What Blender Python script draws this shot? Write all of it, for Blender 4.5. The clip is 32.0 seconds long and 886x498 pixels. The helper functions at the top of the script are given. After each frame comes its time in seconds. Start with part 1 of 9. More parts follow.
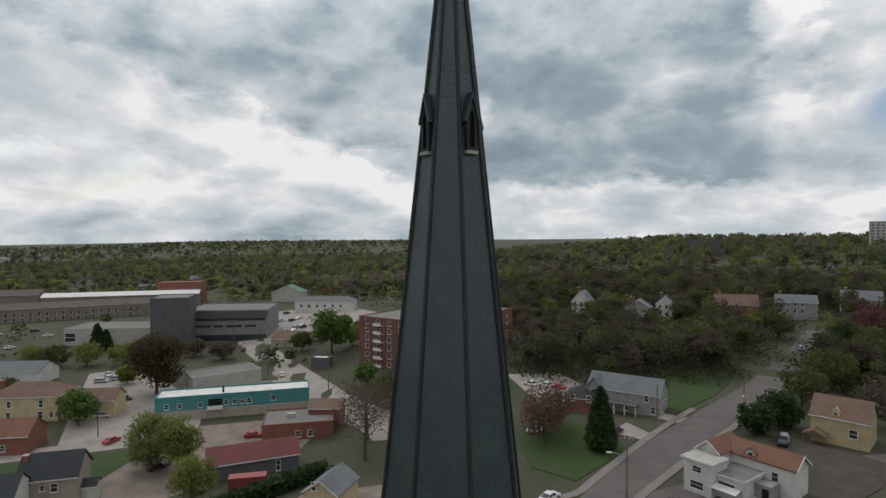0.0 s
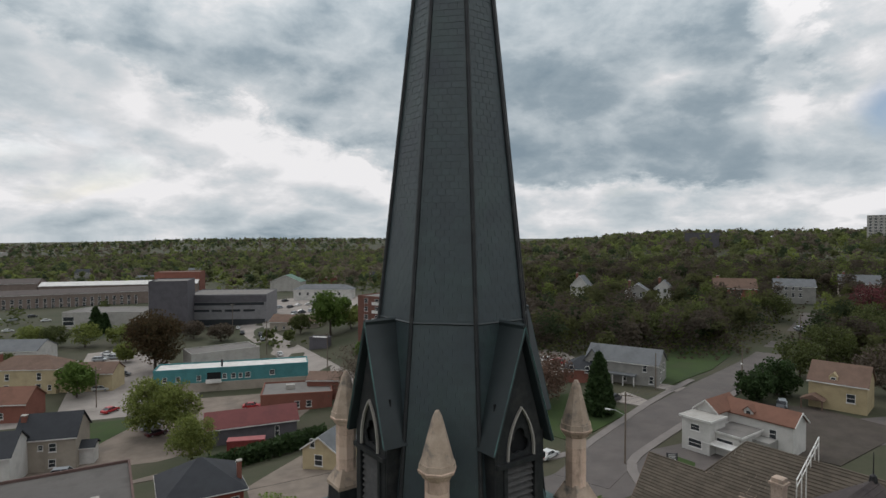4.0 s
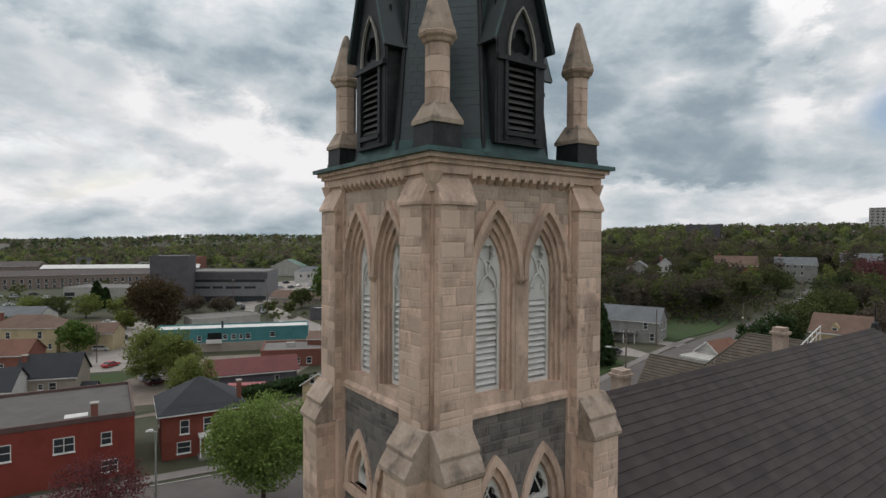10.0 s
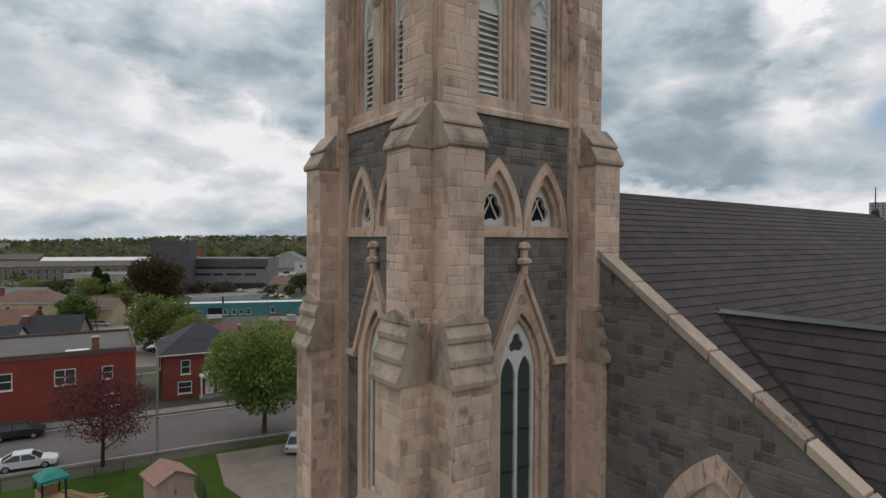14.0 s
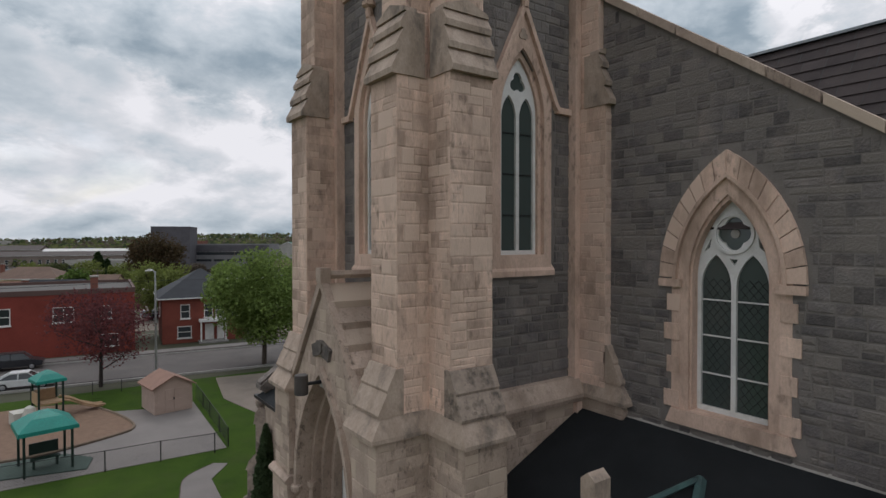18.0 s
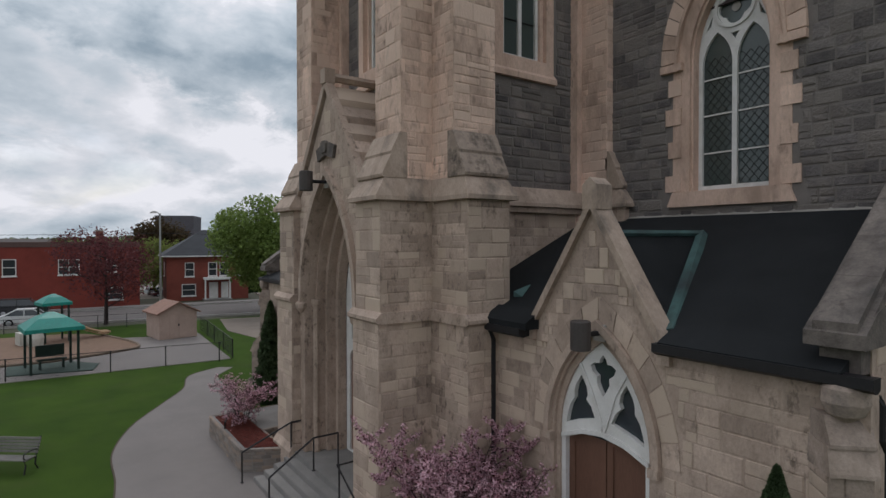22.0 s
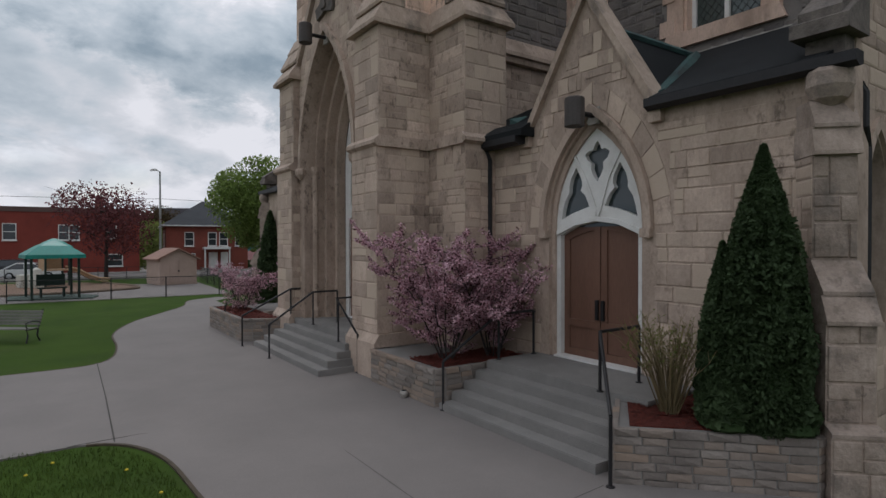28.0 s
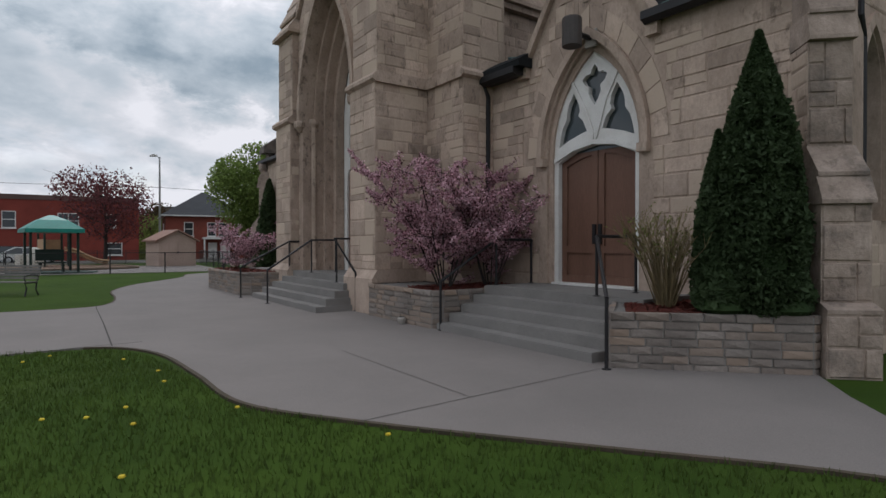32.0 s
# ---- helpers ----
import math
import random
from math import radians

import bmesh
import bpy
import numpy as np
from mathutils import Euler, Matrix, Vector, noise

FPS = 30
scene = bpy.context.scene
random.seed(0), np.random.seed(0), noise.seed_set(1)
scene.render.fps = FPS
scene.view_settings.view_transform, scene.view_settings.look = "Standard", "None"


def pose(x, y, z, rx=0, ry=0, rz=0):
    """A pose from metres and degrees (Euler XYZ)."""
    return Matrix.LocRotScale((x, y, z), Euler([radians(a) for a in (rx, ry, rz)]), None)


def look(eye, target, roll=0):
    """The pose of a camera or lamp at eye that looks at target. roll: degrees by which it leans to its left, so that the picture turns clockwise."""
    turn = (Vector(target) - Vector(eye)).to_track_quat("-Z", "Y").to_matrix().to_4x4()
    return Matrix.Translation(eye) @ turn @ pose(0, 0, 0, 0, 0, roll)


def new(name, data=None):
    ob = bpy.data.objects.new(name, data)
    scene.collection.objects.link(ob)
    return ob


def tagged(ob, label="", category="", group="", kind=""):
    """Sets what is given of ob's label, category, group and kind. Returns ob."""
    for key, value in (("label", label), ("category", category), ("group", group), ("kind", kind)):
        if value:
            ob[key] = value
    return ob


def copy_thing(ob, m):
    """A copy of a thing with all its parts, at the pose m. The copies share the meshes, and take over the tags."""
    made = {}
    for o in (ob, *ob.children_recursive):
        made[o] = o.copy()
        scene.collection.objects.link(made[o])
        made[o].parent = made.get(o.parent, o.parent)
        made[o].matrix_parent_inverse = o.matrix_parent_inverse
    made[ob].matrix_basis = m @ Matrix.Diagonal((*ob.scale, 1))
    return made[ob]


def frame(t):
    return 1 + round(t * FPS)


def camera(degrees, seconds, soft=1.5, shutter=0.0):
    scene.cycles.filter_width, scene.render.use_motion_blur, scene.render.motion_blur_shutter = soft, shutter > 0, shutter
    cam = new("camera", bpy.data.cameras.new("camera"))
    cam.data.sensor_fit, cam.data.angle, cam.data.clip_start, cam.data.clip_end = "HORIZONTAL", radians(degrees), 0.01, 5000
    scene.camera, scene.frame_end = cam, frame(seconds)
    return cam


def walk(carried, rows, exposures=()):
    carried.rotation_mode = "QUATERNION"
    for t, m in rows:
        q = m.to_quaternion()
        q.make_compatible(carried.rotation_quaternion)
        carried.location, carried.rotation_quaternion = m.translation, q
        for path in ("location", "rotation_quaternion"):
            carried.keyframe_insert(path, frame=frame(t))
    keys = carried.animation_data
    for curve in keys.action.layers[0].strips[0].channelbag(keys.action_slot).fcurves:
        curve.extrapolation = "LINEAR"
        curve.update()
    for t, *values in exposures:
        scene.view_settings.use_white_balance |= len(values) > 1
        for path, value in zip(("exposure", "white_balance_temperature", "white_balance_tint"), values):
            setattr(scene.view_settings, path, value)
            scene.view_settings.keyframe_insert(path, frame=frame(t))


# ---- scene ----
# axes: x along the nave away from the front, y along the front, tower centre at the origin
cam = camera(76.3, 32.0)
EXPOSURES = [(0, 0.04, 6480, 12), (6, 0.07, 6480, 12), (10, 0.12, 6500, 12), (14, 0.06, 6430, 13), (18, 0.03, 6280, 14), (23, 0.01, 6180, 14), (28, -0.07, 6150, 14), (30, -0.05, 6150, 14), (32, 0.02, 6150, 14)]
PATH = [
    (0, (-10.782, -14.443, 47.408), (-9.6196, -12.8166, 47.3646), -0.13),
    (0.5, (-10.813, -14.473, 46.622), (-9.6502, -12.8463, 46.5785), -0.09),
    (1, (-10.825, -14.536, 45.820), (-9.6618, -12.9100, 45.7764), -0.08),
    (1.5, (-10.791, -14.531, 44.908), (-9.6281, -12.9048, 44.8643), -0.08),
    (2, (-10.846, -14.532, 43.909), (-9.6823, -12.9066, 43.8647), -0.05),
    (2.5, (-10.918, -14.591, 42.920), (-9.7520, -12.9670, 42.8763), -0.03),
    (3, (-11.010, -14.616, 41.857), (-9.8431, -12.9920, 41.8146), -0.02),
    (3.5, (-11.058, -14.598, 40.838), (-9.8910, -12.9742, 40.7952), -0.02),
    (5.5, (-11.060, -14.613, 37.012), (-9.8951, -12.9883, 36.9680), 0.18),
    (6, (-11.048, -14.593, 36.151), (-9.8834, -12.9682, 36.1057), 0.22),
    (6.5, (-10.974, -14.561, 35.324), (-9.8095, -12.9357, 35.2777), 0.27),
    (7, (-10.939, -14.512, 34.500), (-9.7742, -12.8864, 34.4531), 0.28),
    (7.5, (-10.923, -14.468, 33.617), (-9.7589, -12.8421, 33.5702), 0.32),
    (8, (-10.886, -14.485, 32.704), (-9.7222, -12.8591, 32.6578), 0.33),
    (8.5, (-10.852, -14.599, 31.812), (-9.6892, -12.9729, 31.7655), 0.35),
    (9, (-10.890, -14.699, 30.812), (-9.7269, -13.0725, 30.7681), 0.38),
    (9.5, (-11.002, -14.783, 29.717), (-9.8393, -13.1569, 29.6739), 0.39),
    (10, (-11.104, -14.749, 28.590), (-9.9404, -13.1224, 28.5495), 0.37),
    (10.5, (-11.134, -14.670, 27.485), (-9.9700, -13.0443, 27.4462), 0.33),
    (11, (-11.092, -14.557, 26.449), (-9.9273, -12.9315, 26.4095), 0.26),
    (11.5, (-11.161, -14.588, 25.404), (-9.9948, -12.9629, 25.3634), 0.16),
    (12, (-11.162, -14.575, 24.417), (-9.9953, -12.9509, 24.3769), 0.12),
    (12.5, (-11.179, -14.650, 23.314), (-10.0125, -13.0261, 23.2761), 0.15),
    (13, (-11.229, -14.784, 22.247), (-10.0635, -13.1586, 22.2126), 0.22),
    (13.5, (-11.276, -14.906, 21.242), (-10.1108, -13.2803, 21.2105), 0.26),
    (14, (-11.288, -14.949, 20.308), (-10.1248, -13.3221, 20.2791), 0.31),
    (14.5, (-11.222, -14.891, 19.503), (-10.0593, -13.2642, 19.4762), 0.35),
    (16.5, (-11.062, -14.679, 15.602), (-9.8999, -13.0511, 15.5740), 0.16),
    (17, (-11.014, -14.625, 14.633), (-9.8528, -12.9976, 14.6046), 0.10),
    (17.5, (-11.002, -14.624, 13.783), (-9.8418, -12.9952, 13.7528), 0.04),
    (18, (-10.956, -14.629, 12.915), (-9.7963, -12.9997, 12.8833), -0.05),
    (18.5, (-10.979, -14.676, 11.969), (-9.8190, -13.0469, 11.9366), -0.12),
    (19, (-11.074, -14.734, 10.964), (-9.9126, -13.1062, 10.9315), -0.14),
    (19.5, (-11.098, -14.756, 9.980), (-9.9384, -13.1270, 9.9494), -0.13),
    (20, (-11.025, -14.774, 9.118), (-9.8666, -13.1435, 9.0886), -0.10),
    (20.5, (-11.009, -14.813, 8.422), (-9.8526, -13.1815, 8.3933), -0.10),
    (21, (-10.958, -14.804, 8.061), (-9.8061, -13.1689, 8.0327), -0.09),
    (21.5, (-10.972, -14.769, 7.753), (-9.8212, -13.1333, 7.7242), -0.07),
    (22, (-11.090, -14.808, 7.348), (-9.9395, -13.1722, 7.3201), -0.05),
    (22.5, (-11.105, -14.908, 7.083), (-9.9545, -13.2723, 7.0555), -0.06),
    (23, (-11.113, -15.049, 6.875), (-9.9628, -13.4127, 6.8476), -0.06),
    (23.5, (-11.113, -15.108, 6.636), (-9.9627, -13.4728, 6.6089), -0.09),
    (24, (-11.043, -15.075, 6.347), (-9.8925, -13.4388, 6.3204), -0.08),
    (24.5, (-11.003, -15.025, 5.976), (-9.8521, -13.3895, 5.9494), -0.09),
    (25, (-10.982, -14.954, 5.580), (-9.8309, -13.3190, 5.5544), -0.13),
    (25.5, (-11.057, -14.911, 5.096), (-9.9051, -13.2761, 5.0696), -0.13),
    (27.5, (-11.196, -15.024, 3.553), (-10.0436, -13.3894, 3.5271), -0.09),
    (28, (-11.204, -15.045, 3.198), (-10.0519, -13.4102, 3.1743), -0.09),
    (28.5, (-11.201, -15.064, 2.890), (-10.0488, -13.4292, 2.8675), -0.06),
    (29, (-11.191, -15.080, 2.650), (-10.0391, -13.4457, 2.6285), -0.02),
    (29.5, (-11.196, -15.102, 2.441), (-10.0431, -13.4680, 2.4206), -0.01),
    (30, (-11.207, -15.124, 2.259), (-10.0540, -13.4899, 2.2386), -0.01),
    (30.5, (-11.221, -15.141, 2.071), (-10.0675, -13.5070, 2.0519), -0.02),
    (31, (-11.216, -15.139, 1.883), (-10.0626, -13.5051, 1.8658), -0.01),
    (31.5, (-11.202, -15.116, 1.722), (-10.0482, -13.4821, 1.7066), 0.00),
    (32, (-11.194, -15.098, 1.648), (-10.0409, -13.4636, 1.6324), -0.01),
]
walk(cam, [(t, look(eye, target, roll)) for t, eye, target, roll in PATH], EXPOSURES)

# ---- light ----
world = bpy.data.worlds.new("world")
scene.world = world
world.use_nodes = True
SUN_AZ, SUN_EL = radians(8.0), radians(48.0)      # from +y towards +x, and above the horizon


def build_sky():
    nt = world.node_tree
    nt.nodes.clear()
    N, L = nt.nodes.new, nt.links.new
    out, bg = N("ShaderNodeOutputWorld"), N("ShaderNodeBackground")
    sky = N("ShaderNodeTexSky")
    sky.sky_type = "NISHITA"
    sky.sun_disc = False
    sky.sun_elevation, sky.sun_rotation = SUN_EL, SUN_AZ
    sky.air_density, sky.dust_density = 1.0, 2.0
    co = N("ShaderNodeTexCoord")
    sep = N("ShaderNodeSeparateXYZ")
    L(co.outputs["Generated"], sep.inputs[0])

    def m(op, a, b=None, c=None, clamp=False):
        n = N("ShaderNodeMath")
        n.operation, n.use_clamp = op, clamp
        for k, v in enumerate((a, b, c)):
            if v is None:
                continue
            if isinstance(v, (int, float)):
                n.inputs[k].default_value = v
            else:
                L(v, n.inputs[k])
        return n.outputs[0]

    x, y, z = sep.outputs
    # cloud deck: bearing and height over the horizon, drawn out flat near the horizon
    az = m("ARCTAN2", x, y)
    el = m("ARCSINE", z)
    lift = m("POWER", m("MAXIMUM", el, 0.0005), 0.85)
    flat = N("ShaderNodeCombineXYZ")
    L(m("MULTIPLY", az, 1.0), flat.inputs[0])
    L(m("MULTIPLY", lift, 1.75), flat.inputs[1])
    flat.inputs[2].default_value = 3.7

    def cloud(scale, detail, rough, w, distort=0.4):
        n = N("ShaderNodeTexNoise")
        n.noise_dimensions = "4D"
        n.inputs["Scale"].default_value, n.inputs["Detail"].default_value = scale, detail
        n.inputs["Roughness"].default_value, n.inputs["Distortion"].default_value, n.inputs["W"].default_value = rough, distort, w
        L(flat.outputs[0], n.inputs["Vector"])
        return n.outputs["Fac"]

    def lump(a, e, wa, we):
        # a soft mass of cloud round a bearing and a height
        da = m("DIVIDE", m("SUBTRACT", az, radians(a)), radians(wa))
        de = m("DIVIDE", m("SUBTRACT", el, radians(e)), radians(we))
        return m("POWER", 2.718, m("MULTIPLY", m("ADD", m("MULTIPLY", da, da), m("MULTIPLY", de, de)), -1.0))

    big, mid, fine = cloud(1.9, 4, 0.5, 1.3, 0.2), cloud(4.8, 10, 0.62, 4.2, 0.3), cloud(15.0, 6, 0.65, 8.0, 0.4)
    # rounded heaps: cells stirred by a little noise
    stir = N("ShaderNodeVectorMath")
    stir.operation = "MULTIPLY_ADD"
    nz = N("ShaderNodeTexNoise")
    nz.inputs["Scale"].default_value, nz.inputs["Detail"].default_value = 9.0, 6.0
    L(flat.outputs[0], nz.inputs["Vector"])
    L(nz.outputs["Color"], stir.inputs[0])
    stir.inputs[1].default_value = (0.22, 0.22, 0.0)
    L(flat.outputs[0], stir.inputs[2])
    heap = N("ShaderNodeTexVoronoi")
    heap.feature = "SMOOTH_F1"
    heap.inputs["Scale"].default_value, heap.inputs["Smoothness"].default_value = 7.5, 0.2
    L(stir.outputs[0], heap.inputs["Vector"])
    heaps = heap.outputs["Distance"]
    # thickness of the cloud: a flat-bottomed bank to the right, bright breaks to the left and at the far right
    dev = lambda v, k: m("MULTIPLY", m("SUBTRACT", v, 0.5), k)
    az_r = m("ADD", az, m("ADD", dev(mid, 0.30), dev(fine, 0.13)))
    el_r = m("ADD", el, m("ADD", dev(cloud(5.5, 8, 0.6, 6.6, 0.2), 0.08), dev(fine, 0.045)))

    def rise(v, a, b):
        n = N("ShaderNodeMapRange")
        n.interpolation_type = "SMOOTHSTEP"
        L(v, n.inputs[0])
        n.inputs[1].default_value, n.inputs[2].default_value = radians(a), radians(b)
        return n.outputs[0]

    def slab(v, a0, a1, e0, e1, sa, se):
        q = m("MULTIPLY", rise(az_r, a0 - sa, a0 + sa), m("SUBTRACT", 1.0, rise(az_r, a1 - sa, a1 + sa)))
        return m("MULTIPLY", q, m("MULTIPLY", rise(v, e0 - se, e0 + se), m("SUBTRACT", 1.0, rise(v, e1 - se, e1 + se))))

    thick = m("ADD", m("ADD", dev(big, 0.35), dev(mid, 0.95)), m("ADD", m("ADD", dev(fine, 0.46), m("MULTIPLY", m("SUBTRACT", heaps, 0.42), -0.50)), 0.47))
    # the left edge of the cover slopes down from the far left towards the middle
    slant = m("ADD", el_r, m("MULTIPLY", az_r, 0.33))
    for v, a0, a1, e0, e1, sa, se, k in ((el_r, 38, 65.0, 5.0, 70, 1.8, 0.5, 0.28), (el_r, 38, 63, 5.0, 9.5, 2, 0.7, 0.08), (el_r, -14, 4.0, 8.2, 15.5, 2.0, 1.0, 0.22),
                                         (slant, -30, 39, 17.4, 80, 4, 1.3, 0.10), (slant, -2, 36, 13.0, 17.4, 4, 1.3, -0.15), (el_r, 65, 69, 12, 30, 1.2, 2.0, -0.16), (el_r, 38, 72, 1.0, 5.0, 4, 0.8, -0.09), (el_r, 2, 30, 3.0, 11, 4, 2.0, -0.12)):
        thick = m("ADD", thick, m("MULTIPLY", slab(v, a0, a1, e0, e1, sa, se), k))
    for a, e, wa, we, s in ((57.5, 14.5, 2.6, 2.8, -0.24), (14.5, 11.8, 2.8, 0.9, 0.22), (21.6, 11.0, 1.2, 0.9, 0.24), (49, 19, 4, 3, -0.08), (67, 15, 3, 2.5, 0.12), (30, 14, 6, 3, 0.05)):
        thick = m("ADD", thick, m("MULTIPLY", lump(a, e, wa, we), s))
    ramp = N("ShaderNodeValToRGB")
    L(thick, ramp.inputs[0])
    cr = ramp.color_ramp
    cr.elements[0].position, cr.elements[0].color = 0.22, (0.86, 0.86, 0.86, 1)
    cr.elements[1].position, cr.elements[1].color = 0.98, (0.225, 0.295, 0.345, 1)
    for p, c in ((0.34, (0.69, 0.71, 0.72)), (0.47, (0.55, 0.605, 0.63)), (0.62, (0.43, 0.495, 0.53)), (0.78, (0.30, 0.37, 0.415))):
        e = cr.elements.new(p)
        e.color = (*c, 1)
    # blue gaps where the cover is thinnest
    gap = N("ShaderNodeMapRange")
    L(m("ADD", cloud(2.1, 6, 0.55, 9.4), m("ADD", m("MULTIPLY", lump(67, 24, 2.5, 3), 0.20), m("MULTIPLY", lump(74, 9.5, 4.5, 4), 0.30))), gap.inputs[0])
    gap.inputs[1].default_value, gap.inputs[2].default_value = 0.64, 0.76
    mix = N("ShaderNodeMix")
    mix.data_type = "RGBA"
    L(gap.outputs[0], mix.inputs[0])
    deck = N("ShaderNodeVectorMath")
    deck.operation = "SCALE"
    L(ramp.outputs[0], deck.inputs[0])
    # an overcast sky is brighter towards the zenith
    L(m("ADD", m("MULTIPLY", m("MAXIMUM", m("SUBTRACT", z, 0.25), 0.0), ZENITH), CLOUD), deck.inputs[3])
    blue = N("ShaderNodeVectorMath")
    blue.operation = "SCALE"
    L(sky.outputs[0], blue.inputs[0])
    blue.inputs[3].default_value = SKY
    L(deck.outputs[0], mix.inputs[6])
    L(blue.outputs[0], mix.inputs[7])
    L(mix.outputs[2], bg.inputs[0])
    bg.inputs[1].default_value = 1.0
    L(bg.outputs[0], out.inputs[0])


CLOUD, SKY, ZENITH = 0.94, 0.10, 1.0
build_sky()
sun = new("sun", bpy.data.lights.new("sun", "SUN"))
sun.data.energy, sun.data.angle, sun.data.color = 0.85, radians(24), (1.0, 0.97, 0.93)
sun.matrix_world = look((0, 0, 0), (-math.sin(SUN_AZ) * math.cos(SUN_EL), -math.cos(SUN_AZ) * math.cos(SUN_EL), -math.sin(SUN_EL)))

# ---- materials ----


def material(name, c1, c2, scale=3.0, rough=0.85, bump=0.3, fine=40.0, stain=None, stain_scale=0.6, stain_amt=0.5, vary=0.0, island=False,
             metal=0.0, bump_dist=0.02, streak=1.0, hue=None, spec=0.3, speck=0.0):
    """Two colours mixed by noise, fine grain, optional stains, and a change from piece to piece."""
    mt = bpy.data.materials.new(name)
    mt.use_nodes = True
    nt = mt.node_tree
    N, L = nt.nodes.new, nt.links.new
    b = nt.nodes["Principled BSDF"]
    b.inputs["Roughness"].default_value, b.inputs["Metallic"].default_value = rough, metal
    b.inputs["Specular IOR Level"].default_value = spec
    geo = N("ShaderNodeNewGeometry")
    mapv = N("ShaderNodeMapping")
    mapv.inputs["Scale"].default_value = (1, 1, streak)
    L(geo.outputs["Position"], mapv.inputs[0])

    def noise_tex(s, detail=4.0, r=0.6):
        n = N("ShaderNodeTexNoise")
        n.inputs["Scale"].default_value, n.inputs["Detail"].default_value, n.inputs["Roughness"].default_value = s, detail, r
        L(mapv.outputs[0], n.inputs["Vector"])
        return n.outputs["Fac"]

    def mixc(f, a, bb):
        n = N("ShaderNodeMix")
        n.data_type = "RGBA"
        for k, v in ((0, f), (6, a), (7, bb)):
            if isinstance(v, tuple):
                n.inputs[k].default_value = (*v, 1)
            elif isinstance(v, float):
                n.inputs[k].default_value = v
            else:
                L(v, n.inputs[k])
        return n.outputs[2]

    def ranged(v, a, bb):
        n = N("ShaderNodeMapRange")
        L(v, n.inputs[0])
        n.inputs[1].default_value, n.inputs[2].default_value = a, bb
        return n.outputs[0]

    grain = noise_tex(fine, 3.0)
    col = mixc(ranged(noise_tex(scale), 0.32, 0.68), c1, c2)
    g = N("ShaderNodeMix")
    g.data_type, g.blend_type = "RGBA", "MULTIPLY"
    g.inputs[0].default_value = 0.35
    gr = N("ShaderNodeMapRange")
    L(grain, gr.inputs[0])
    gr.inputs[1].default_value, gr.inputs[2].default_value, gr.inputs[3].default_value, gr.inputs[4].default_value = 0.3, 0.7, 0.65, 1.25
    L(col, g.inputs[6])
    L(gr.outputs[0], g.inputs[7])
    col = g.outputs[2]
    if stain:
        f = N("ShaderNodeMath")
        f.operation = "MULTIPLY"
        L(ranged(noise_tex(stain_scale, 6.0, 0.65), 0.50, 0.70), f.inputs[0])
        f.inputs[1].default_value = stain_amt
        col = mixc(f.outputs[0], col, stain)
    if speck:
        f = N("ShaderNodeMath")
        f.operation = "MULTIPLY"
        L(ranged(noise_tex(6.5, 5.0, 0.7), 0.53, 0.66), f.inputs[0])
        L(ranged(noise_tex(0.45, 3.0), 0.40, 0.62), f.inputs[1])
        f2 = N("ShaderNodeMath")
        f2.operation = "MULTIPLY"
        L(f.outputs[0], f2.inputs[0])
        f2.inputs[1].default_value = speck
        col = mixc(f2.outputs[0], col, tuple(v * 0.30 for v in c2))
    if vary:
        if island:
            rnd = geo.outputs["Random Per Island"]
        else:
            rnd = N("ShaderNodeObjectInfo").outputs["Random"]
        hsv = N("ShaderNodeHueSaturation")
        mr = N("ShaderNodeMapRange")
        L(rnd, mr.inputs[0])
        mr.inputs[3].default_value, mr.inputs[4].default_value = 1 - vary, 1 + vary
        L(mr.outputs[0], hsv.inputs["Value"])
        L(col, hsv.inputs["Color"])
        col = hsv.outputs[0]
        if hue:
            wn = N("ShaderNodeTexWhiteNoise")
            wn.noise_dimensions = "1D"
            L(rnd, wn.inputs["W"])
            col = mixc(ranged(wn.outputs[0], 0.45, 0.95), col, hue)
    L(col, b.inputs["Base Color"])
    if bump:
        bp = N("ShaderNodeBump")
        bp.inputs["Strength"].default_value, bp.inputs["Distance"].default_value = bump, bump_dist
        L(grain, bp.inputs["Height"])
        L(bp.outputs[0], b.inputs["Normal"])
    return mt


def glass(name, tint=(0.05, 0.06, 0.06), rough=0.06):
    """A pane over a dark room: a dark body under a clear, glossy face."""
    mt = bpy.data.materials.new(name)
    mt.use_nodes = True
    b = mt.node_tree.nodes["Principled BSDF"]
    b.inputs["Base Color"].default_value = (*tint, 1)
    b.inputs["Roughness"].default_value = rough
    b.inputs["Specular IOR Level"].default_value = 0.6
    n = mt.node_tree.nodes.new("ShaderNodeTexNoise")
    n.inputs["Scale"].default_value = 2.3
    bp = mt.node_tree.nodes.new("ShaderNodeBump")
    bp.inputs["Strength"].default_value, bp.inputs["Distance"].default_value = 0.12, 0.05
    mt.node_tree.links.new(n.outputs["Fac"], bp.inputs["Height"])
    mt.node_tree.links.new(bp.outputs[0], b.inputs["Normal"])
    return mt


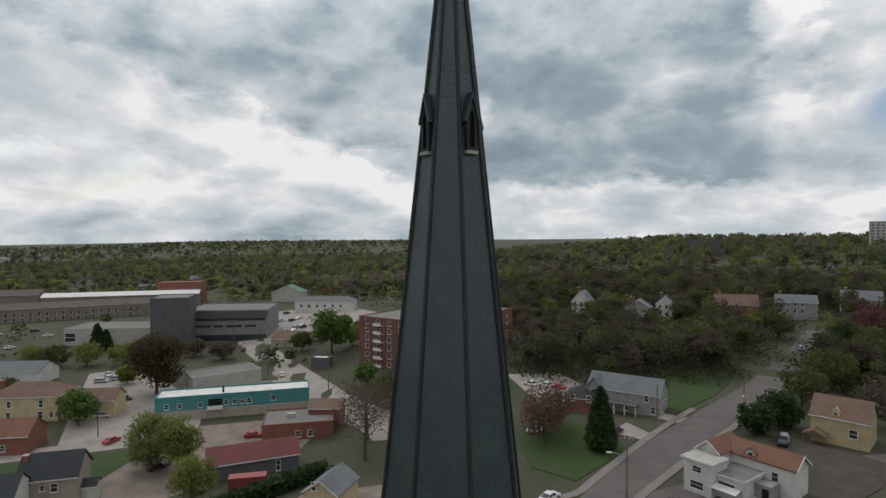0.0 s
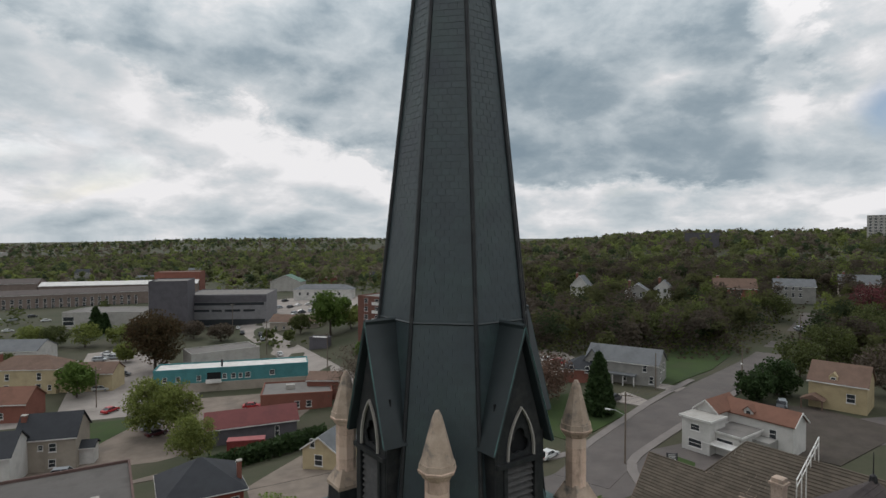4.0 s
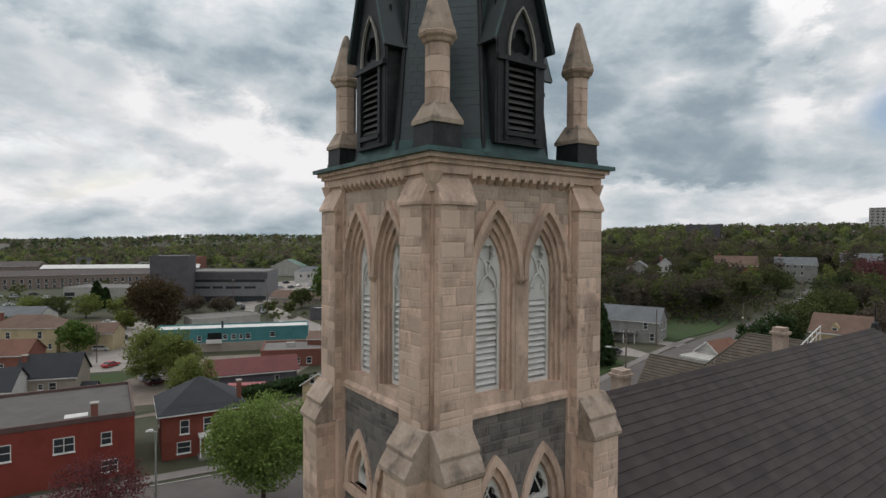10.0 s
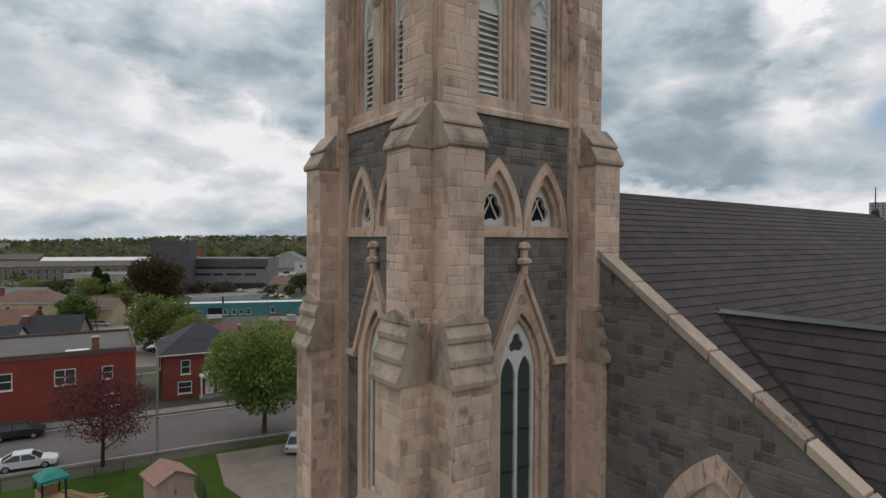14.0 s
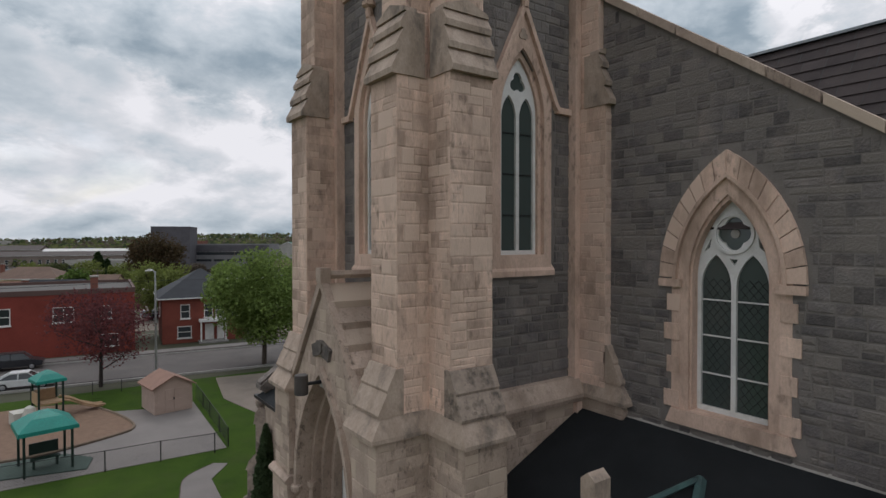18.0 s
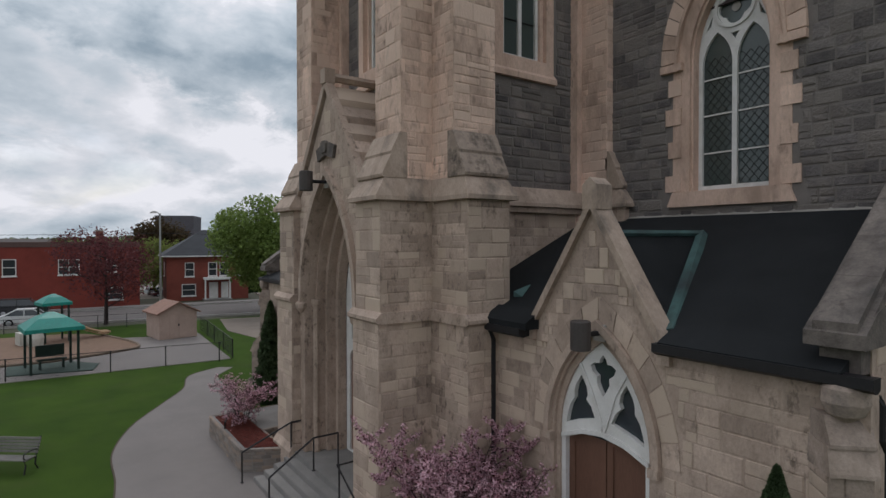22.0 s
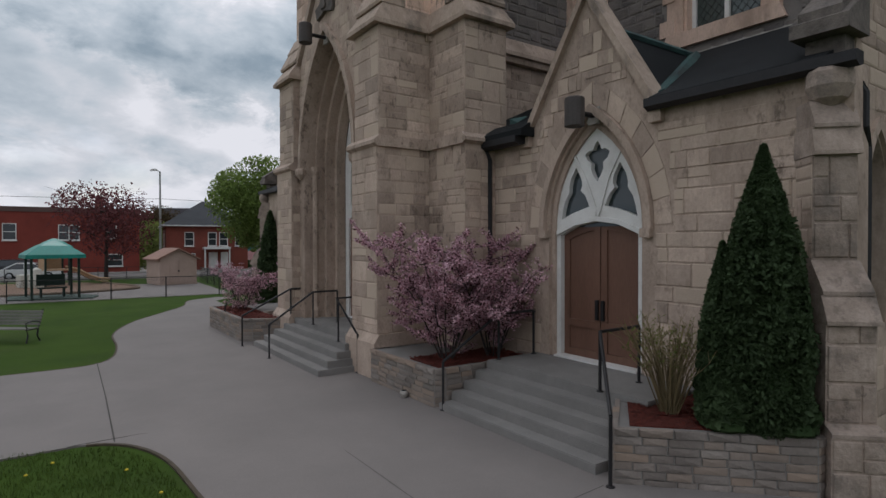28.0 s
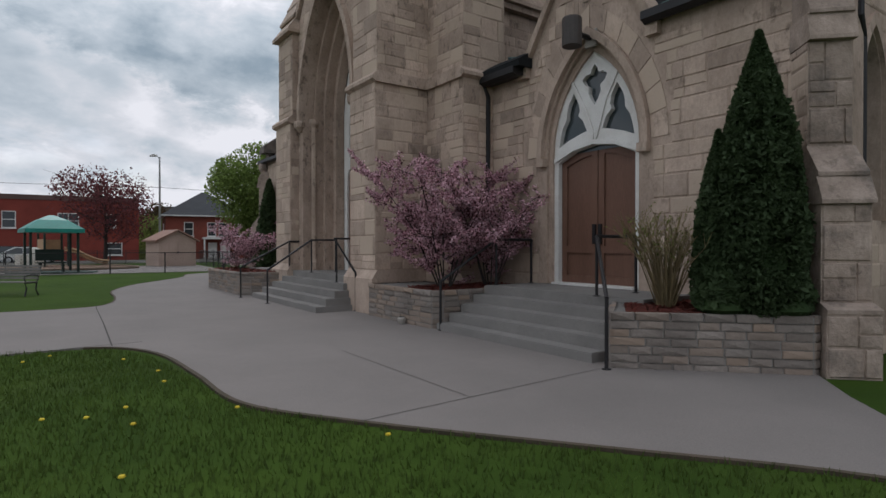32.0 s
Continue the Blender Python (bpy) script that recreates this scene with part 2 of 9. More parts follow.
TAN = dict(c1=(0.705, 0.512, 0.405), c2=(0.515, 0.362, 0.278), scale=1.1, rough=0.92, bump=0.5, fine=26, stain=(0.285, 0.205, 0.158), stain_scale=0.55, stain_amt=0.8, streak=0.45, bump_dist=0.03, speck=0.75)
M_TAN = material("sandstone", **TAN)
M_TAN_P = material("sandstone_block", vary=0.20, hue=(0.64, 0.475, 0.375), **TAN)
M_TAN_S = material("sandstone_blocks", vary=0.20, hue=(0.64, 0.475, 0.375), island=True, **TAN)
LIME = dict(c1=(0.495, 0.383, 0.308), c2=(0.350, 0.264, 0.208), scale=1.4, rough=0.92, bump=0.5, fine=24, stain=(0.20, 0.150, 0.118), stain_scale=0.6, stain_amt=0.7, streak=0.6, bump_dist=0.02, speck=0.75)
M_LIME = material("limestone", **LIME)
M_LIME_P = material("limestone_block", vary=0.24, hue=(0.49, 0.385, 0.300), **LIME)
M_LIME_S = material("limestone_blocks", vary=0.24, hue=(0.49, 0.385, 0.300), island=True, **LIME)
GREY = dict(c1=(0.176, 0.154, 0.143), c2=(0.102, 0.092, 0.089), scale=2.0, rough=0.95, bump=0.8, fine=18, stain=(0.27, 0.225, 0.19), stain_scale=1.2, stain_amt=0.5, bump_dist=0.04)
M_GREY = material("grey_mortar", (0.215, 0.190, 0.172), (0.165, 0.146, 0.132), 2.0, 0.95, 0.4)
M_GREY_P = material("whinstone_block", vary=0.28, hue=(0.20, 0.175, 0.155), **GREY)
M_GREY_S = material("whinstone_blocks", vary=0.28, hue=(0.20, 0.175, 0.155), island=True, **GREY)
M_PIN = material("lichened_stone", (0.46, 0.36, 0.28), (0.33, 0.25, 0.19), 2.5, 0.95, 0.6, 20, stain=(0.10, 0.095, 0.09), stain_scale=1.8, stain_amt=0.9)
M_WEATHER = material("weathered_stone", (0.46, 0.358, 0.285), (0.325, 0.246, 0.19), 2.0, 0.95, 0.6, 20, stain=(0.085, 0.075, 0.068), stain_scale=1.3, stain_amt=0.85, streak=0.6)
M_SOOTY = material("sooty_stone", (0.37, 0.29, 0.232), (0.25, 0.196, 0.158), 5.0, 0.95, 0.6, 20, stain=(0.035, 0.032, 0.030), stain_scale=2.4, stain_amt=1.0, speck=0.9)
M_WORN = material("worn_limestone", (0.40, 0.315, 0.26), (0.265, 0.205, 0.165), 2.4, 0.95, 0.7, 20, stain=(0.085, 0.075, 0.068), stain_scale=1.5, stain_amt=0.8, vary=0.15, speck=0.6)
M_STAINED = material("stained_stone", (0.205, 0.172, 0.150), (0.112, 0.095, 0.084), 3.2, 0.95, 0.7, 20, stain=(0.065, 0.060, 0.056), stain_scale=2.2, stain_amt=0.85, vary=0.2, speck=0.6)
M_CEM = material("cement", (0.36, 0.33, 0.295), (0.30, 0.275, 0.245), 1.2, 0.9, 0.25, 60, stain=(0.22, 0.2, 0.18), stain_scale=0.7, stain_amt=0.5)
M_SLATE = material("slate", (0.038, 0.053, 0.055), (0.027, 0.037, 0.044), 0.6, 0.42, 0.2, 30, vary=0.10, island=True, spec=0.5, stain=(0.040, 0.066, 0.060), stain_scale=0.5, stain_amt=0.7)
M_SLATE_F = material("slate_dark", (0.026, 0.034, 0.036), (0.019, 0.025, 0.027), 1.5, 0.45, 0.2, 30, spec=0.5)
M_LEAD = material("black_lead", (0.022, 0.023, 0.025), (0.014, 0.015, 0.016), 3.0, 0.55, 0.2, 20, stain=(0.07, 0.065, 0.06), stain_scale=2.5, stain_amt=0.4)
M_SLAT = material("weathered_slat", (0.085, 0.080, 0.076), (0.055, 0.053, 0.052), 4.0, 0.7, 0.2, 25)
M_COPPER = material("verdigris", (0.075, 0.145, 0.135), (0.04, 0.065, 0.067), 1.3, 0.6, 0.2, 25, stain=(0.035, 0.035, 0.035), stain_scale=0.9, stain_amt=0.8)
M_WHITE = material("white_paint", (0.72, 0.70, 0.67), (0.62, 0.60, 0.57), 2.5, 0.55, 0.12, 50, stain=(0.42, 0.38, 0.33), stain_scale=2.0, stain_amt=0.35)
M_GLASS = glass("leaded_glass", (0.058, 0.074, 0.068), 0.10)
M_GLASS2 = glass("window_glass", (0.035, 0.045, 0.05), 0.05)
# near-black for backings: the darkness behind openings is put into the colour
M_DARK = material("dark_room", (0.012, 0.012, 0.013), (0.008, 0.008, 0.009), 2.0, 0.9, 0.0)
M_SHINGLE = material("brown_shingle", (0.060, 0.046, 0.044), (0.041, 0.032, 0.032), 1.1, 0.85, 0.4, 60, vary=0.16, island=True, stain=(0.075, 0.06, 0.053), stain_scale=0.25)
M_FELT = material("black_felt", (0.017, 0.0185, 0.020), (0.011, 0.012, 0.013), 0.8, 0.85, 0.35, 70, stain=(0.021, 0.023, 0.024), stain_scale=0.5, spec=0.2)
M_BLACK = material("black_metal", (0.020, 0.018, 0.019), (0.014, 0.013, 0.014), 4.0, 0.5, 0.1, 30)
M_DOOR = material("brown_door", (0.165, 0.086, 0.058), (0.132, 0.068, 0.046), 2.0, 0.5, 0.12, 40, streak=0.15)
M_BRONZE = material("bronze_fitting", (0.035, 0.030, 0.028), (0.025, 0.022, 0.02), 4.0, 0.45, 0.1, 30)

# ---- mesh helpers ----
from mathutils import geometry


def part(name, bm, mt, parent=None, label="", m=None, smooth=False):
    """Links a bmesh, or (verts, faces), as one mesh object under a thing or a part."""
    me = bpy.data.meshes.new(name)
    if isinstance(bm, tuple):
        me.from_pydata(bm[0], [], bm[1])
    else:
        bm.to_mesh(me)
        bm.free()
    me.materials.append(mt)
    if smooth:
        me.shade_smooth()
    ob = new(name, me)
    if parent is not None:
        ob.parent = parent
    if m is not None:
        ob.matrix_basis = m
    if label:
        tagged(ob, label)
    return ob


def like(ob, parent=None, m=None):
    """Another piece on the same mesh."""
    o = new(ob.name.split(".")[0], ob.data)
    o.parent = parent if parent is not None else ob.parent
    if m is not None:
        o.matrix_basis = m
    for key in ("label",):
        if key in ob:
            o[key] = ob[key]
    return o


def thing(name, label, category, m=None, group="", kind=""):
    ob = new(name)
    if m is not None:
        ob.matrix_basis = m
    return tagged(ob, label, category, group, kind)


def bm_join(*parts_):
    """Joins (verts, faces) lumps into one bmesh."""
    bm = bmesh.new()
    for vs, fs in parts_:
        b = [bm.verts.new(v) for v in vs]
        for f in fs:
            try:
                bm.faces.new([b[i] for i in f])
            except ValueError:
                pass
    bmesh.ops.recalc_face_normals(bm, faces=bm.faces)
    return bm


def box(x0, x1, y0, y1, z0, z1):
    vs = [(x, y, z) for z in (z0, z1) for x, y in ((x0, y0), (x1, y0), (x1, y1), (x0, y1))]
    return vs, [(3, 2, 1, 0), (4, 5, 6, 7), (0, 1, 5, 4), (1, 2, 6, 5), (2, 3, 7, 6), (3, 0, 4, 7)]


def frustum(z0, z1, a, b, n=4, turn=None, cx=0.0, cy=0.0):
    """A prism with n sides round the z axis, circumradius a below and b above."""
    turn = math.pi / n if turn is None else turn
    vs = [(cx + r * math.cos(turn + 2 * math.pi * k / n), cy + r * math.sin(turn + 2 * math.pi * k / n), z) for z, r in ((z0, a), (z1, b)) for k in range(n)]
    return vs, [tuple(reversed(range(n))), tuple(range(n, 2 * n))] + [(k, (k + 1) % n, n + (k + 1) % n, n + k) for k in range(n)]


def lathe(profile, n=12, cx=0.0, cy=0.0, turn=0.0):
    """A turned solid: profile of (radius, z) from below."""
    vs = [(cx + r * math.cos(turn + 2 * math.pi * k / n), cy + r * math.sin(turn + 2 * math.pi * k / n), z) for r, z in profile for k in range(n)]
    fs = [(j * n + k, j * n + (k + 1) % n, (j + 1) * n + (k + 1) % n, (j + 1) * n + k) for j in range(len(profile) - 1) for k in range(n)]
    fs += [tuple(reversed(range(n))), tuple(range((len(profile) - 1) * n, len(profile) * n))]
    return vs, fs


def prism(points, axis, a, b):
    """A polygon drawn out along an axis: points are (y, z) for x, (x, z) for y and (x, y) for z."""
    put = {"x": lambda p, t: (t, p[0], p[1]), "y": lambda p, t: (p[0], t, p[1]), "z": lambda p, t: (p[0], p[1], t)}[axis]
    n = len(points)
    vs = [put(p, a) for p in points] + [put(p, b) for p in points]
    tri = geometry.tessellate_polygon([[Vector((p[0], p[1], 0)) for p in points]])
    fs = [tuple(t) for t in tri] + [tuple(n + i for i in reversed(t)) for t in tri] + [(k, (k + 1) % n, n + (k + 1) % n, n + k) for k in range(n)]
    return vs, fs


def plate(outer, holes=(), y0=0.0, y1=0.1):
    """An upright plate in u, v with holes, from depth y0 to y1."""
    loops = [outer, *holes]
    flat = [p for lp in loops for p in lp]
    tri = geometry.tessellate_polygon([[Vector((u, v, 0)) for u, v in lp] for lp in loops])
    n = len(flat)
    vs = [(u, y0, v) for u, v in flat] + [(u, y1, v) for u, v in flat]
    fs = [tuple(t) for t in tri] + [tuple(n + i for i in reversed(t)) for t in tri]
    k = 0
    for lp in loops:
        c = len(lp)
        fs += [(k + i, k + (i + 1) % c, n + k + (i + 1) % c, n + k + i) for i in range(c)]
        k += c
    return vs, fs


def lancet(cx, v0, w, vs, apex, n=9):
    """The outline of a pointed opening."""
    h, half = apex - vs, w / 2
    R = (h * h + half * half) / (2 * half)
    end = math.asin(min(1.0, h / R))
    if R < half:
        end = math.pi - end
    arc = [(cx - half + R - R * math.cos(end * i / n), vs + R * math.sin(end * i / n)) for i in range(n + 1)]
    right = [(2 * cx - u, v) for u, v in reversed(arc[:-1])]
    return [(cx - half, v0)] + arc + right + [(cx + half, v0)] if v0 < vs - 1e-6 else arc + right


def band(cx, v0, w, vs, apex, b, n=9, foot=None):
    """The outline of a band of width b round a pointed opening, open below."""
    out = lancet(cx, v0, w + 2 * b, vs, apex + 1.35 * b, n)
    inn = lancet(cx, v0, w, vs, apex, n)
    return out + list(reversed(inn))


def foil(cx, cy, r, lobes, turn=90.0, n=36, k=0.52):
    """The outline of a foiled eye."""
    q = r * (1 - k) * 1.08
    d = r - q
    pts = []
    for i in range(n):
        a = 2 * math.pi * i / n
        best = 0.0
        for j in range(lobes):
            t = radians(turn) + 2 * math.pi * j / lobes
            ca = math.cos(a - t)
            s = q * q - d * d * (1 - ca * ca)
            if s >= 0:
                best = max(best, d * ca + math.sqrt(s))
        best = max(best, r * 0.30)
        pts.append((cx + best * math.cos(a), cy + best * math.sin(a)))
    return pts


def tube(path, r, n=6):
    """A round bar along points."""
    pts = [Vector(p) for p in path]
    vs, fs = [], []
    for i, p in enumerate(pts):
        d = (pts[min(i + 1, len(pts) - 1)] - pts[max(i - 1, 0)]).normalized()
        s = d.cross(Vector((0, 0, 1))) if abs(d.z) < 0.95 else d.cross(Vector((1, 0, 0)))
        s.normalize()
        t = s.cross(d)
        rr = r[i] if isinstance(r, (list, tuple)) else r
        vs += [tuple(p + rr * (math.cos(2 * math.pi * k / n) * s + math.sin(2 * math.pi * k / n) * t)) for k in range(n)]
    for i in range(len(pts) - 1):
        fs += [(i * n + k, i * n + (k + 1) % n, (i + 1) * n + (k + 1) % n, (i + 1) * n + k) for k in range(n)]
    fs += [tuple(reversed(range(n))), tuple(range((len(pts) - 1) * n, len(pts) * n))]
    return vs, fs


def moved(lump, m):
    return [tuple(m @ Vector(v)) for v in lump[0]], lump[1]


def turned(k):
    return Matrix.Rotation(radians(-90 * k), 4, "Z")

# ---- church: bell tower ----
tower = thing("bell_tower", "tall square stone church tower with angle buttresses and belfry windows", "church tower")
DECK = 30.80


def hipped(lo, hi, p0, p1, z0, z1, lip):
    """A set-off that slopes on its front and both flanks, from a wide foot to a narrow head."""
    foot, head = (lo - lip, hi + lip, -p0), (lo, hi, -p1)
    vs = []
    for (u0, u1, v), z in ((foot, z0 - 0.10), (foot, z0), (head, z1)):
        vs += [(u0, v, z), (u1, v, z), (u1, -2.9, z), (u0, -2.9, z)]
    fs = [(3, 2, 1, 0), (8, 9, 10, 11)]
    for g in (0, 4):
        fs += [(g + i, g + (i + 1) % 4, g + 4 + (i + 1) % 4, g + 4 + i) for i in range(4)]
    return vs, fs


def sbox(s, a, b, *rest):
    lo, hi = sorted((s * a, s * b))
    return box(lo, hi, *rest)


# stages of the corner buttresses: inner edge, outer edge, front, foot, head
STAGES = [(2.12, 3.44, 4.90, 0.0, 5.50), (2.14, 3.39, 4.82, 5.50, 8.30), (2.1, 3.36, 4.24, 8.6, 16.8), (2.14, 3.27, 3.94, 16.8, 22.66), (2.0, 3.05, 3.39, 22.66, 29.5)]
CORES = [(3.40, 0.0, 8.4), (3.31, 8.4, 22.7), (3.13, 22.7, 30.3)]

for k in range(4):
    R = turned(k)
    for c, z0, z1 in CORES:
        part("corner_pier", bm_join(box(-c, -1.9, -c, -1.9, z0, z1)), M_TAN, tower, m=R)
    for s in (-1, 1):
        for n, (a, b, p, z0, z1) in enumerate(STAGES):
            part("buttress", bm_join(sbox(s, a, b, -p, -2.6, z0, z1)), M_LIME if z1 < 9 else M_TAN, tower, m=R)
        lo, hi = sorted((s * 2.0, s * 3.05))
        # sloped heads under the cornice and the offsets down the height
        part("weathering", bm_join(prism([(-2.9, 29.42), (-3.46, 29.42), (-3.46, 29.5), (-3.14, 30.12), (-2.9, 30.12)], "x", lo - 0.04, hi + 0.04)), M_TAN, tower, m=R)
        lo, hi = sorted((s * 2.14, s * 3.27))
        part("weathering", bm_join(prism([(-3.28, 22.60), (-3.97, 22.60), (-4.03, 22.66), (-4.03, 22.76), (-3.76, 23.20), (-3.82, 23.20), (-3.82, 23.26), (-3.40, 23.78), (-3.28, 23.78)], "x", lo - 0.06, hi + 0.06)), M_WEATHER, tower, m=R)
        lo, hi = sorted((s * 2.1, s * 3.36))
        # stepped offset with a gabled head
        for z, zt, p, pt in ((16.76, 17.30, 4.40, 4.20), (17.30, 17.84, 4.27, 4.08), (17.84, 18.26, 4.15, 4.00)):
            bmw = bm_join(prism([(-3.5, z), (-p, z), (-p - 0.01, z + 0.14), (-pt, zt), (-3.5, zt)], "x", lo - 0.05, hi + 0.05))
            part("weathering", bmw, M_WEATHER, tower, m=R)
        mid = (lo + hi) / 2
        part("gablet_cap", bm_join(prism([(lo - 0.04, 18.26), (hi + 0.04, 18.26), (hi + 0.02, 18.36), (mid, 18.58), (lo - 0.02, 18.36)], "y", -4.06, -3.7)), M_WEATHER, tower, m=R)
        lo, hi = sorted((s * 2.14, s * 3.39))
        # low stepped weathering over the string course
        part("weathering", bm_join(hipped(lo, hi, 5.0, 4.70, 8.40, 8.84, 0.13)), M_WEATHER, tower, m=R)
        for z, p in ((8.84, 4.76), (9.38, 4.52)):
            part("weathering", bm_join(prism([(-4.1, z), (-p, z), (-p - 0.02, z + 0.07), (-p + 0.22, z + 0.54), (-4.1, z + 0.54)], "x", lo - 0.04, hi + 0.02)), M_SOOTY if k == 0 and s < 0 else M_WEATHER, tower, m=R)
    part("corner_cap", bm_join(box(-3.34, -2.2, -3.34, -2.2, 22.6, 22.8), frustum(22.8, 23.5, 0.54 * 1.414, 0.36 * 1.414, 4, None, -2.78, -2.78)), M_WEATHER, tower, m=R)
    # set-off of the plinth wall over the low stage, and the string course
    part("set_off", bm_join(prism([(-2.9, 8.14), (-3.44, 8.14), (-3.46, 8.28), (-3.56, 8.30), (-3.56, 8.40), (-3.28, 8.84), (-2.9, 8.84)], "x", -3.54, 3.54)), M_LIME, tower, m=R)

E_B = [(-2.3, 23.78), (2.3, 23.78), (2.3, 30.2), (-2.3, 30.2)]


def louvre_window(R, cx):
    """One belfry opening: stepped reveals, white tracery head and white slats."""
    out = [(cx - 1.02, 23.8), (cx + 1.02, 23.8), (cx + 1.02, 30.0), (cx - 1.02, 30.0)]
    for w, d0, d1 in ((1.34, -3.03, -2.93), (1.12, -2.93, -2.82), (0.94, -2.82, -2.66)):
        part("reveal", bm_join(plate(out, [lancet(cx, 24.3, w, 27.55, 27.55 + 1.62 * (w / 1.5) + 0.12)], d0, d1)), M_TAN, tower, m=R)
    frame_ = part("belfry_window", bm_join(plate(lancet(cx, 24.3, 0.96, 27.55, 28.72), [lancet(cx, 24.42, 0.76, 27.2, 27.95), foil(cx, 28.17, 0.25, 4, 45)], -2.72, -2.62)), M_WHITE, tower, "white painted traceried belfry window with slats", R)
    part("backing", bm_join(box(cx - 0.47, cx + 0.47, -2.56, -2.52, 24.3, 28.8)), M_WHITE, frame_)
    head = part("tracery", bm_join(plate(lancet(cx, 26.75, 0.78, 27.2, 27.95), [], -2.66, -2.60)), M_WHITE, frame_)
    for q in (-1, 1):
        part("tracery_bar", bm_join(tube([(cx, -2.72, 27.52), (cx + q * 0.07, -2.72, 27.78), (cx + q * 0.19, -2.72, 28.0), (cx + q * 0.34, -2.72, 28.14)], 0.032, 5)), M_WHITE, frame_)
        part("tracery_bar", bm_join(tube([(cx + q * 0.37, -2.72, 26.9), (cx + q * 0.33, -2.72, 27.15), (cx + q * 0.20, -2.72, 27.38), (cx, -2.72, 27.56)], 0.032, 5)), M_WHITE, frame_)
        part("cusp", bm_join(tube([(cx + q * 0.31, -2.71, 27.18), (cx + q * 0.16, -2.71, 27.10), (cx + q * 0.13, -2.71, 27.26)], [0.03, 0.026, 0.012], 5)), M_WHITE, frame_)
    first = None
    for i in range(13):
        z = 24.50 + i * 0.175
        sl = prism([(-2.70, z), (-2.685, z), (-2.58, z + 0.115), (-2.595, z + 0.115)], "x", cx - 0.385, cx + 0.385)
        if first is None:
            first = part("slat", bm_join(moved(sl, Matrix.Translation((0, 0, -24.5)))), M_WHITE, frame_, m=pose(0, 0, z))
        else:
            like(first, frame_, pose(0, 0, z))
    part("hood_mould", bm_join(plate(band(cx, 27.4, 1.62, 27.5, 29.36, 0.16), (), -3.17, -2.98)), M_TAN, tower, m=R)
    part("sill", bm_join(prism([(-2.6, 23.76), (-3.13, 23.76), (-3.13, 23.90), (-2.66, 24.38), (-2.6, 24.38)], "x", cx - 0.96, cx + 0.96)), M_TAN, tower, m=R)
    for s in (-1, 1):
        part("arch_stop", bm_join(lathe([(0.05, 27.3), (0.12, 27.42), (0.12, 27.5), (0.05, 27.52)], 8, cx + s * 0.9, -3.08)), M_TAN, tower, m=R)


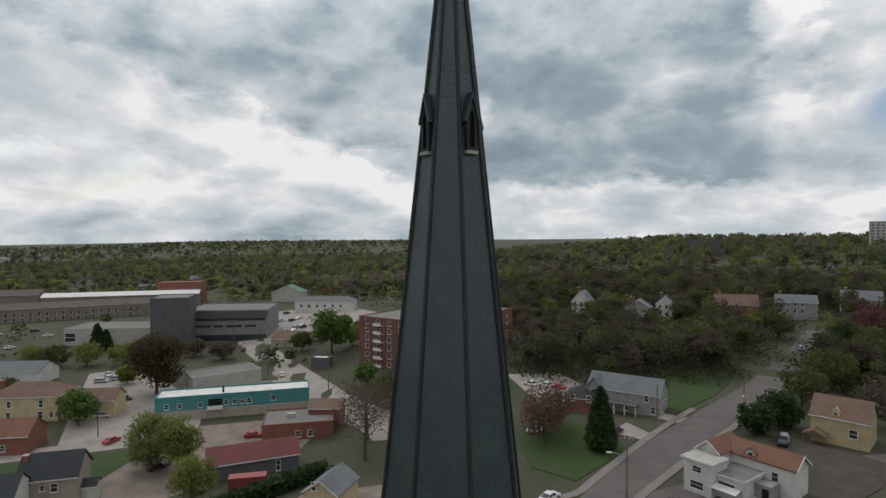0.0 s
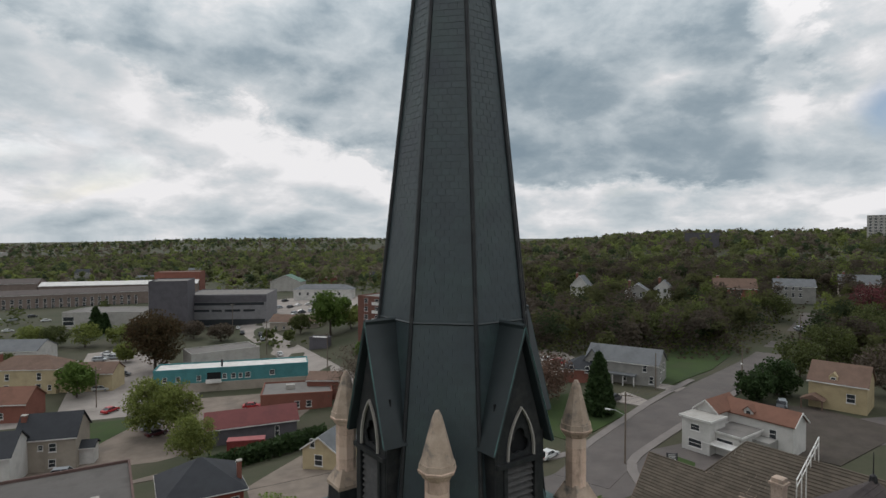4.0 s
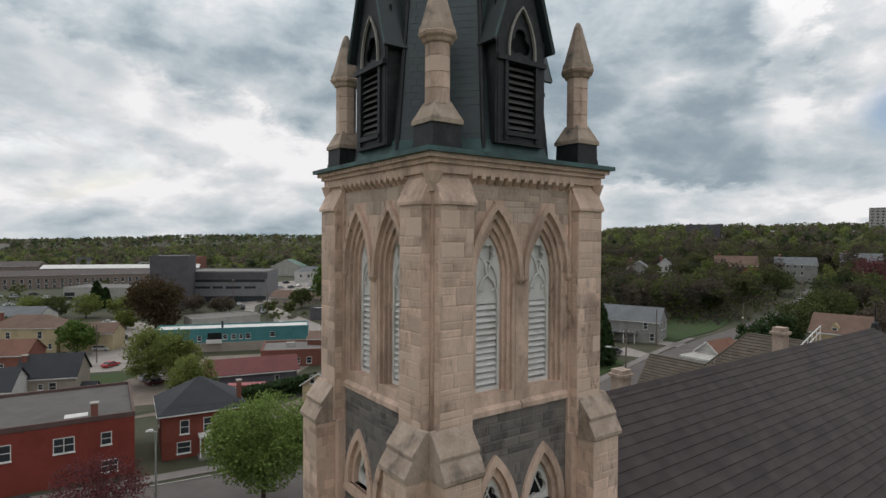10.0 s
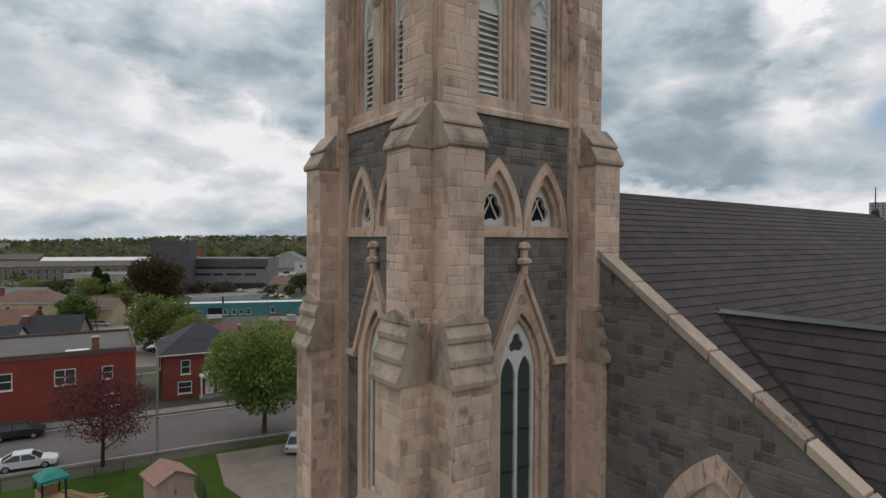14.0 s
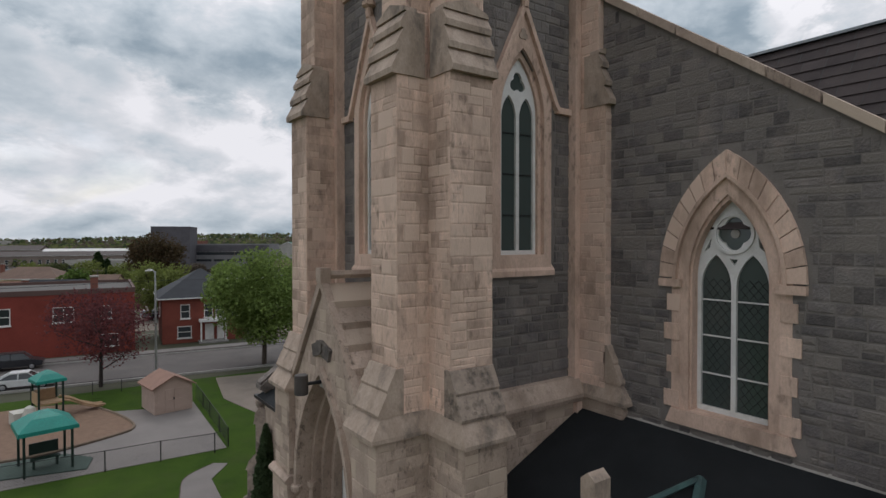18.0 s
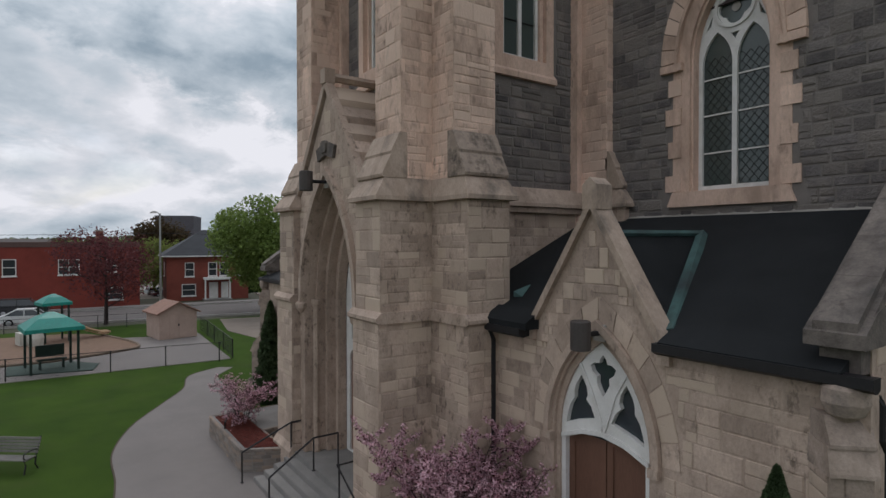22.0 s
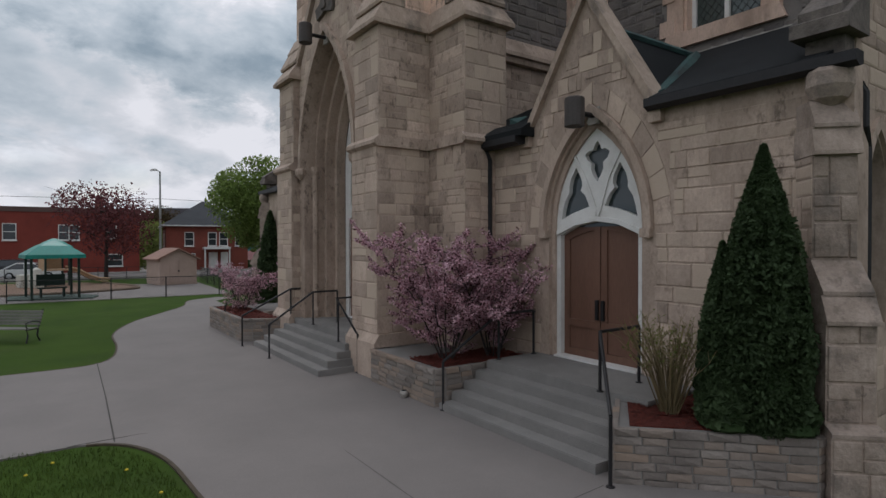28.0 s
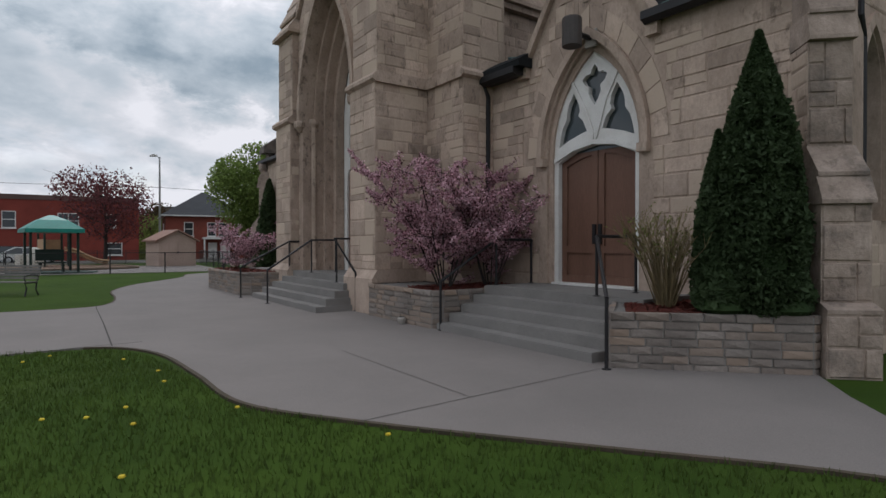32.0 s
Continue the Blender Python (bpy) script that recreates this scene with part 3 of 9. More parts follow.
for k in range(4):
    R = turned(k)
    part("wall", bm_join(plate(E_B, [lancet(-0.98, 23.9, 1.58, 27.5, 29.3), lancet(0.98, 23.9, 1.58, 27.5, 29.3)], -3.05, -2.35)), M_TAN, tower, m=R)
    for cx in (-0.98, 0.98):
        louvre_window(R, cx)
    # corbel table and cornice
    for i in range(13):
        u = -1.86 + i * 0.31
        part("corbel", bm_join(prism([(-2.9, 30.02), (-3.1, 30.02), (-3.24, 30.14), (-3.24, 30.3), (-2.9, 30.3)], "x", u - 0.075, u + 0.075)), M_TAN, tower, m=R) if k in (0, 1) else None
    part("capital", bm_join(frustum(29.75, 29.95, 0.12, 0.16, 8, None, -3.09, -3.09), frustum(29.95, 30.25, 0.17, 0.27, 8, None, -3.09, -3.09)), M_TAN, tower, m=R)
    for z0, z1, p in ((30.22, 30.46, 3.22), (30.46, 30.58, 3.30), (30.58, 30.70, 3.40)):
        part("cornice", bm_join(prism([(-p, -p), (p, -p), (p - 0.6, -p + 0.6), (-p + 0.6, -p + 0.6)], "z", z0, z1)), M_TAN, tower, m=R)
    # paired vent arches
    Bw = [(-2.2, 8.0), (2.2, 8.0), (2.2, 23.78), (-2.2, 23.78)]
    holes = [lancet(c_ * 0.93, 20.72, 1.34, 20.76, 22.34) for c_ in (-1, 1)] + [lancet(0, 12.2, 1.72, 16.4, 18.2)]
    part("wall", bm_join(plate(Bw, holes, -3.03, -2.4)), M_GREY, tower, m=R)
    for s in (-1, 1):
        cx = s * 0.93
        part("vent_surround", bm_join(plate(lancet(cx, 20.5, 1.80, 20.62, 22.62), [lancet(cx, 20.72, 1.30, 20.76, 22.30)], -3.12, -2.98)), M_TAN, tower, m=R)
        part("reveal", bm_join(plate(lancet(cx, 20.6, 1.40, 20.7, 22.40), [lancet(cx, 20.74, 1.02, 20.78, 22.0)], -2.98, -2.78)), M_TAN, tower, m=R)
        v = part("vent_window", bm_join(plate(lancet(cx, 20.74, 1.04, 20.78, 22.02), [foil(cx, 21.22, 0.42, 3, 90, 42, 0.5)], -2.80, -2.68)), M_WHITE, tower, "pointed white stone vent with a dark foiled eye", R)
        # no glass: a near-black sheet, the vent's inner shade painted on
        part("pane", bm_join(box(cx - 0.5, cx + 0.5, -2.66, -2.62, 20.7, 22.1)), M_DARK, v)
        for q in (-1, 1):
            part("tracery_bar", bm_join(tube([(cx - q * 0.32, -2.72, 20.86), (cx + q * 0.10, -2.72, 21.62)], 0.028, 5)), M_WHITE, v)
    part("vent_sill", bm_join(prism([(-2.7, 20.42), (-3.13, 20.42), (-3.13, 20.58), (-2.95, 20.74), (-2.7, 20.74)], "x", -2.0, 2.0)), M_TAN, tower, m=R)
    # tall lancet under a crocketed gablet
    sur = [(-1.12, 11.95), (1.12, 11.95), (1.12, 16.9), (0, 19.25), (-1.12, 16.9)]
    part("lancet_surround", bm_join(plate(sur, [lancet(0, 12.5, 1.66, 16.4, 18.25)], -3.09, -2.95)), M_TAN, tower, m=R)
    part("reveal", bm_join(plate([(-1.0, 12.2), (1.0, 12.2), (1.0, 16.9), (0, 18.6), (-1.0, 16.9)], [lancet(0, 12.5, 1.40, 16.4, 18.02)], -2.95, -2.82)), M_TAN, tower, m=R)
    # raking moulds of the gablet
    for s in (-1, 1):
        part("raking_mould", bm_join(plate([(s * 1.42, 16.72), (s * 1.30, 16.86), (0, 19.56), (0, 19.26), (s * 1.16, 16.86), (s * 1.30, 16.64)], (), -3.20, -3.0)), M_TAN, tower, m=R)
        part("label_stop", bm_join(sbox(s, 1.28, 2.05, -3.16, -3.0, 16.60, 16.78)), M_TAN, tower, m=R)
    part("finial", bm_join(lathe([(0.10, 19.35), (0.12, 19.55), (0.10, 19.62), (0.22, 19.68), (0.22, 19.78), (0.12, 19.84), (0.11, 20.05), (0.20, 20.12), (0.16, 20.24), (0.03, 20.30)], 8, 0, -3.16)), M_TAN, tower, m=R)
    part("trefoil_panel", bm_join(plate(foil(0, 18.62, 0.17, 3, 90, 24), (), -3.115, -3.08)), M_WEATHER, tower, m=R)
    lw = part("lancet_window", bm_join(plate(lancet(0, 12.5, 1.42, 16.4, 18.04), [lancet(-0.33, 12.62, 0.54, 16.35, 16.95, 6), lancet(0.33, 12.62, 0.54, 16.35, 16.95, 6), foil(0, 17.32, 0.30, 3, 90, 30)], -2.86, -2.76)), M_WHITE, tower, "tall white-framed lancet window of two lights", R)
    part("pane", bm_join(box(-0.72, 0.72, -2.79, -2.775, 12.5, 18.1)), M_GLASS, lw)
    for z in (13.6, 14.75, 15.9):
        part("saddle_bar", bm_join(box(-0.66, 0.66, -2.82, -2.80, z, z + 0.025)), M_BLACK, lw)
    part("sill", bm_join(prism([(-2.7, 11.9), (-3.16, 11.9), (-3.16, 12.05), (-2.78, 12.52), (-2.7, 12.52)], "x", -1.2, 1.2)), M_TAN, tower, m=R)
    if k != 1:
        part("low_wall", bm_join(box(-2.3, 2.3, -3.24, -2.6, 0.0, 8.4)), M_LIME, tower, m=R)

# string course that breaks round the buttresses
for k in range(4):
    R = turned(k)
    for s in (-1, 1):
        a, b, p = 2.12, 3.44, 4.90
        lo, hi = sorted((s * (a - 0.1), s * (b + 0.09)))
        part("string_course", bm_join(prism([(-2.9, 5.44), (-p - 0.02, 5.44), (-p - 0.11, 5.50), (-p - 0.11, 5.58), (-p + 0.02, 5.70), (-2.9, 5.70)], "x", lo, hi)), M_LIME, tower, m=R)
        part("base_mould", bm_join(prism([(-2.9, 0.0), (-p - 0.14, 0.0), (-p - 0.14, 0.85), (-p, 1.05), (-2.9, 1.05)], "x", lo, hi)), M_LIME, tower, m=R)

# deck of copper over the cornice
deck = part("copper_deck", bm_join(frustum(30.70, DECK + 0.02, 3.52 * math.sqrt(2), 3.52 * math.sqrt(2), 4), frustum(DECK + 0.02, 31.0, 3.48 * math.sqrt(2), 2.6 * math.sqrt(2), 4)), M_COPPER, tower, "green weathered copper deck and gutter edge")


def pinnacle(x, y):
    p = thing("pinnacle", "octagonal sandstone pinnacle with a lichened cap on a dark base", "pinnacle", pose(x, y, 0), "corner pinnacles of the tower")
    part("plinth", bm_join(frustum(30.8, 31.02, 0.47 * 1.414, 0.47 * 1.414, 4), frustum(31.02, 31.5, 0.45 * 1.414, 0.44 * 1.414, 4)), M_LEAD, p, "dark lead-clad plinth")
    part("base", bm_join(frustum(31.5, 31.62, 0.49 * 1.414, 0.49 * 1.414, 4), frustum(31.62, 32.10, 0.48 * 1.414, 0.36, 4, None)), M_PIN, p)
    for i in range(4):
        z = 32.02 + i * 0.41
        part("shaft_drum", bm_join(frustum(z, z + 0.40, 0.335, 0.33, 8)), M_TAN_P, p)
    part("neck_ring", bm_join(lathe([(0.33, 33.56), (0.39, 33.60), (0.43, 33.68), (0.50, 33.74), (0.53, 33.82), (0.47, 33.88)], 8, 0, 0, math.pi / 8)), M_TAN, p)
    part("cap", bm_join(frustum(33.80, 34.0, 0.51, 0.49, 8), frustum(34.0, 35.16, 0.46, 0.14, 8), frustum(35.16, 35.33, 0.14, 0.06, 8)), M_PIN, p)
    return p


for x, y in ((-2.68, -2.68), (2.68, -2.68), (-2.68, 2.68), (2.68, 2.68)):
    pinnacle(x, y)

# ---- church: spire ----
spire = thing("spire", "tall octagonal church spire clad in dark green-grey slate", "spire", pose(-0.07, 0.05, 0))
R0, APEX = 3.155, 59.25          # circumradius at the deck


def rad(z):
    return R0 * (APEX - z) / (APEX - DECK)


def ring8(z, grow=0.0):
    r = rad(z) + grow
    return [Vector((r * math.cos(math.pi / 8 + k * math.pi / 4), r * math.sin(math.pi / 8 + k * math.pi / 4), z)) for k in range(8)]


part("core", bm_join(frustum(DECK, APEX - 0.3, rad(DECK) - 0.06, 0.02, 8)), M_SLATE_F, spire)
for k in range(8):
    vs, fs = [], []
    z, row = DECK + 0.25, 0
    rng = random.Random(100 + k)
    face_n = Vector((math.cos((k + 1) * math.pi / 4), math.sin((k + 1) * math.pi / 4), 0.105)).normalized()
    while z < APEX - 0.9:
        h = 0.20
        a0, a1 = ring8(z)[k], ring8(z)[(k + 1) % 8]
        b0, b1 = ring8(z + h * 1.25)[k], ring8(z + h * 1.25)[(k + 1) % 8]
        wid = (a1 - a0).length
        n = max(1, round(wid / 0.27))
        cuts = [0.0] + [(i + (0.5 if row % 2 else 0.0)) / n for i in range(1, n + (0 if row % 2 == 0 else 0))] + [1.0]
        if row % 2:
            cuts = [0.0] + [(i + 0.5) / n for i in range(n)] + [1.0]
        for c0, c1 in zip(cuts, cuts[1:]):
            e = 0.0035 / max(wid, 0.1)
            lift = 0.0035 + rng.random() * 0.003
            q = [a0.lerp(a1, c0 + e) + face_n * lift, a0.lerp(a1, c1 - e) + face_n * lift, b0.lerp(b1, c1 - e) - face_n * 0.004, b0.lerp(b1, c0 + e) - face_n * 0.004]
            low = [q[0] - face_n * 0.03, q[1] - face_n * 0.03]
            i = len(vs)
            vs += [tuple(v) for v in q + low]
            fs += [(i, i + 1, i + 2, i + 3), (i + 4, i + 5, i + 1, i), (i + 4, i, i + 3), (i + 1, i + 5, i + 2)]
        z += h
        row += 1
    tagged(part("slate_course", (vs, fs), M_SLATE, spire), kind="stuff")
    # lead rolls on the arrises
    part("hip_roll", bm_join(tube([ring8(DECK + 0.2, 0.02)[k], ring8(APEX - 0.6, 0.02)[k]], 0.066, 6)), M_LEAD, spire)
part("flashing", bm_join(*[tube([ring8(37.35, 0.02)[k], ring8(37.35, 0.02)[(k + 1) % 8]], 0.035, 4) for k in range(8)]), M_SLATE_F, spire)
part("base_flashing", bm_join(frustum(30.9, 31.30, rad(31.0) + 0.10, rad(31.3) + 0.04, 8)), M_COPPER, spire)
part("finial", bm_join(lathe([(0.12, APEX - 1.2), (0.22, APEX - 0.9), (0.1, APEX - 0.5), (0.05, APEX + 1.6), (0.0, APEX + 1.7)], 8)), M_SLATE_F, spire)


def lucarne(R):
    """A tall gabled louvred dormer at the spire's foot, facing -y before turning."""
    d = part("lucarne", bm_join(plate([(-0.86, 31.2), (0.86, 31.2), (0.86, 34.1), (0.0, 36.9), (-0.86, 34.1)], [[(-0.52, 31.55), (0.52, 31.55), (0.52, 33.45), (-0.52, 33.45)], lancet(0, 33.6, 0.98, 33.75, 35.05)], -3.10, -2.98)), M_LEAD, spire, "black lead-clad gabled dormer with slats and traceried head", R)
    for s in (-1, 1):
        part("cheek", bm_join(sbox(s, 0.84, 0.93, -3.08, -1.6, 31.2, 34.25)), M_LEAD, d)
        part("jamb", bm_join(sbox(s, 0.52, 0.64, -3.16, -3.08, 31.3, 33.52)), M_LEAD, d)
        # steep roof slope, its lower edge overhanging
        lo, hi = (s * 1.16, 33.92), (0.0, 37.42)
        t = Vector((hi[0] - lo[0], 0, hi[1] - lo[1])).normalized()
        nrm = Vector((s * t.z * s * s, 0, abs(t.x)))
        nrm = Vector((s * abs(t.z), 0, abs(t.x)))
        q = 0.09
        pts = [lo, hi, (hi[0] - nrm.x * q, hi[1] - nrm.z * q * 1.8), (lo[0] - nrm.x * q, lo[1] - nrm.z * q)]
        part("roof_slope", bm_join(prism(pts, "y", -3.28, -1.35)), M_SLATE_F, d)
        part("barge_edge", bm_join(tube([(s * 1.14, -3.29, 33.95), (0.0, -3.29, 37.34)], 0.025, 4)), M_COPPER, d)
    part("transom", bm_join(box(-0.9, 0.9, -3.2, -3.05, 33.46, 33.60)), M_LEAD, d)
    part("tracery", bm_join(plate(lancet(0, 33.6, 0.98, 33.75, 35.05), [foil(0, 34.05, 0.40, 3, 90, 30)], -3.06, -3.0)), M_LEAD, d)
    part("arch_mould", bm_join(plate(band(0, 33.62, 0.94, 33.75, 35.0, 0.05), (), -3.17, -3.09)), M_CEM, d, "pale worn arch mould")
    first = None
    for i in range(10):
        z = 31.62 + i * 0.18
        sl = prism([(-3.10, 0), (-3.08, 0), (-2.97, 0.13), (-2.99, 0.13)], "x", -0.52, 0.52)
        if first is None:
            first = part("slat", bm_join(sl), M_SLAT, d, m=pose(0, 0, z))
        else:
            like(first, d, pose(0, 0, z))
    # sheet behind the slats, the inside's shade given by its near-black colour
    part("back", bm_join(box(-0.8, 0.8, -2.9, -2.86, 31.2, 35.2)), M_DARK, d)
    part("sill", bm_join(box(-0.62, 0.62, -3.2, -3.0, 31.42, 31.55)), M_LEAD, d)


def small_dormer(R):
    a = rad(50.5) * math.cos(math.pi / 8)
    d = part("dormer", bm_join(plate([(-0.17, 50.0), (0.17, 50.0), (0.17, 51.1), (0, 51.55), (-0.17, 51.1)], [lancet(0, 50.12, 0.2, 50.9, 51.25, 5)], -a - 0.14, -a - 0.08)), M_LEAD, spire, "small gabled dormer high on the spire", R)
    # near-black block, painted shade behind the small opening
    part("back", bm_join(box(-0.17, 0.17, -a - 0.04, -a + 0.1, 50.0, 51.2)), M_DARK, d)
    for s in (-1, 1):
        part("cheek", bm_join(sbox(s, 0.16, 0.20, -a - 0.13, -a + 0.15, 50.0, 51.1)), M_LEAD, d)
        pts = [(s * 0.29, 50.9), (0, 51.8), (0, 51.66), (s * 0.23, 50.86)]
        part("roof_slope", bm_join(prism(pts, "y", -a - 0.19, -a + 0.3)), M_SLATE_F, d)
    part("sill", bm_join(box(-0.22, 0.22, -a - 0.18, -a + 0.1, 49.92, 50.02)), M_CEM, d)


for k in range(4):
    lucarne(turned(k))
    small_dormer(turned(k))

# ---- church: nave ----
nave = thing("nave", "steep-roofed stone nave of the church with a gabled front wall", "church")
RIDGE, SLOPE, GX = 22.30, 0.723, 2.35


def roof_z(y):
    return RIDGE - SLOPE * abs(y)


EAVE_Y = 16.0
gab = [(-EAVE_Y, 0.0), (EAVE_Y, 0.0), (EAVE_Y, roof_z(EAVE_Y) + 0.4), (0, RIDGE + 0.4), (-EAVE_Y, roof_z(EAVE_Y) + 0.4)]
TF = Matrix.Rotation(radians(-90), 4, "Z")        # turns a plate that faces -y so that it faces -x; u becomes -y
win_c = [7.62, -7.62]


def gw_hole(c, g=0.0):
    return lancet(c, 8.55 - g, 2.02 + 2 * g, 11.9, 14.0 + 1.2 * g)


gable_wall = part("gable_wall", bm_join(plate(gab, [gw_hole(c, 0.2) for c in win_c], GX, GX + 0.7)), M_GREY, nave, "dark grey rubble gable wall", TF)
for s in (-1, 1):
    lo, hi = (s * 3.0, roof_z(3.0) + 0.40), (s * (EAVE_Y + 0.3), roof_z(EAVE_Y + 0.3) + 0.40)
    for i in range(12):
        f0, f1 = i / 12, (i + 1) / 12
        a = (lo[0] + (hi[0] - lo[0]) * f0, lo[1] + (hi[1] - lo[1]) * f0)
        b = (lo[0] + (hi[0] - lo[0]) * (f1 - 0.004), lo[1] + (hi[1] - lo[1]) * (f1 - 0.004))
        part("coping_stone", bm_join(prism([a, b, (b[0], b[1] + 0.24), (a[0], a[1] + 0.24)], "x", GX - 0.12, GX + 0.42)), M_LIME_P, nave)


def gable_window(c):
    w = part("gable_window", bm_join(plate(lancet(c, 8.62, 1.86, 11.95, 13.9), [lancet(c - 0.44, 8.74, 0.76, 11.75, 12.55, 7), lancet(c + 0.44, 8.74, 0.76, 11.75, 12.55, 7), foil(c, 13.06, 0.40, 4, 0, 40, 0.48), [(c - 0.10, 12.44), (c + 0.10, 12.44), (c, 12.28)], [(c - 0.74, 12.62), (c - 0.60, 12.72), (c - 0.56, 12.98)], [(c + 0.74, 12.62), (c + 0.56, 12.98), (c + 0.60, 12.72)]], GX + 0.30, GX + 0.42)), M_WHITE, nave, "large two-light pointed window in white tracery", TF)
    part("pane", bm_join(box(c - 0.93, c + 0.93, GX + 0.38, GX + 0.395, 8.6, 13.9)), M_GLASS, w)
    for s in (-1, 1):
        for z in (9.55, 10.5, 11.4):
            part("glazing_bar", bm_join(sbox(1, c + s * 0.44 - 0.39, c + s * 0.44 + 0.39, GX + 0.34, GX + 0.37, z, z + 0.035)), M_WHITE, w)
    for s in (-1, 1):
        u0, u1, bars = c + s * 0.44 - 0.38, c + s * 0.44 + 0.38, []
        for i in range(-3, 18):
            for q in (-1, 1):
                v0 = 8.74 + i * 0.24
                a, b = ((u0, v0), (u1, v0 + 0.9)) if q > 0 else ((u1, v0), (u0, v0 + 0.9))
                f0, f1 = max(0.0, (8.74 - v0) / 0.9), min(1.0, (11.95 - v0) / 0.9)
                if f1 > f0:
                    bars.append(tube([(a[0] + (b[0] - a[0]) * f, GX + 0.37, v0 + 0.9 * f) for f in (f0, f1)], 0.006, 4))
        part("lead_lattice", bm_join(*bars), M_LEAD, w)
    circ = lambda r: [(c + r * math.cos(2 * math.pi * i / 28), 13.06 + r * math.sin(2 * math.pi * i / 28)) for i in range(28)]
    part("tracery_ring", bm_join(plate(circ(0.50), [circ(0.43)], GX + 0.25, GX + 0.31)), M_WHITE, w)
    part("rosette", bm_join(plate(circ(0.11), (), GX + 0.35, GX + 0.375)), M_CEM, w)
    part("reveal", bm_join(plate(lancet(c, 8.4, 2.46, 11.9, 14.32), [lancet(c, 8.62, 1.84, 11.95, 13.88)], GX + 0.06, GX + 0.32)), M_TAN, nave, m=TF)
    sur = band(c, 8.5, 1.96, 11.95, 14.0, 0.46)
    part("window_surround", bm_join(plate(sur, (), GX - 0.02, GX + 0.08)), M_TAN, nave, m=TF)
    for s in (-1, 1):
        for z, wd in ((8.62, 0.20), (9.5, 0.12), (10.35, 0.20), (11.1, 0.12)):
            part("quoin", bm_join(sbox(1, min(c + s * 1.2, c + s * (1.44 + wd)), max(c + s * 1.2, c + s * (1.44 + wd)), GX - 0.05, GX + 0.05, z, z + 0.42)), M_TAN_P, nave, m=TF)
        part("arch_stop", bm_join(sbox(1, min(c + s * 1.15, c + s * 1.75), max(c + s * 1.15, c + s * 1.75), GX - 0.14, GX + 0.02, 11.72, 11.92)), M_TAN, nave, m=TF)
    # hood of arch stones
    out, inn = lancet(c, 11.9, 3.5, 11.95, 15.06, 9), lancet(c, 11.9, 2.7, 11.95, 14.48, 9)
    for i in range(1, len(out) - 2):
        (a, b), (e, f) = (out[i], out[i + 1]), (inn[i], inn[i + 1])
        g = 0.03
        lerp = lambda p, q_, t: (p[0] + (q_[0] - p[0]) * t, p[1] + (q_[1] - p[1]) * t)
        part("arch_stone", bm_join(plate([lerp(a, b, g), lerp(a, b, 1 - g), lerp(e, f, 1 - g), lerp(e, f, g)], (), GX - 0.10, GX + 0.05)), M_TAN_P, nave, m=TF)
    part("hood_mould", bm_join(plate(band(c, 11.7, 2.56, 11.95, 14.40, 0.08), (), GX - 0.13, GX + 0.03)), M_TAN, nave, m=TF)
    part("sill", bm_join(plate([(c - 1.55, 8.22), (c + 1.55, 8.22), (c + 1.4, 8.6), (c - 1.4, 8.6)], (), GX - 0.12, GX + 0.35)), M_TAN, nave, m=TF)


for c in win_c:
    gable_window(c)
# gable apex band and the walls of the nave
for s in (-1, 1):
    part("side_wall", bm_join(sbox(1, GX + 0.7, 38.0, *sorted((s * (EAVE_Y - 0.8), s * EAVE_Y)), 0, roof_z(EAVE_Y) + 0.2)), M_GREY, nave)
part("end_wall", bm_join(plate([(u, v - 0.45 if v > 1 else v) for u, v in gab], (), 37.3, 38.0)), M_GREY, nave, m=TF)


def shingled(name, x0, x1, y0, y1, zf, parent, step=0.32, tab=0.62, seed=1, mt=M_SHINGLE, label=""):
    """A roof slope that falls with y from y0 to y1, laid in overlapping courses of tabs along x."""
    rng = random.Random(seed)
    vs, fs = [], []
    n = max(1, round(abs(y1 - y0) / step))
    for r in range(n):
        ya, yb = y0 + (y1 - y0) * r / n, y0 + (y1 - y0) * (r + 1) / n
        x = x0 - rng.random() * tab
        while x < x1:
            xa, xb = max(x, x0), min(x + tab * (0.85 + 0.3 * rng.random()), x1)
            x = x + tab
            x = xb
            if xb - xa < 0.03:
                continue
            up = 0.030 + 0.012 * rng.random()
            i = len(vs)
            vs += [(xa + 0.006, ya, zf(ya) + 0.004), (xb - 0.006, ya, zf(ya) + 0.004), (xb - 0.006, yb, zf(yb) + up), (xa + 0.006, yb, zf(yb) + up), (xa + 0.006, yb, zf(yb) - 0.01), (xb - 0.006, yb, zf(yb) - 0.01)]
            fs += [(i, i + 1, i + 2, i + 3), (i + 3, i + 2, i + 5, i + 4)]
    return tagged(part(name, (vs, fs), mt, parent, label), kind="stuff")


for s in (-1, 1):
    part("roof", bm_join(prism([(0, RIDGE - 0.02), (s * (EAVE_Y + 0.35), roof_z(EAVE_Y + 0.35) - 0.02), (s * (EAVE_Y + 0.35), roof_z(EAVE_Y + 0.35) - 0.2), (0, RIDGE - 0.25)], "x", GX + 0.4, 37.9)), M_SLATE_F, nave)
    shingled("shingles", GX + 0.42, 37.9, 0.0, s * (EAVE_Y + 0.4), roof_z, nave, seed=5 + s)
part("ridge_cap", bm_join(prism([(-0.16, RIDGE - 0.08), (0, RIDGE + 0.06), (0.16, RIDGE - 0.08)], "x", GX + 0.4, 37.9)), M_SHINGLE, nave)
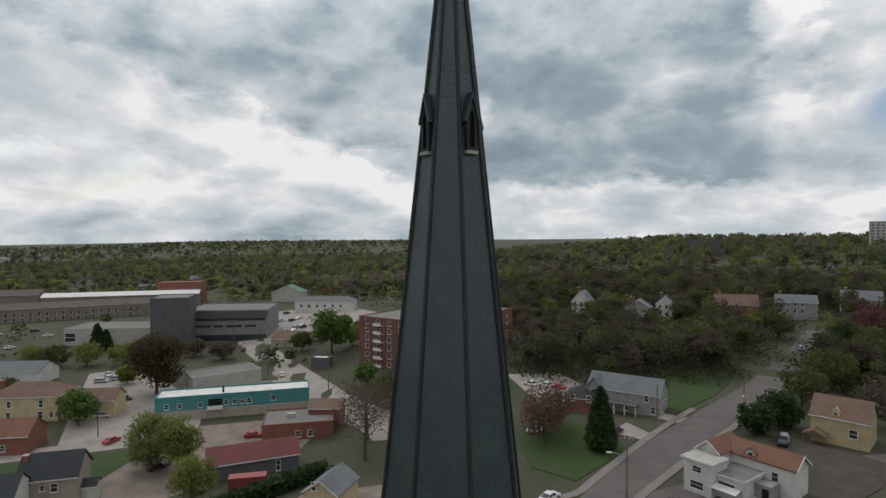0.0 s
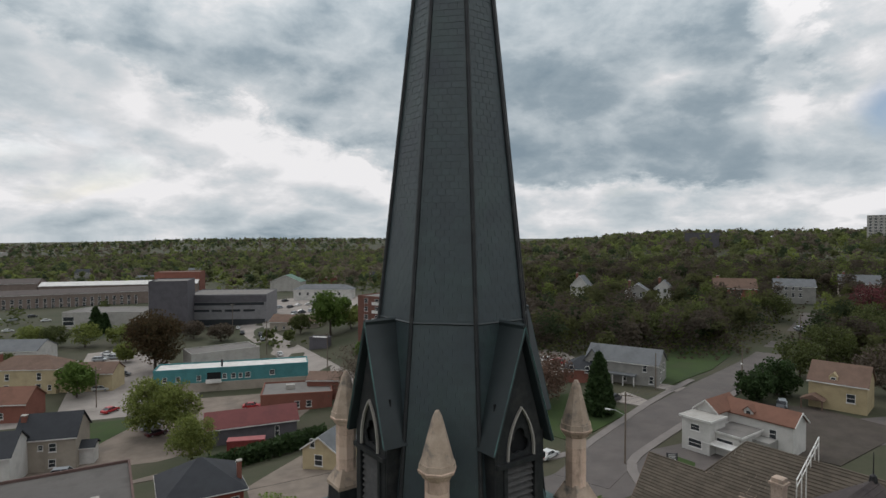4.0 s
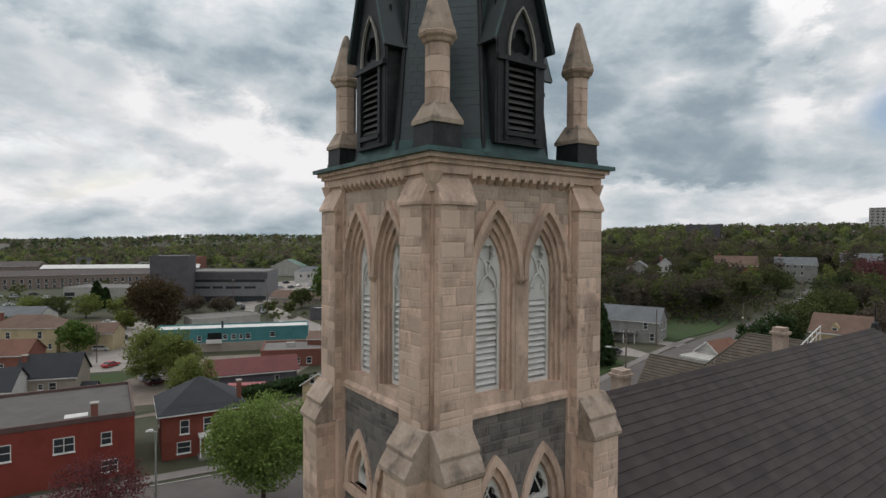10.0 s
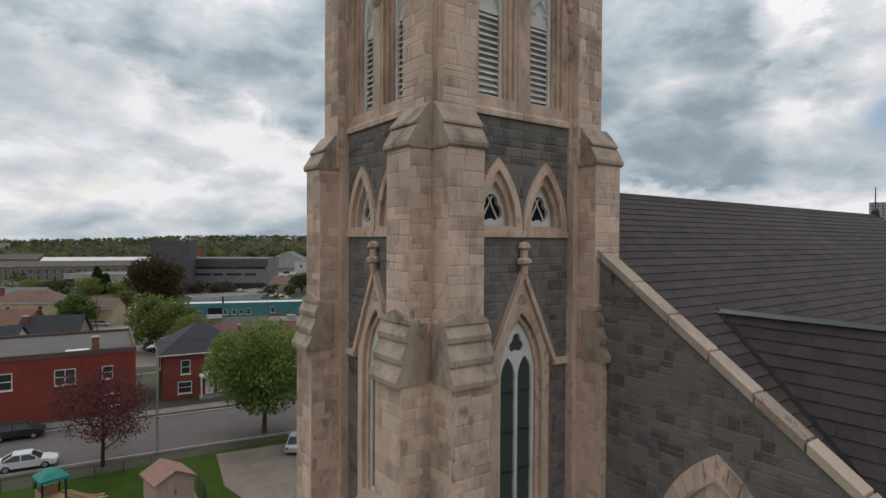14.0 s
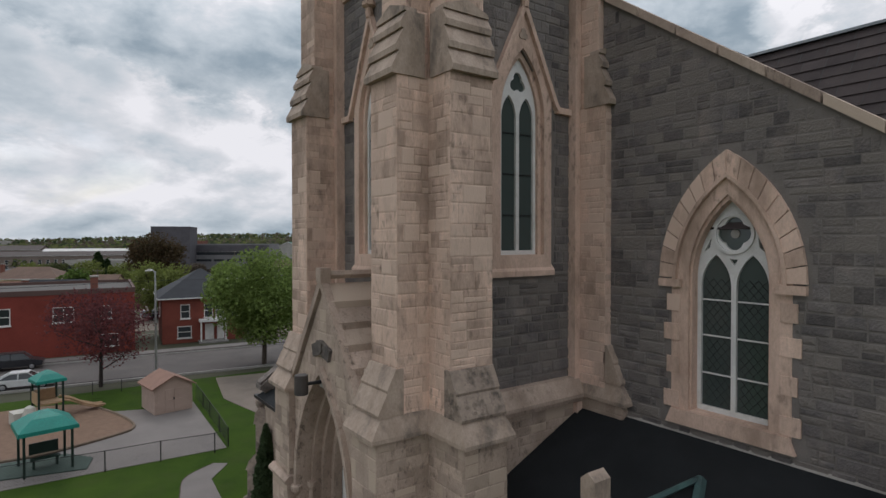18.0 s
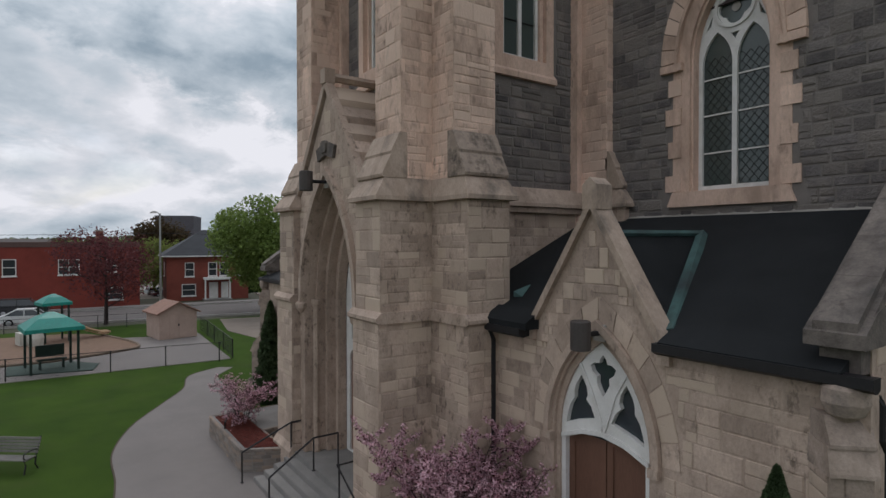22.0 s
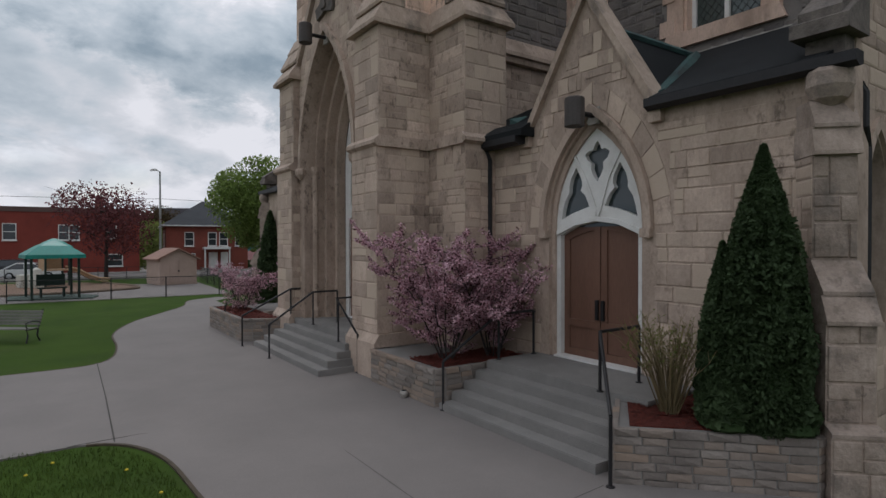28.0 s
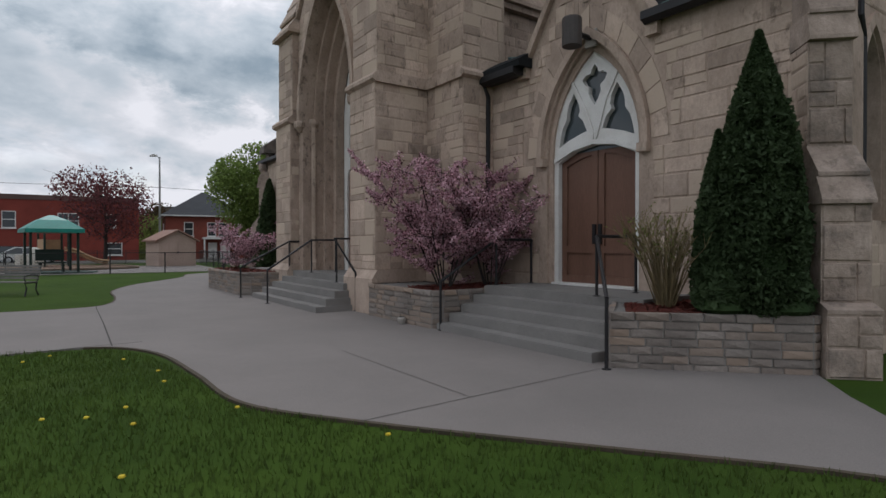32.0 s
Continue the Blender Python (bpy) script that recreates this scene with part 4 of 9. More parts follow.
part("finial", bm_join(lathe([(0.30, RIDGE - 0.1), (0.22, RIDGE + 0.35), (0.05, RIDGE + 0.5), (0.03, RIDGE + 2.0), (0.0, RIDGE + 2.05)], 8, 37.6, 0)), M_BLACK, nave)

# cross gable on the side of the nave, its ridge running out towards the eave
CR = 18.2
KX, KS = 5.75, 1.62
part("cross_roof", bm_join(prism([(KX - 3.1, CR - 3.1 * KS), (KX, CR), (KX + 3.1, CR - 3.1 * KS)], "y", -16.5, -5.6)), M_SLATE_F, nave)


def cross_slope(s):
    rng = random.Random(31 + s)
    vs, fs = [], []
    n = 16
    for r in range(n):
        xa, xb = KX + s * 3.1 * r / n, KX + s * 3.1 * (r + 1) / n
        y = -16.5
        while y < -5.5:
            yb = min(y + 0.5 + 0.25 * rng.random(), -5.5)
            up = 0.03 + 0.01 * rng.random()
            za, zb = CR - abs(xa - KX) * KS + 0.004, CR - abs(xb - KX) * KS
            i = len(vs)
            vs += [(xa, y + 0.006, za), (xa, yb - 0.006, za), (xb + s * up, yb - 0.006, zb), (xb + s * up, y + 0.006, zb), (xb, y + 0.006, zb - 0.01), (xb, yb - 0.006, zb - 0.01)]
            fs += [(i, i + 1, i + 2, i + 3), (i + 3, i + 2, i + 5, i + 4)]
            y = yb
    tagged(part("shingles", (vs, fs), M_SHINGLE, nave), kind="stuff")


cross_slope(-1)
cross_slope(1)
part("ridge_cap", bm_join(prism([(KX - 0.14, CR - 0.05), (KX, CR + 0.07), (KX + 0.14, CR - 0.05)], "y", -16.5, -5.7)), M_SLATE_F, nave)
for s in (-1, 1):
    pts = [(KX + s * 0.0, -5.73), (KX + s * 3.0, -5.73 - 3.0 * KS / SLOPE)]
    part("valley_flashing", bm_join(tube([(KX, -5.73, CR + 0.03), (KX + s * 2.9, -5.73 - 2.9 * KS / SLOPE, roof_z(-5.73 - 2.9 * KS / SLOPE) + 0.04)], 0.07, 5)), M_BLACK, nave)

# ---- church: main portal on the tower's front ----
PF = -4.62
gp = [(-2.26, 0.0), (2.26, 0.0), (2.26, 8.35), (0, 11.55), (-2.26, 8.35)]
part("portal_front", bm_join(plate(gp, [lancet(0, 0.78, 3.56, 5.55, 9.15)], PF, PF + 0.35)), M_LIME, tower, "carved limestone portal front", TF)
for i, (w, d0) in enumerate(((3.36, 0.35), (3.04, 0.62), (2.66, 0.90))):
    part("portal_order", bm_join(plate([(-2.2, 0.2), (2.2, 0.2), (2.2, 9.6), (-2.2, 9.6)], [lancet(0, 0.78, w, 5.55, 9.15 - 0.22 * (i + 1))], PF + d0, PF + d0 + 0.28)), M_LIME, tower, m=TF)
    for s in (-1, 1):
        if i:
            continue
        cx, cy = s * (w / 2 + 0.02), PF + d0 - 0.02
        part("jamb_shaft", bm_join(lathe([(0.14, 0.85), (0.14, 1.1), (0.09, 1.2), (0.09, 5.3), (0.15, 5.42), (0.15, 5.55)], 8, cx, cy)), M_LIME, tower, m=TF)
part("portal_hood", bm_join(plate(band(0, 5.45, 3.60, 5.55, 9.2, 0.17), (), PF - 0.14, PF + 0.02)), M_LIME, tower, m=TF)
for s in (-1, 1):
    part("hood_stop", bm_join(lathe([(0.04, 5.15), (0.18, 5.3), (0.2, 5.45), (0.1, 5.5)], 8, s * 1.9, PF - 0.06)), M_LIME, tower, m=TF)
    # stone slabs that roof the gable in steps
    for i in range(6):
        f0, f1 = i / 6, (i + 1) / 6
        a, b = (s * 2.36 * (1 - f0), 8.45 + 3.2 * f0), (s * 2.36 * (1 - f1), 8.45 + 3.2 * f1)
        part("roof_slab", bm_join(prism([(a[0] + s * 0.13, a[1] - 0.06), (b[0], b[1]), (b[0], b[1] + 0.06), (a[0] + s * 0.13, a[1] + 0.13)], "y", PF + 0.02, -3.1)), M_LIME_P, tower, m=TF)
    part("raking_coping", bm_join(plate([(s * 2.42, 8.3), (0, 11.62), (0, 11.95), (s * 2.42, 8.62)], (), PF - 0.1, PF + 0.12)), M_LIME, tower, m=TF)
part("apex_stone", bm_join(box(-0.16, 0.16, PF - 0.14, PF + 0.16, 11.75, 12.15)), M_LIME, tower, m=TF)
part("ridge_roll", bm_join(tube([(0, PF + 0.1, 11.95), (0, -3.1, 11.95)], 0.13, 6)), M_LIME, tower, m=TF)
part("carved_panel", bm_join(plate([(0, 10.15), (0.62, 9.95), (0.5, 9.62), (0, 9.75), (-0.5, 9.62), (-0.62, 9.95)], (), PF - 0.10, PF + 0.02), plate(foil(0, 9.98, 0.2, 4, 45, 24), (), PF - 0.15, PF - 0.05)), M_STAINED, tower, "dark carved stone ornament over the arch", TF)
pd = part("portal_door", bm_join(plate(lancet(0, 0.85, 2.62, 5.5, 8.3), [lancet(-0.58, 0.9, 1.02, 3.7, 4.0), lancet(0.58, 0.9, 1.02, 3.7, 4.0), lancet(-0.55, 4.35, 0.8, 5.2, 6.4), lancet(0.55, 4.35, 0.8, 5.2, 6.4), foil(0, 7.0, 0.42, 4, 0, 32)], PF + 1.18, PF + 1.28)), M_WHITE, tower, "white door frame with tracery light over double doors", TF)
for s in (-1, 1):
    part("door_leaf", bm_join(box(*sorted((s * 0.03, s * 1.1)), PF + 1.24, PF + 1.30, 0.87, 4.1)), M_DOOR, pd)
part("pane", bm_join(plate(lancet(0, 4.3, 2.5, 5.5, 8.2), (), PF + 1.25, PF + 1.262)), M_GLASS, pd)
# near-black slab, painted shade behind the doors
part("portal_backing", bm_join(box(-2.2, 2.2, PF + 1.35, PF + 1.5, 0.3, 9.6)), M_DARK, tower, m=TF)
part("copper_flashing", bm_join(plate([(2.0, 8.25), (2.45, 8.25), (2.45, 8.75), (2.2, 8.6)], (), PF + 0.05, PF + 0.5)), M_COPPER, tower, m=TF)


def porch_lamp(x, y, z, out):
    """A short brown drum floodlight on an arm."""
    l = thing("wall_lamp", "dull brown metal drum floodlight on a short wall arm", "lamp", pose(x, y, z), "wall lamps over the doors")
    part("drum", bm_join(lathe([(0.17, -0.27), (0.185, -0.26), (0.185, 0.25), (0.17, 0.27)], 14, -out, 0)), material("lamp_brown", (0.075, 0.062, 0.056), (0.055, 0.047, 0.043), 3, 0.6, 0.1), l, smooth=False)
    part("arm", bm_join(tube([(-out + 0.15, 0, 0.0), (0.05, 0, 0.0)], 0.05, 6)), M_BLACK, l)
    part("wall_plate", bm_join(box(-0.03, 0.03, -0.14, 0.14, -0.16, 0.16)), M_CEM, l)
    return l


porch_lamp(PF - 0.02, -0.0, 9.0, 0.62)

# ---- church: narthex either side of the tower ----
NX = -2.55


# stages of the corner buttress: width, standing out, foot, head
DIAGONAL = [(0.62, 0.62, 0.0, 0.80), (0.58, 0.42, 0.80, 2.18), (0.54, 0.0, 2.5, 4.36)]


def narthex(s):
    """The low front aisle; s = 1 on the near side, -1 mirrored behind the tower. Built in u = -s * y."""
    nx = thing("narthex", "low pale stone narthex with a black felt lean-to roof", "church")
    nx.matrix_basis = Matrix.Diagonal((1, s, 1, 1))
    door_c = 7.79
    wall = part("front_wall", bm_join(plate([(3.3, 0.0), (12.1, 0.0), (12.1, 5.56), (9.15, 5.56), (7.66, 8.0), (6.1, 5.5), (3.3, 5.5)], [lancet(door_c, 0.83, 2.3, 3.5, 5.62)], NX, NX + 0.5)), M_LIME, nx, m=TF)
    # arch: stepped reveals, hood and stops
    part("door_reveal", bm_join(plate(lancet(door_c, 0.83, 2.6, 3.5, 5.80), [lancet(door_c, 0.83, 2.10, 3.5, 5.42)], NX + 0.08, NX + 0.22)), M_LIME, nx, m=TF)
    part("hood_mould", bm_join(plate(band(door_c, 3.4, 2.44, 3.5, 5.68, 0.13), (), NX - 0.11, NX + 0.02)), M_LIME, nx, m=TF)
    for q in (-1, 1):
        part("hood_stop", bm_join(box(door_c + q * 1.24 - 0.1, door_c + q * 1.24 + 0.1, NX - 0.13, NX + 0.02, 3.28, 3.44)), M_LIME, nx, m=TF)
    out, inn = lancet(door_c, 3.4, 3.4, 3.5, 6.3, 7), lancet(door_c, 3.4, 2.74, 3.5, 5.88, 7)
    for i in range(1, len(out) - 2):
        a, b, e, f = out[i], out[i + 1], inn[i], inn[i + 1]
        g = 0.025
        mixp = lambda p, q_, t: (p[0] + (q_[0] - p[0]) * t, p[1] + (q_[1] - p[1]) * t)
        part("arch_stone", bm_join(plate([mixp(a, b, g), mixp(a, b, 1 - g), mixp(e, f, 1 - g), mixp(e, f, g)], (), NX - 0.016, NX + 0.05)), M_LIME_P, nx, m=TF)
    # white frame with cusped lights
    half_eye = [(0.0, 5.17), (0.07, 5.08), (0.10, 5.0), (0.20, 5.0), (0.30, 4.93), (0.25, 4.82), (0.14, 4.74), (0.15, 4.62), (0.08, 4.48), (0.0, 4.37)]
    eye = [(door_c + u, v) for u, v in half_eye] + [(door_c - u, v) for u, v in half_eye[-2:0:-1]]

    def cusped(q):
        # a pointed light over two broad lower lobes
        pts = [(0.53, 4.70), (0.40, 4.48), (0.37, 4.33), (0.41, 4.23), (0.29, 4.12), (0.19, 3.90), (0.42, 3.84), (0.66, 3.77), (0.92, 3.66), (0.88, 3.86), (0.82, 4.05), (0.71, 4.21), (0.71, 4.33), (0.67, 4.48)]
        return [(door_c + q * u, v) for u, v in (pts if q > 0 else pts[::-1])]

    doorway = part("door_frame", bm_join(plate(lancet(door_c, 0.83, 2.12, 3.5, 5.44), [cusped(-1), cusped(1), eye, [(door_c - 0.94, 0.85), (door_c + 0.94, 0.85), (door_c + 0.94, 3.34), (door_c + 0.5, 3.53), (door_c, 3.60), (door_c - 0.5, 3.53), (door_c - 0.94, 3.34)]], NX + 0.13, NX + 0.27)), M_WHITE, nx, "white painted door frame with cusped lights", TF)
    for q in (-1, 1):
        part("mullion", bm_join(plate([(door_c + q * 0.02, 3.62), (door_c + q * 0.10, 3.80), (door_c + q * 0.30, 4.42), (door_c + q * 0.62, 4.98), (door_c + q * 0.57, 5.02), (door_c + q * 0.24, 4.44), (door_c, 3.86)], (), NX + 0.10, NX + 0.15)), M_WHITE, doorway)
    part("pane", bm_join(plate(lancet(door_c, 3.5, 2.0, 3.55, 5.34), (), NX + 0.235, NX + 0.25)), M_GLASS2, doorway)
    part("lintel_mould", bm_join(plate([(door_c - 1.02, 3.34), (door_c - 0.5, 3.54), (door_c, 3.61), (door_c + 0.5, 3.54), (door_c + 1.02, 3.34), (door_c + 1.02, 3.43), (door_c + 0.5, 3.63), (door_c, 3.70), (door_c - 0.5, 3.63), (door_c - 1.02, 3.43)], (), NX + 0.08, NX + 0.2)), M_WHITE, doorway)
    for q in (-1, 1):
        lo, hi = sorted((q * 0.012, q * 0.94))
        top = lambda u: 3.60 - 0.26 * (abs(u) / 0.94) ** 2
        us = [lo + (hi - lo) * i / 6 for i in range(7)]
        pan_t = [(u, top(u) - 0.16) for u in [lo + 0.14 + (hi - lo - 0.28) * i / 4 for i in range(5)]]
        outer = [(door_c + lo, 0.87), (door_c + hi, 0.87)] + [(door_c + u, top(u)) for u in reversed(us)]
        h1 = [(door_c + lo + 0.14, 1.62), (door_c + hi - 0.14, 1.62)] + [(door_c + u, v) for u, v in reversed(pan_t)]
        h2 = [(door_c + lo + 0.14, 1.02), (door_c + hi - 0.14, 1.02), (door_c + hi - 0.14, 1.48), (door_c + lo + 0.14, 1.48)]
        leaf = part("door_leaf", bm_join(plate(outer, [h1, h2], NX + 0.24, NX + 0.30)), M_DOOR, doorway, "brown panelled door leaf")
        part("leaf_panel", bm_join(plate(outer, [], NX + 0.275, NX + 0.31)), M_DOOR, doorway)
        part("door_handle", bm_join(box(door_c + q * 0.07 - 0.035, door_c + q * 0.07 + 0.035, NX + 0.19, NX + 0.25, 1.66, 2.05)), M_BLACK, doorway, "black pull handle")
    part("threshold", bm_join(box(door_c - 1.0, door_c + 1.0, NX - 0.02, NX + 0.35, 0.825, 0.87)), M_WHITE, doorway)
    # gable copings over the door
    for q, foot in ((-1, 6.02), (1, 9.22)):
        part("gable_coping", bm_join(plate([(foot, 5.40), (7.66, 7.97), (7.66, 8.18), (foot + q * 0.06, 5.57)], (), NX - 0.12, NX + 0.34)), M_WEATHER, nx, m=TF)
        part("kneeler", bm_join(box(foot - 0.12, foot + 0.12, NX - 0.13, NX + 0.34, 5.26, 5.50)), M_LIME, nx, m=TF)
    part("apex_stone", bm_join(box(7.66 - 0.17, 7.66 + 0.17, NX - 0.13, NX + 0.32, 7.95, 8.42), prism([(7.49, 8.42), (7.83, 8.42), (7.66, 8.56)], "y", NX - 0.13, NX + 0.32)), M_WEATHER, nx, m=TF)
    # gablet roof behind
    vs = [(NX + 0.3, -6.15, 5.45), (NX + 0.3, -7.66, 7.45), (NX + 0.3, -9.15, 5.45), (1.2, -7.66, 7.45)]
    part("gablet_roof", bm_join((vs, [(0, 1, 3), (1, 2, 3), (0, 3, 2), (0, 2, 1)])), M_FELT, nx)
    part("gablet_ridge", bm_join(tube([(NX + 0.3, -7.66, 7.50), (1.15, -7.66, 7.52)], 0.07, 5)), M_COPPER, nx)
    part("valley_flashing", bm_join(tube([(NX + 0.2, -9.15, 5.72), (1.12, -7.7, 7.50)], [0.17, 0.12], 5)), M_COPPER, nx, "green copper valley flashing")
    # lean-to roof, eave board and gutter
    y0, y1 = -11.85, -3.3
    slope = lambda x: 5.66 + (x + 2.8) * (8.0 - 5.66) / (2.35 + 2.8)
    for xa, ya, yb in ((-2.80, y0, -9.2), (NX + 0.34, -9.2, -6.08), (-2.86, -6.08, y1)):
        part("lean_to_roof", bm_join(prism([(xa, slope(xa)), (2.36, slope(2.36)), (2.36, slope(2.36) - 0.2), (xa, slope(xa) - 0.16)], "y", ya, yb)), M_FELT, nx, "black felted lean-to roof")
    part("eave_upstand", bm_join(prism([(-2.94, 5.48), (-2.94, 5.62), (-2.50, 5.88), (-2.50, 5.48)], "y", -6.2, -3.35)), M_FELT, nx)
    for a, b, up in ((-12.22, -9.12, 0.14), (-6.05, -4.75, 0.0)):
        part("gutter", bm_join(prism([(-2.98 + up, 5.50 + up), (-2.98 + up, 5.36 + up), (-2.86 + up, 5.30 + up), (-2.60, 5.34 + up), (-2.60, 5.50 + up)], "y", a, b)), M_BLACK, nx)
    part("downpipe", bm_join(tube([(-2.85, -4.86, 5.38), (-2.72, -4.9, 5.1), (-2.72, -4.9, 0.1)], 0.065, 8)), M_BLACK, nx)
    part("copper_soaker", bm_join(([(-2.05, -4.86, slope(-2.05) + 0.02), (-1.5, -4.86, slope(-1.5) + 0.02), (-2.0, -5.1, slope(-2.0) + 0.02), (-2.05, -4.86, slope(-2.05) + 0.16), (-1.5, -4.86, slope(-1.5) + 0.05)], [(0, 1, 2), (0, 3, 4, 1), (3, 2, 4), (0, 2, 3), (1, 4, 2)])), M_COPPER, nx, "green copper soaker beside the tower")
    # flashing where the roof meets the gable wall
    part("wall_flashing", bm_join(prism([(2.30, 7.98), (2.36, 8.06), (2.36, 7.94)], "y", y0, y1)), M_CEM, nx)
    # end wall, its coping, and the corner buttress
    ew = [(-2.2, 0.0), (3.2, 0.0), (3.2, 10.3), (-2.2, 6.30)]
    hole = lancet(-1.45, 2.0, 0.8, 3.9, 4.75, 6)
    end = part("end_wall", bm_join(plate(ew, [hole], -12.0, -11.45)), M_LIME, nx)
    part("end_surround", bm_join(plate(band(-1.45, 2.0, 0.84, 3.9, 4.8, 0.14), (), -12.06, -11.96)), M_LIME, nx)
    part("end_pane", bm_join(box(-1.9, -1.0, -11.82, -11.80, 1.9, 4.9)), M_GLASS, nx)
    for i in range(7):
        xa, xb = -2.75 + i * 0.78, -2.75 + (i + 1) * 0.78 - 0.008
        za, zb = 6.02 + (xa + 2.75) * 0.73, 6.02 + (xb + 2.75) * 0.73
        part("coping_stone", bm_join(prism([(xa, za), (xb, zb), (xb, zb + 0.16), (xa, za + 0.16)], "y", -12.10, -11.42), prism([(xa, za + 0.16), (xb, zb + 0.16), (xb, zb + 0.28), (xa, za + 0.28)], "y", -12.02, -11.50)), M_STAINED, nx)
    part("kneeler", bm_join(box(-2.52, -2.1, -11.98, -11.5, 5.55, 5.97), prism([(-2.78, 5.97), (-2.1, 5.97), (-2.1, 6.5), (-2.40, 6.42), (-2.78, 6.16)], "y", -12.12, -11.40)), M_STAINED, nx)
    part("end_pier", bm_join(box(-2.56, -2.0, -11.98, -11.7, 0, 5.60)), M_LIME, nx)
    # corner buttress set across the angle
    B = pose(-2.72, -11.95, 0, 0, 0, -45)
    for (w, off, z0, z1) in DIAGONAL:
        part("buttress", bm_join(box(-w / 2, w / 2, -off, 0.9, z0, z1)), M_WORN, nx, m=B)
    for (w, z0, z1, p, q) in ((0.62, 0.80, 0.92, 0.64, 0.44), (0.62, 2.16, 2.52, 0.50, 0.34), (0.59, 2.52, 2.95, 0.36, 0.02), (0.58, 4.34, 4.72, 0.10, 0.02), (0.54, 4.70, 5.08, 0.06, -0.12)):
        part("weathering", bm_join(prism([(0.8, z0), (-p, z0), (-p, z0 + 0.05), (-q, z1), (0.8, z1)], "x", -w / 2, w / 2)), M_WORN, nx, m=B)
    part("carved_corbel", bm_join(lathe([(0.06, 4.98), (0.22, 5.10), (0.29, 5.26), (0.28, 5.44), (0.20, 5.56)], 10, 0, 0.16)), M_WORN, nx, m=B)
    part("downpipe", bm_join(tube([(-2.3, -12.0, 5.5), (-2.2, -12.1, 5.2), (-2.2, -12.1, 4.75), (-1.98, -12.06, 4.5), (-1.98, -12.06, 0.2)], 0.06, 7)), M_BLACK, nx)
    return nx


near_nx = narthex(1)
far_nx = narthex(-1)
porch_lamp(NX - 0.02, -7.84, 5.62, 0.55)

# ---- ground ----
M_LAWN = material("lawn", (0.046, 0.080, 0.012), (0.031, 0.058, 0.010), 0.5, 0.95, 0.6, 60, spec=0.05, stain=(0.050, 0.062, 0.020), stain_scale=0.35, stain_amt=0.5)
M_GROUND = material("town_ground", (0.062, 0.058, 0.036), (0.040, 0.047, 0.023), 0.05, 0.95, 0.3, 2.0, stain=(0.075, 0.060, 0.043), stain_scale=0.03, stain_amt=0.6)
M_CONC = material("concrete", (0.196, 0.173, 0.160), (0.165, 0.146, 0.135), 0.5, 0.9, 0.2, 60, stain=(0.155, 0.138, 0.127), stain_scale=0.6, stain_amt=0.35)
M_STEP = material("step_concrete", (0.225, 0.210, 0.196), (0.18, 0.168, 0.157), 1.2, 0.9, 0.25, 50, stain=(0.16, 0.15, 0.135), stain_scale=1.1, stain_amt=0.5)
M_ASPH = material("asphalt", (0.122, 0.105, 0.097), (0.092, 0.080, 0.075), 0.25, 0.92, 0.3, 50, stain=(0.095, 0.088, 0.083), stain_scale=0.2)
M_PARK = material("worn_paving", (0.300, 0.265, 0.238), (0.235, 0.206, 0.185), 0.2, 0.95, 0.3, 30, stain=(0.15, 0.13, 0.115), stain_scale=0.12)
M_EARTH = material("brown_yard", (0.070, 0.057, 0.047), (0.048, 0.039, 0.032), 0.3, 0.95, 0.4, 20, stain=(0.05, 0.045, 0.03), stain_scale=0.15)
M_GRAVEL = material("gravel", (0.215, 0.175, 0.143), (0.155, 0.125, 0.102), 0.3, 0.95, 0.4, 20, stain=(0.12, 0.105, 0.09), stain_scale=0.15)
M_MULCH = material("red_mulch", (0.17, 0.035, 0.022), (0.085, 0.02, 0.014), 14.0, 0.95, 1.0, 60, bump_dist=0.05)
M_CHIP = material("bark_chips", (0.20, 0.125, 0.085), (0.15, 0.095, 0.065), 3.0, 0.95, 0.6, 50)


def smooth(a, b, x):
    t = max(0.0, min(1.0, (x - a) / (b - a)))
    return t * t * (3 - 2 * t)


def ground_z(x, y):
    """Height of the land: level round the church, falling to the river flats, rising to wooded hills."""
    side = 1 - smooth(25, 95, x - 0.12 * y)
    z = -(0.3 * smooth(42, 64, y) + 4.7 * smooth(66, 112, y)) * side
    z += 3.2 * smooth(45, 130, x - 0.05 * y) * (1 - smooth(120, 260, y - 0.5 * x))
    # hill on the right, ridge far behind
    d = math.hypot(x, y)
    a = math.degrees(math.atan2(x, y))
    right = smooth(22, 62, a) * (1 - smooth(150, 185, abs(a)))
    z += right * (9 * smooth(190, 330, d) + 23 * smooth(300, 900, d))
    z += 22 * smooth(1100, 2000, d) * (1 - right) * (0.15 + 0.85 * smooth(-12, 20, a))
    z += 3.0 * noise.noise(Vector((x / 420, y / 420, 0.3))) * smooth(500, 900, d)
    return z


def build_ground():
    vs, fs = [], []
    radii = [0, 8, 16, 24, 32, 42, 52, 62, 74, 86, 98, 112, 126, 142, 160, 180, 205, 235, 270, 310, 360, 420, 500, 600, 720, 860, 1020, 1200, 1400, 1650, 1950, 2300, 2800, 3400, 4300]
    n = 120
    for r in radii:
        for k in range(n):
            a = 2 * math.pi * k / n
            x, y = r * math.sin(a), r * math.cos(a)
            vs.append((x, y, ground_z(x, y) - 0.05))
    for j in range(len(radii) - 1):
        for k in range(n):
            fs.append((j * n + k, (j + 1) * n + k, (j + 1) * n + (k + 1) % n, j * n + (k + 1) % n))
    g = part("ground", (vs, fs), M_GROUND)
    return tagged(g, "town land of grass, earth and wooded hills", "ground", kind="structure")


build_ground()


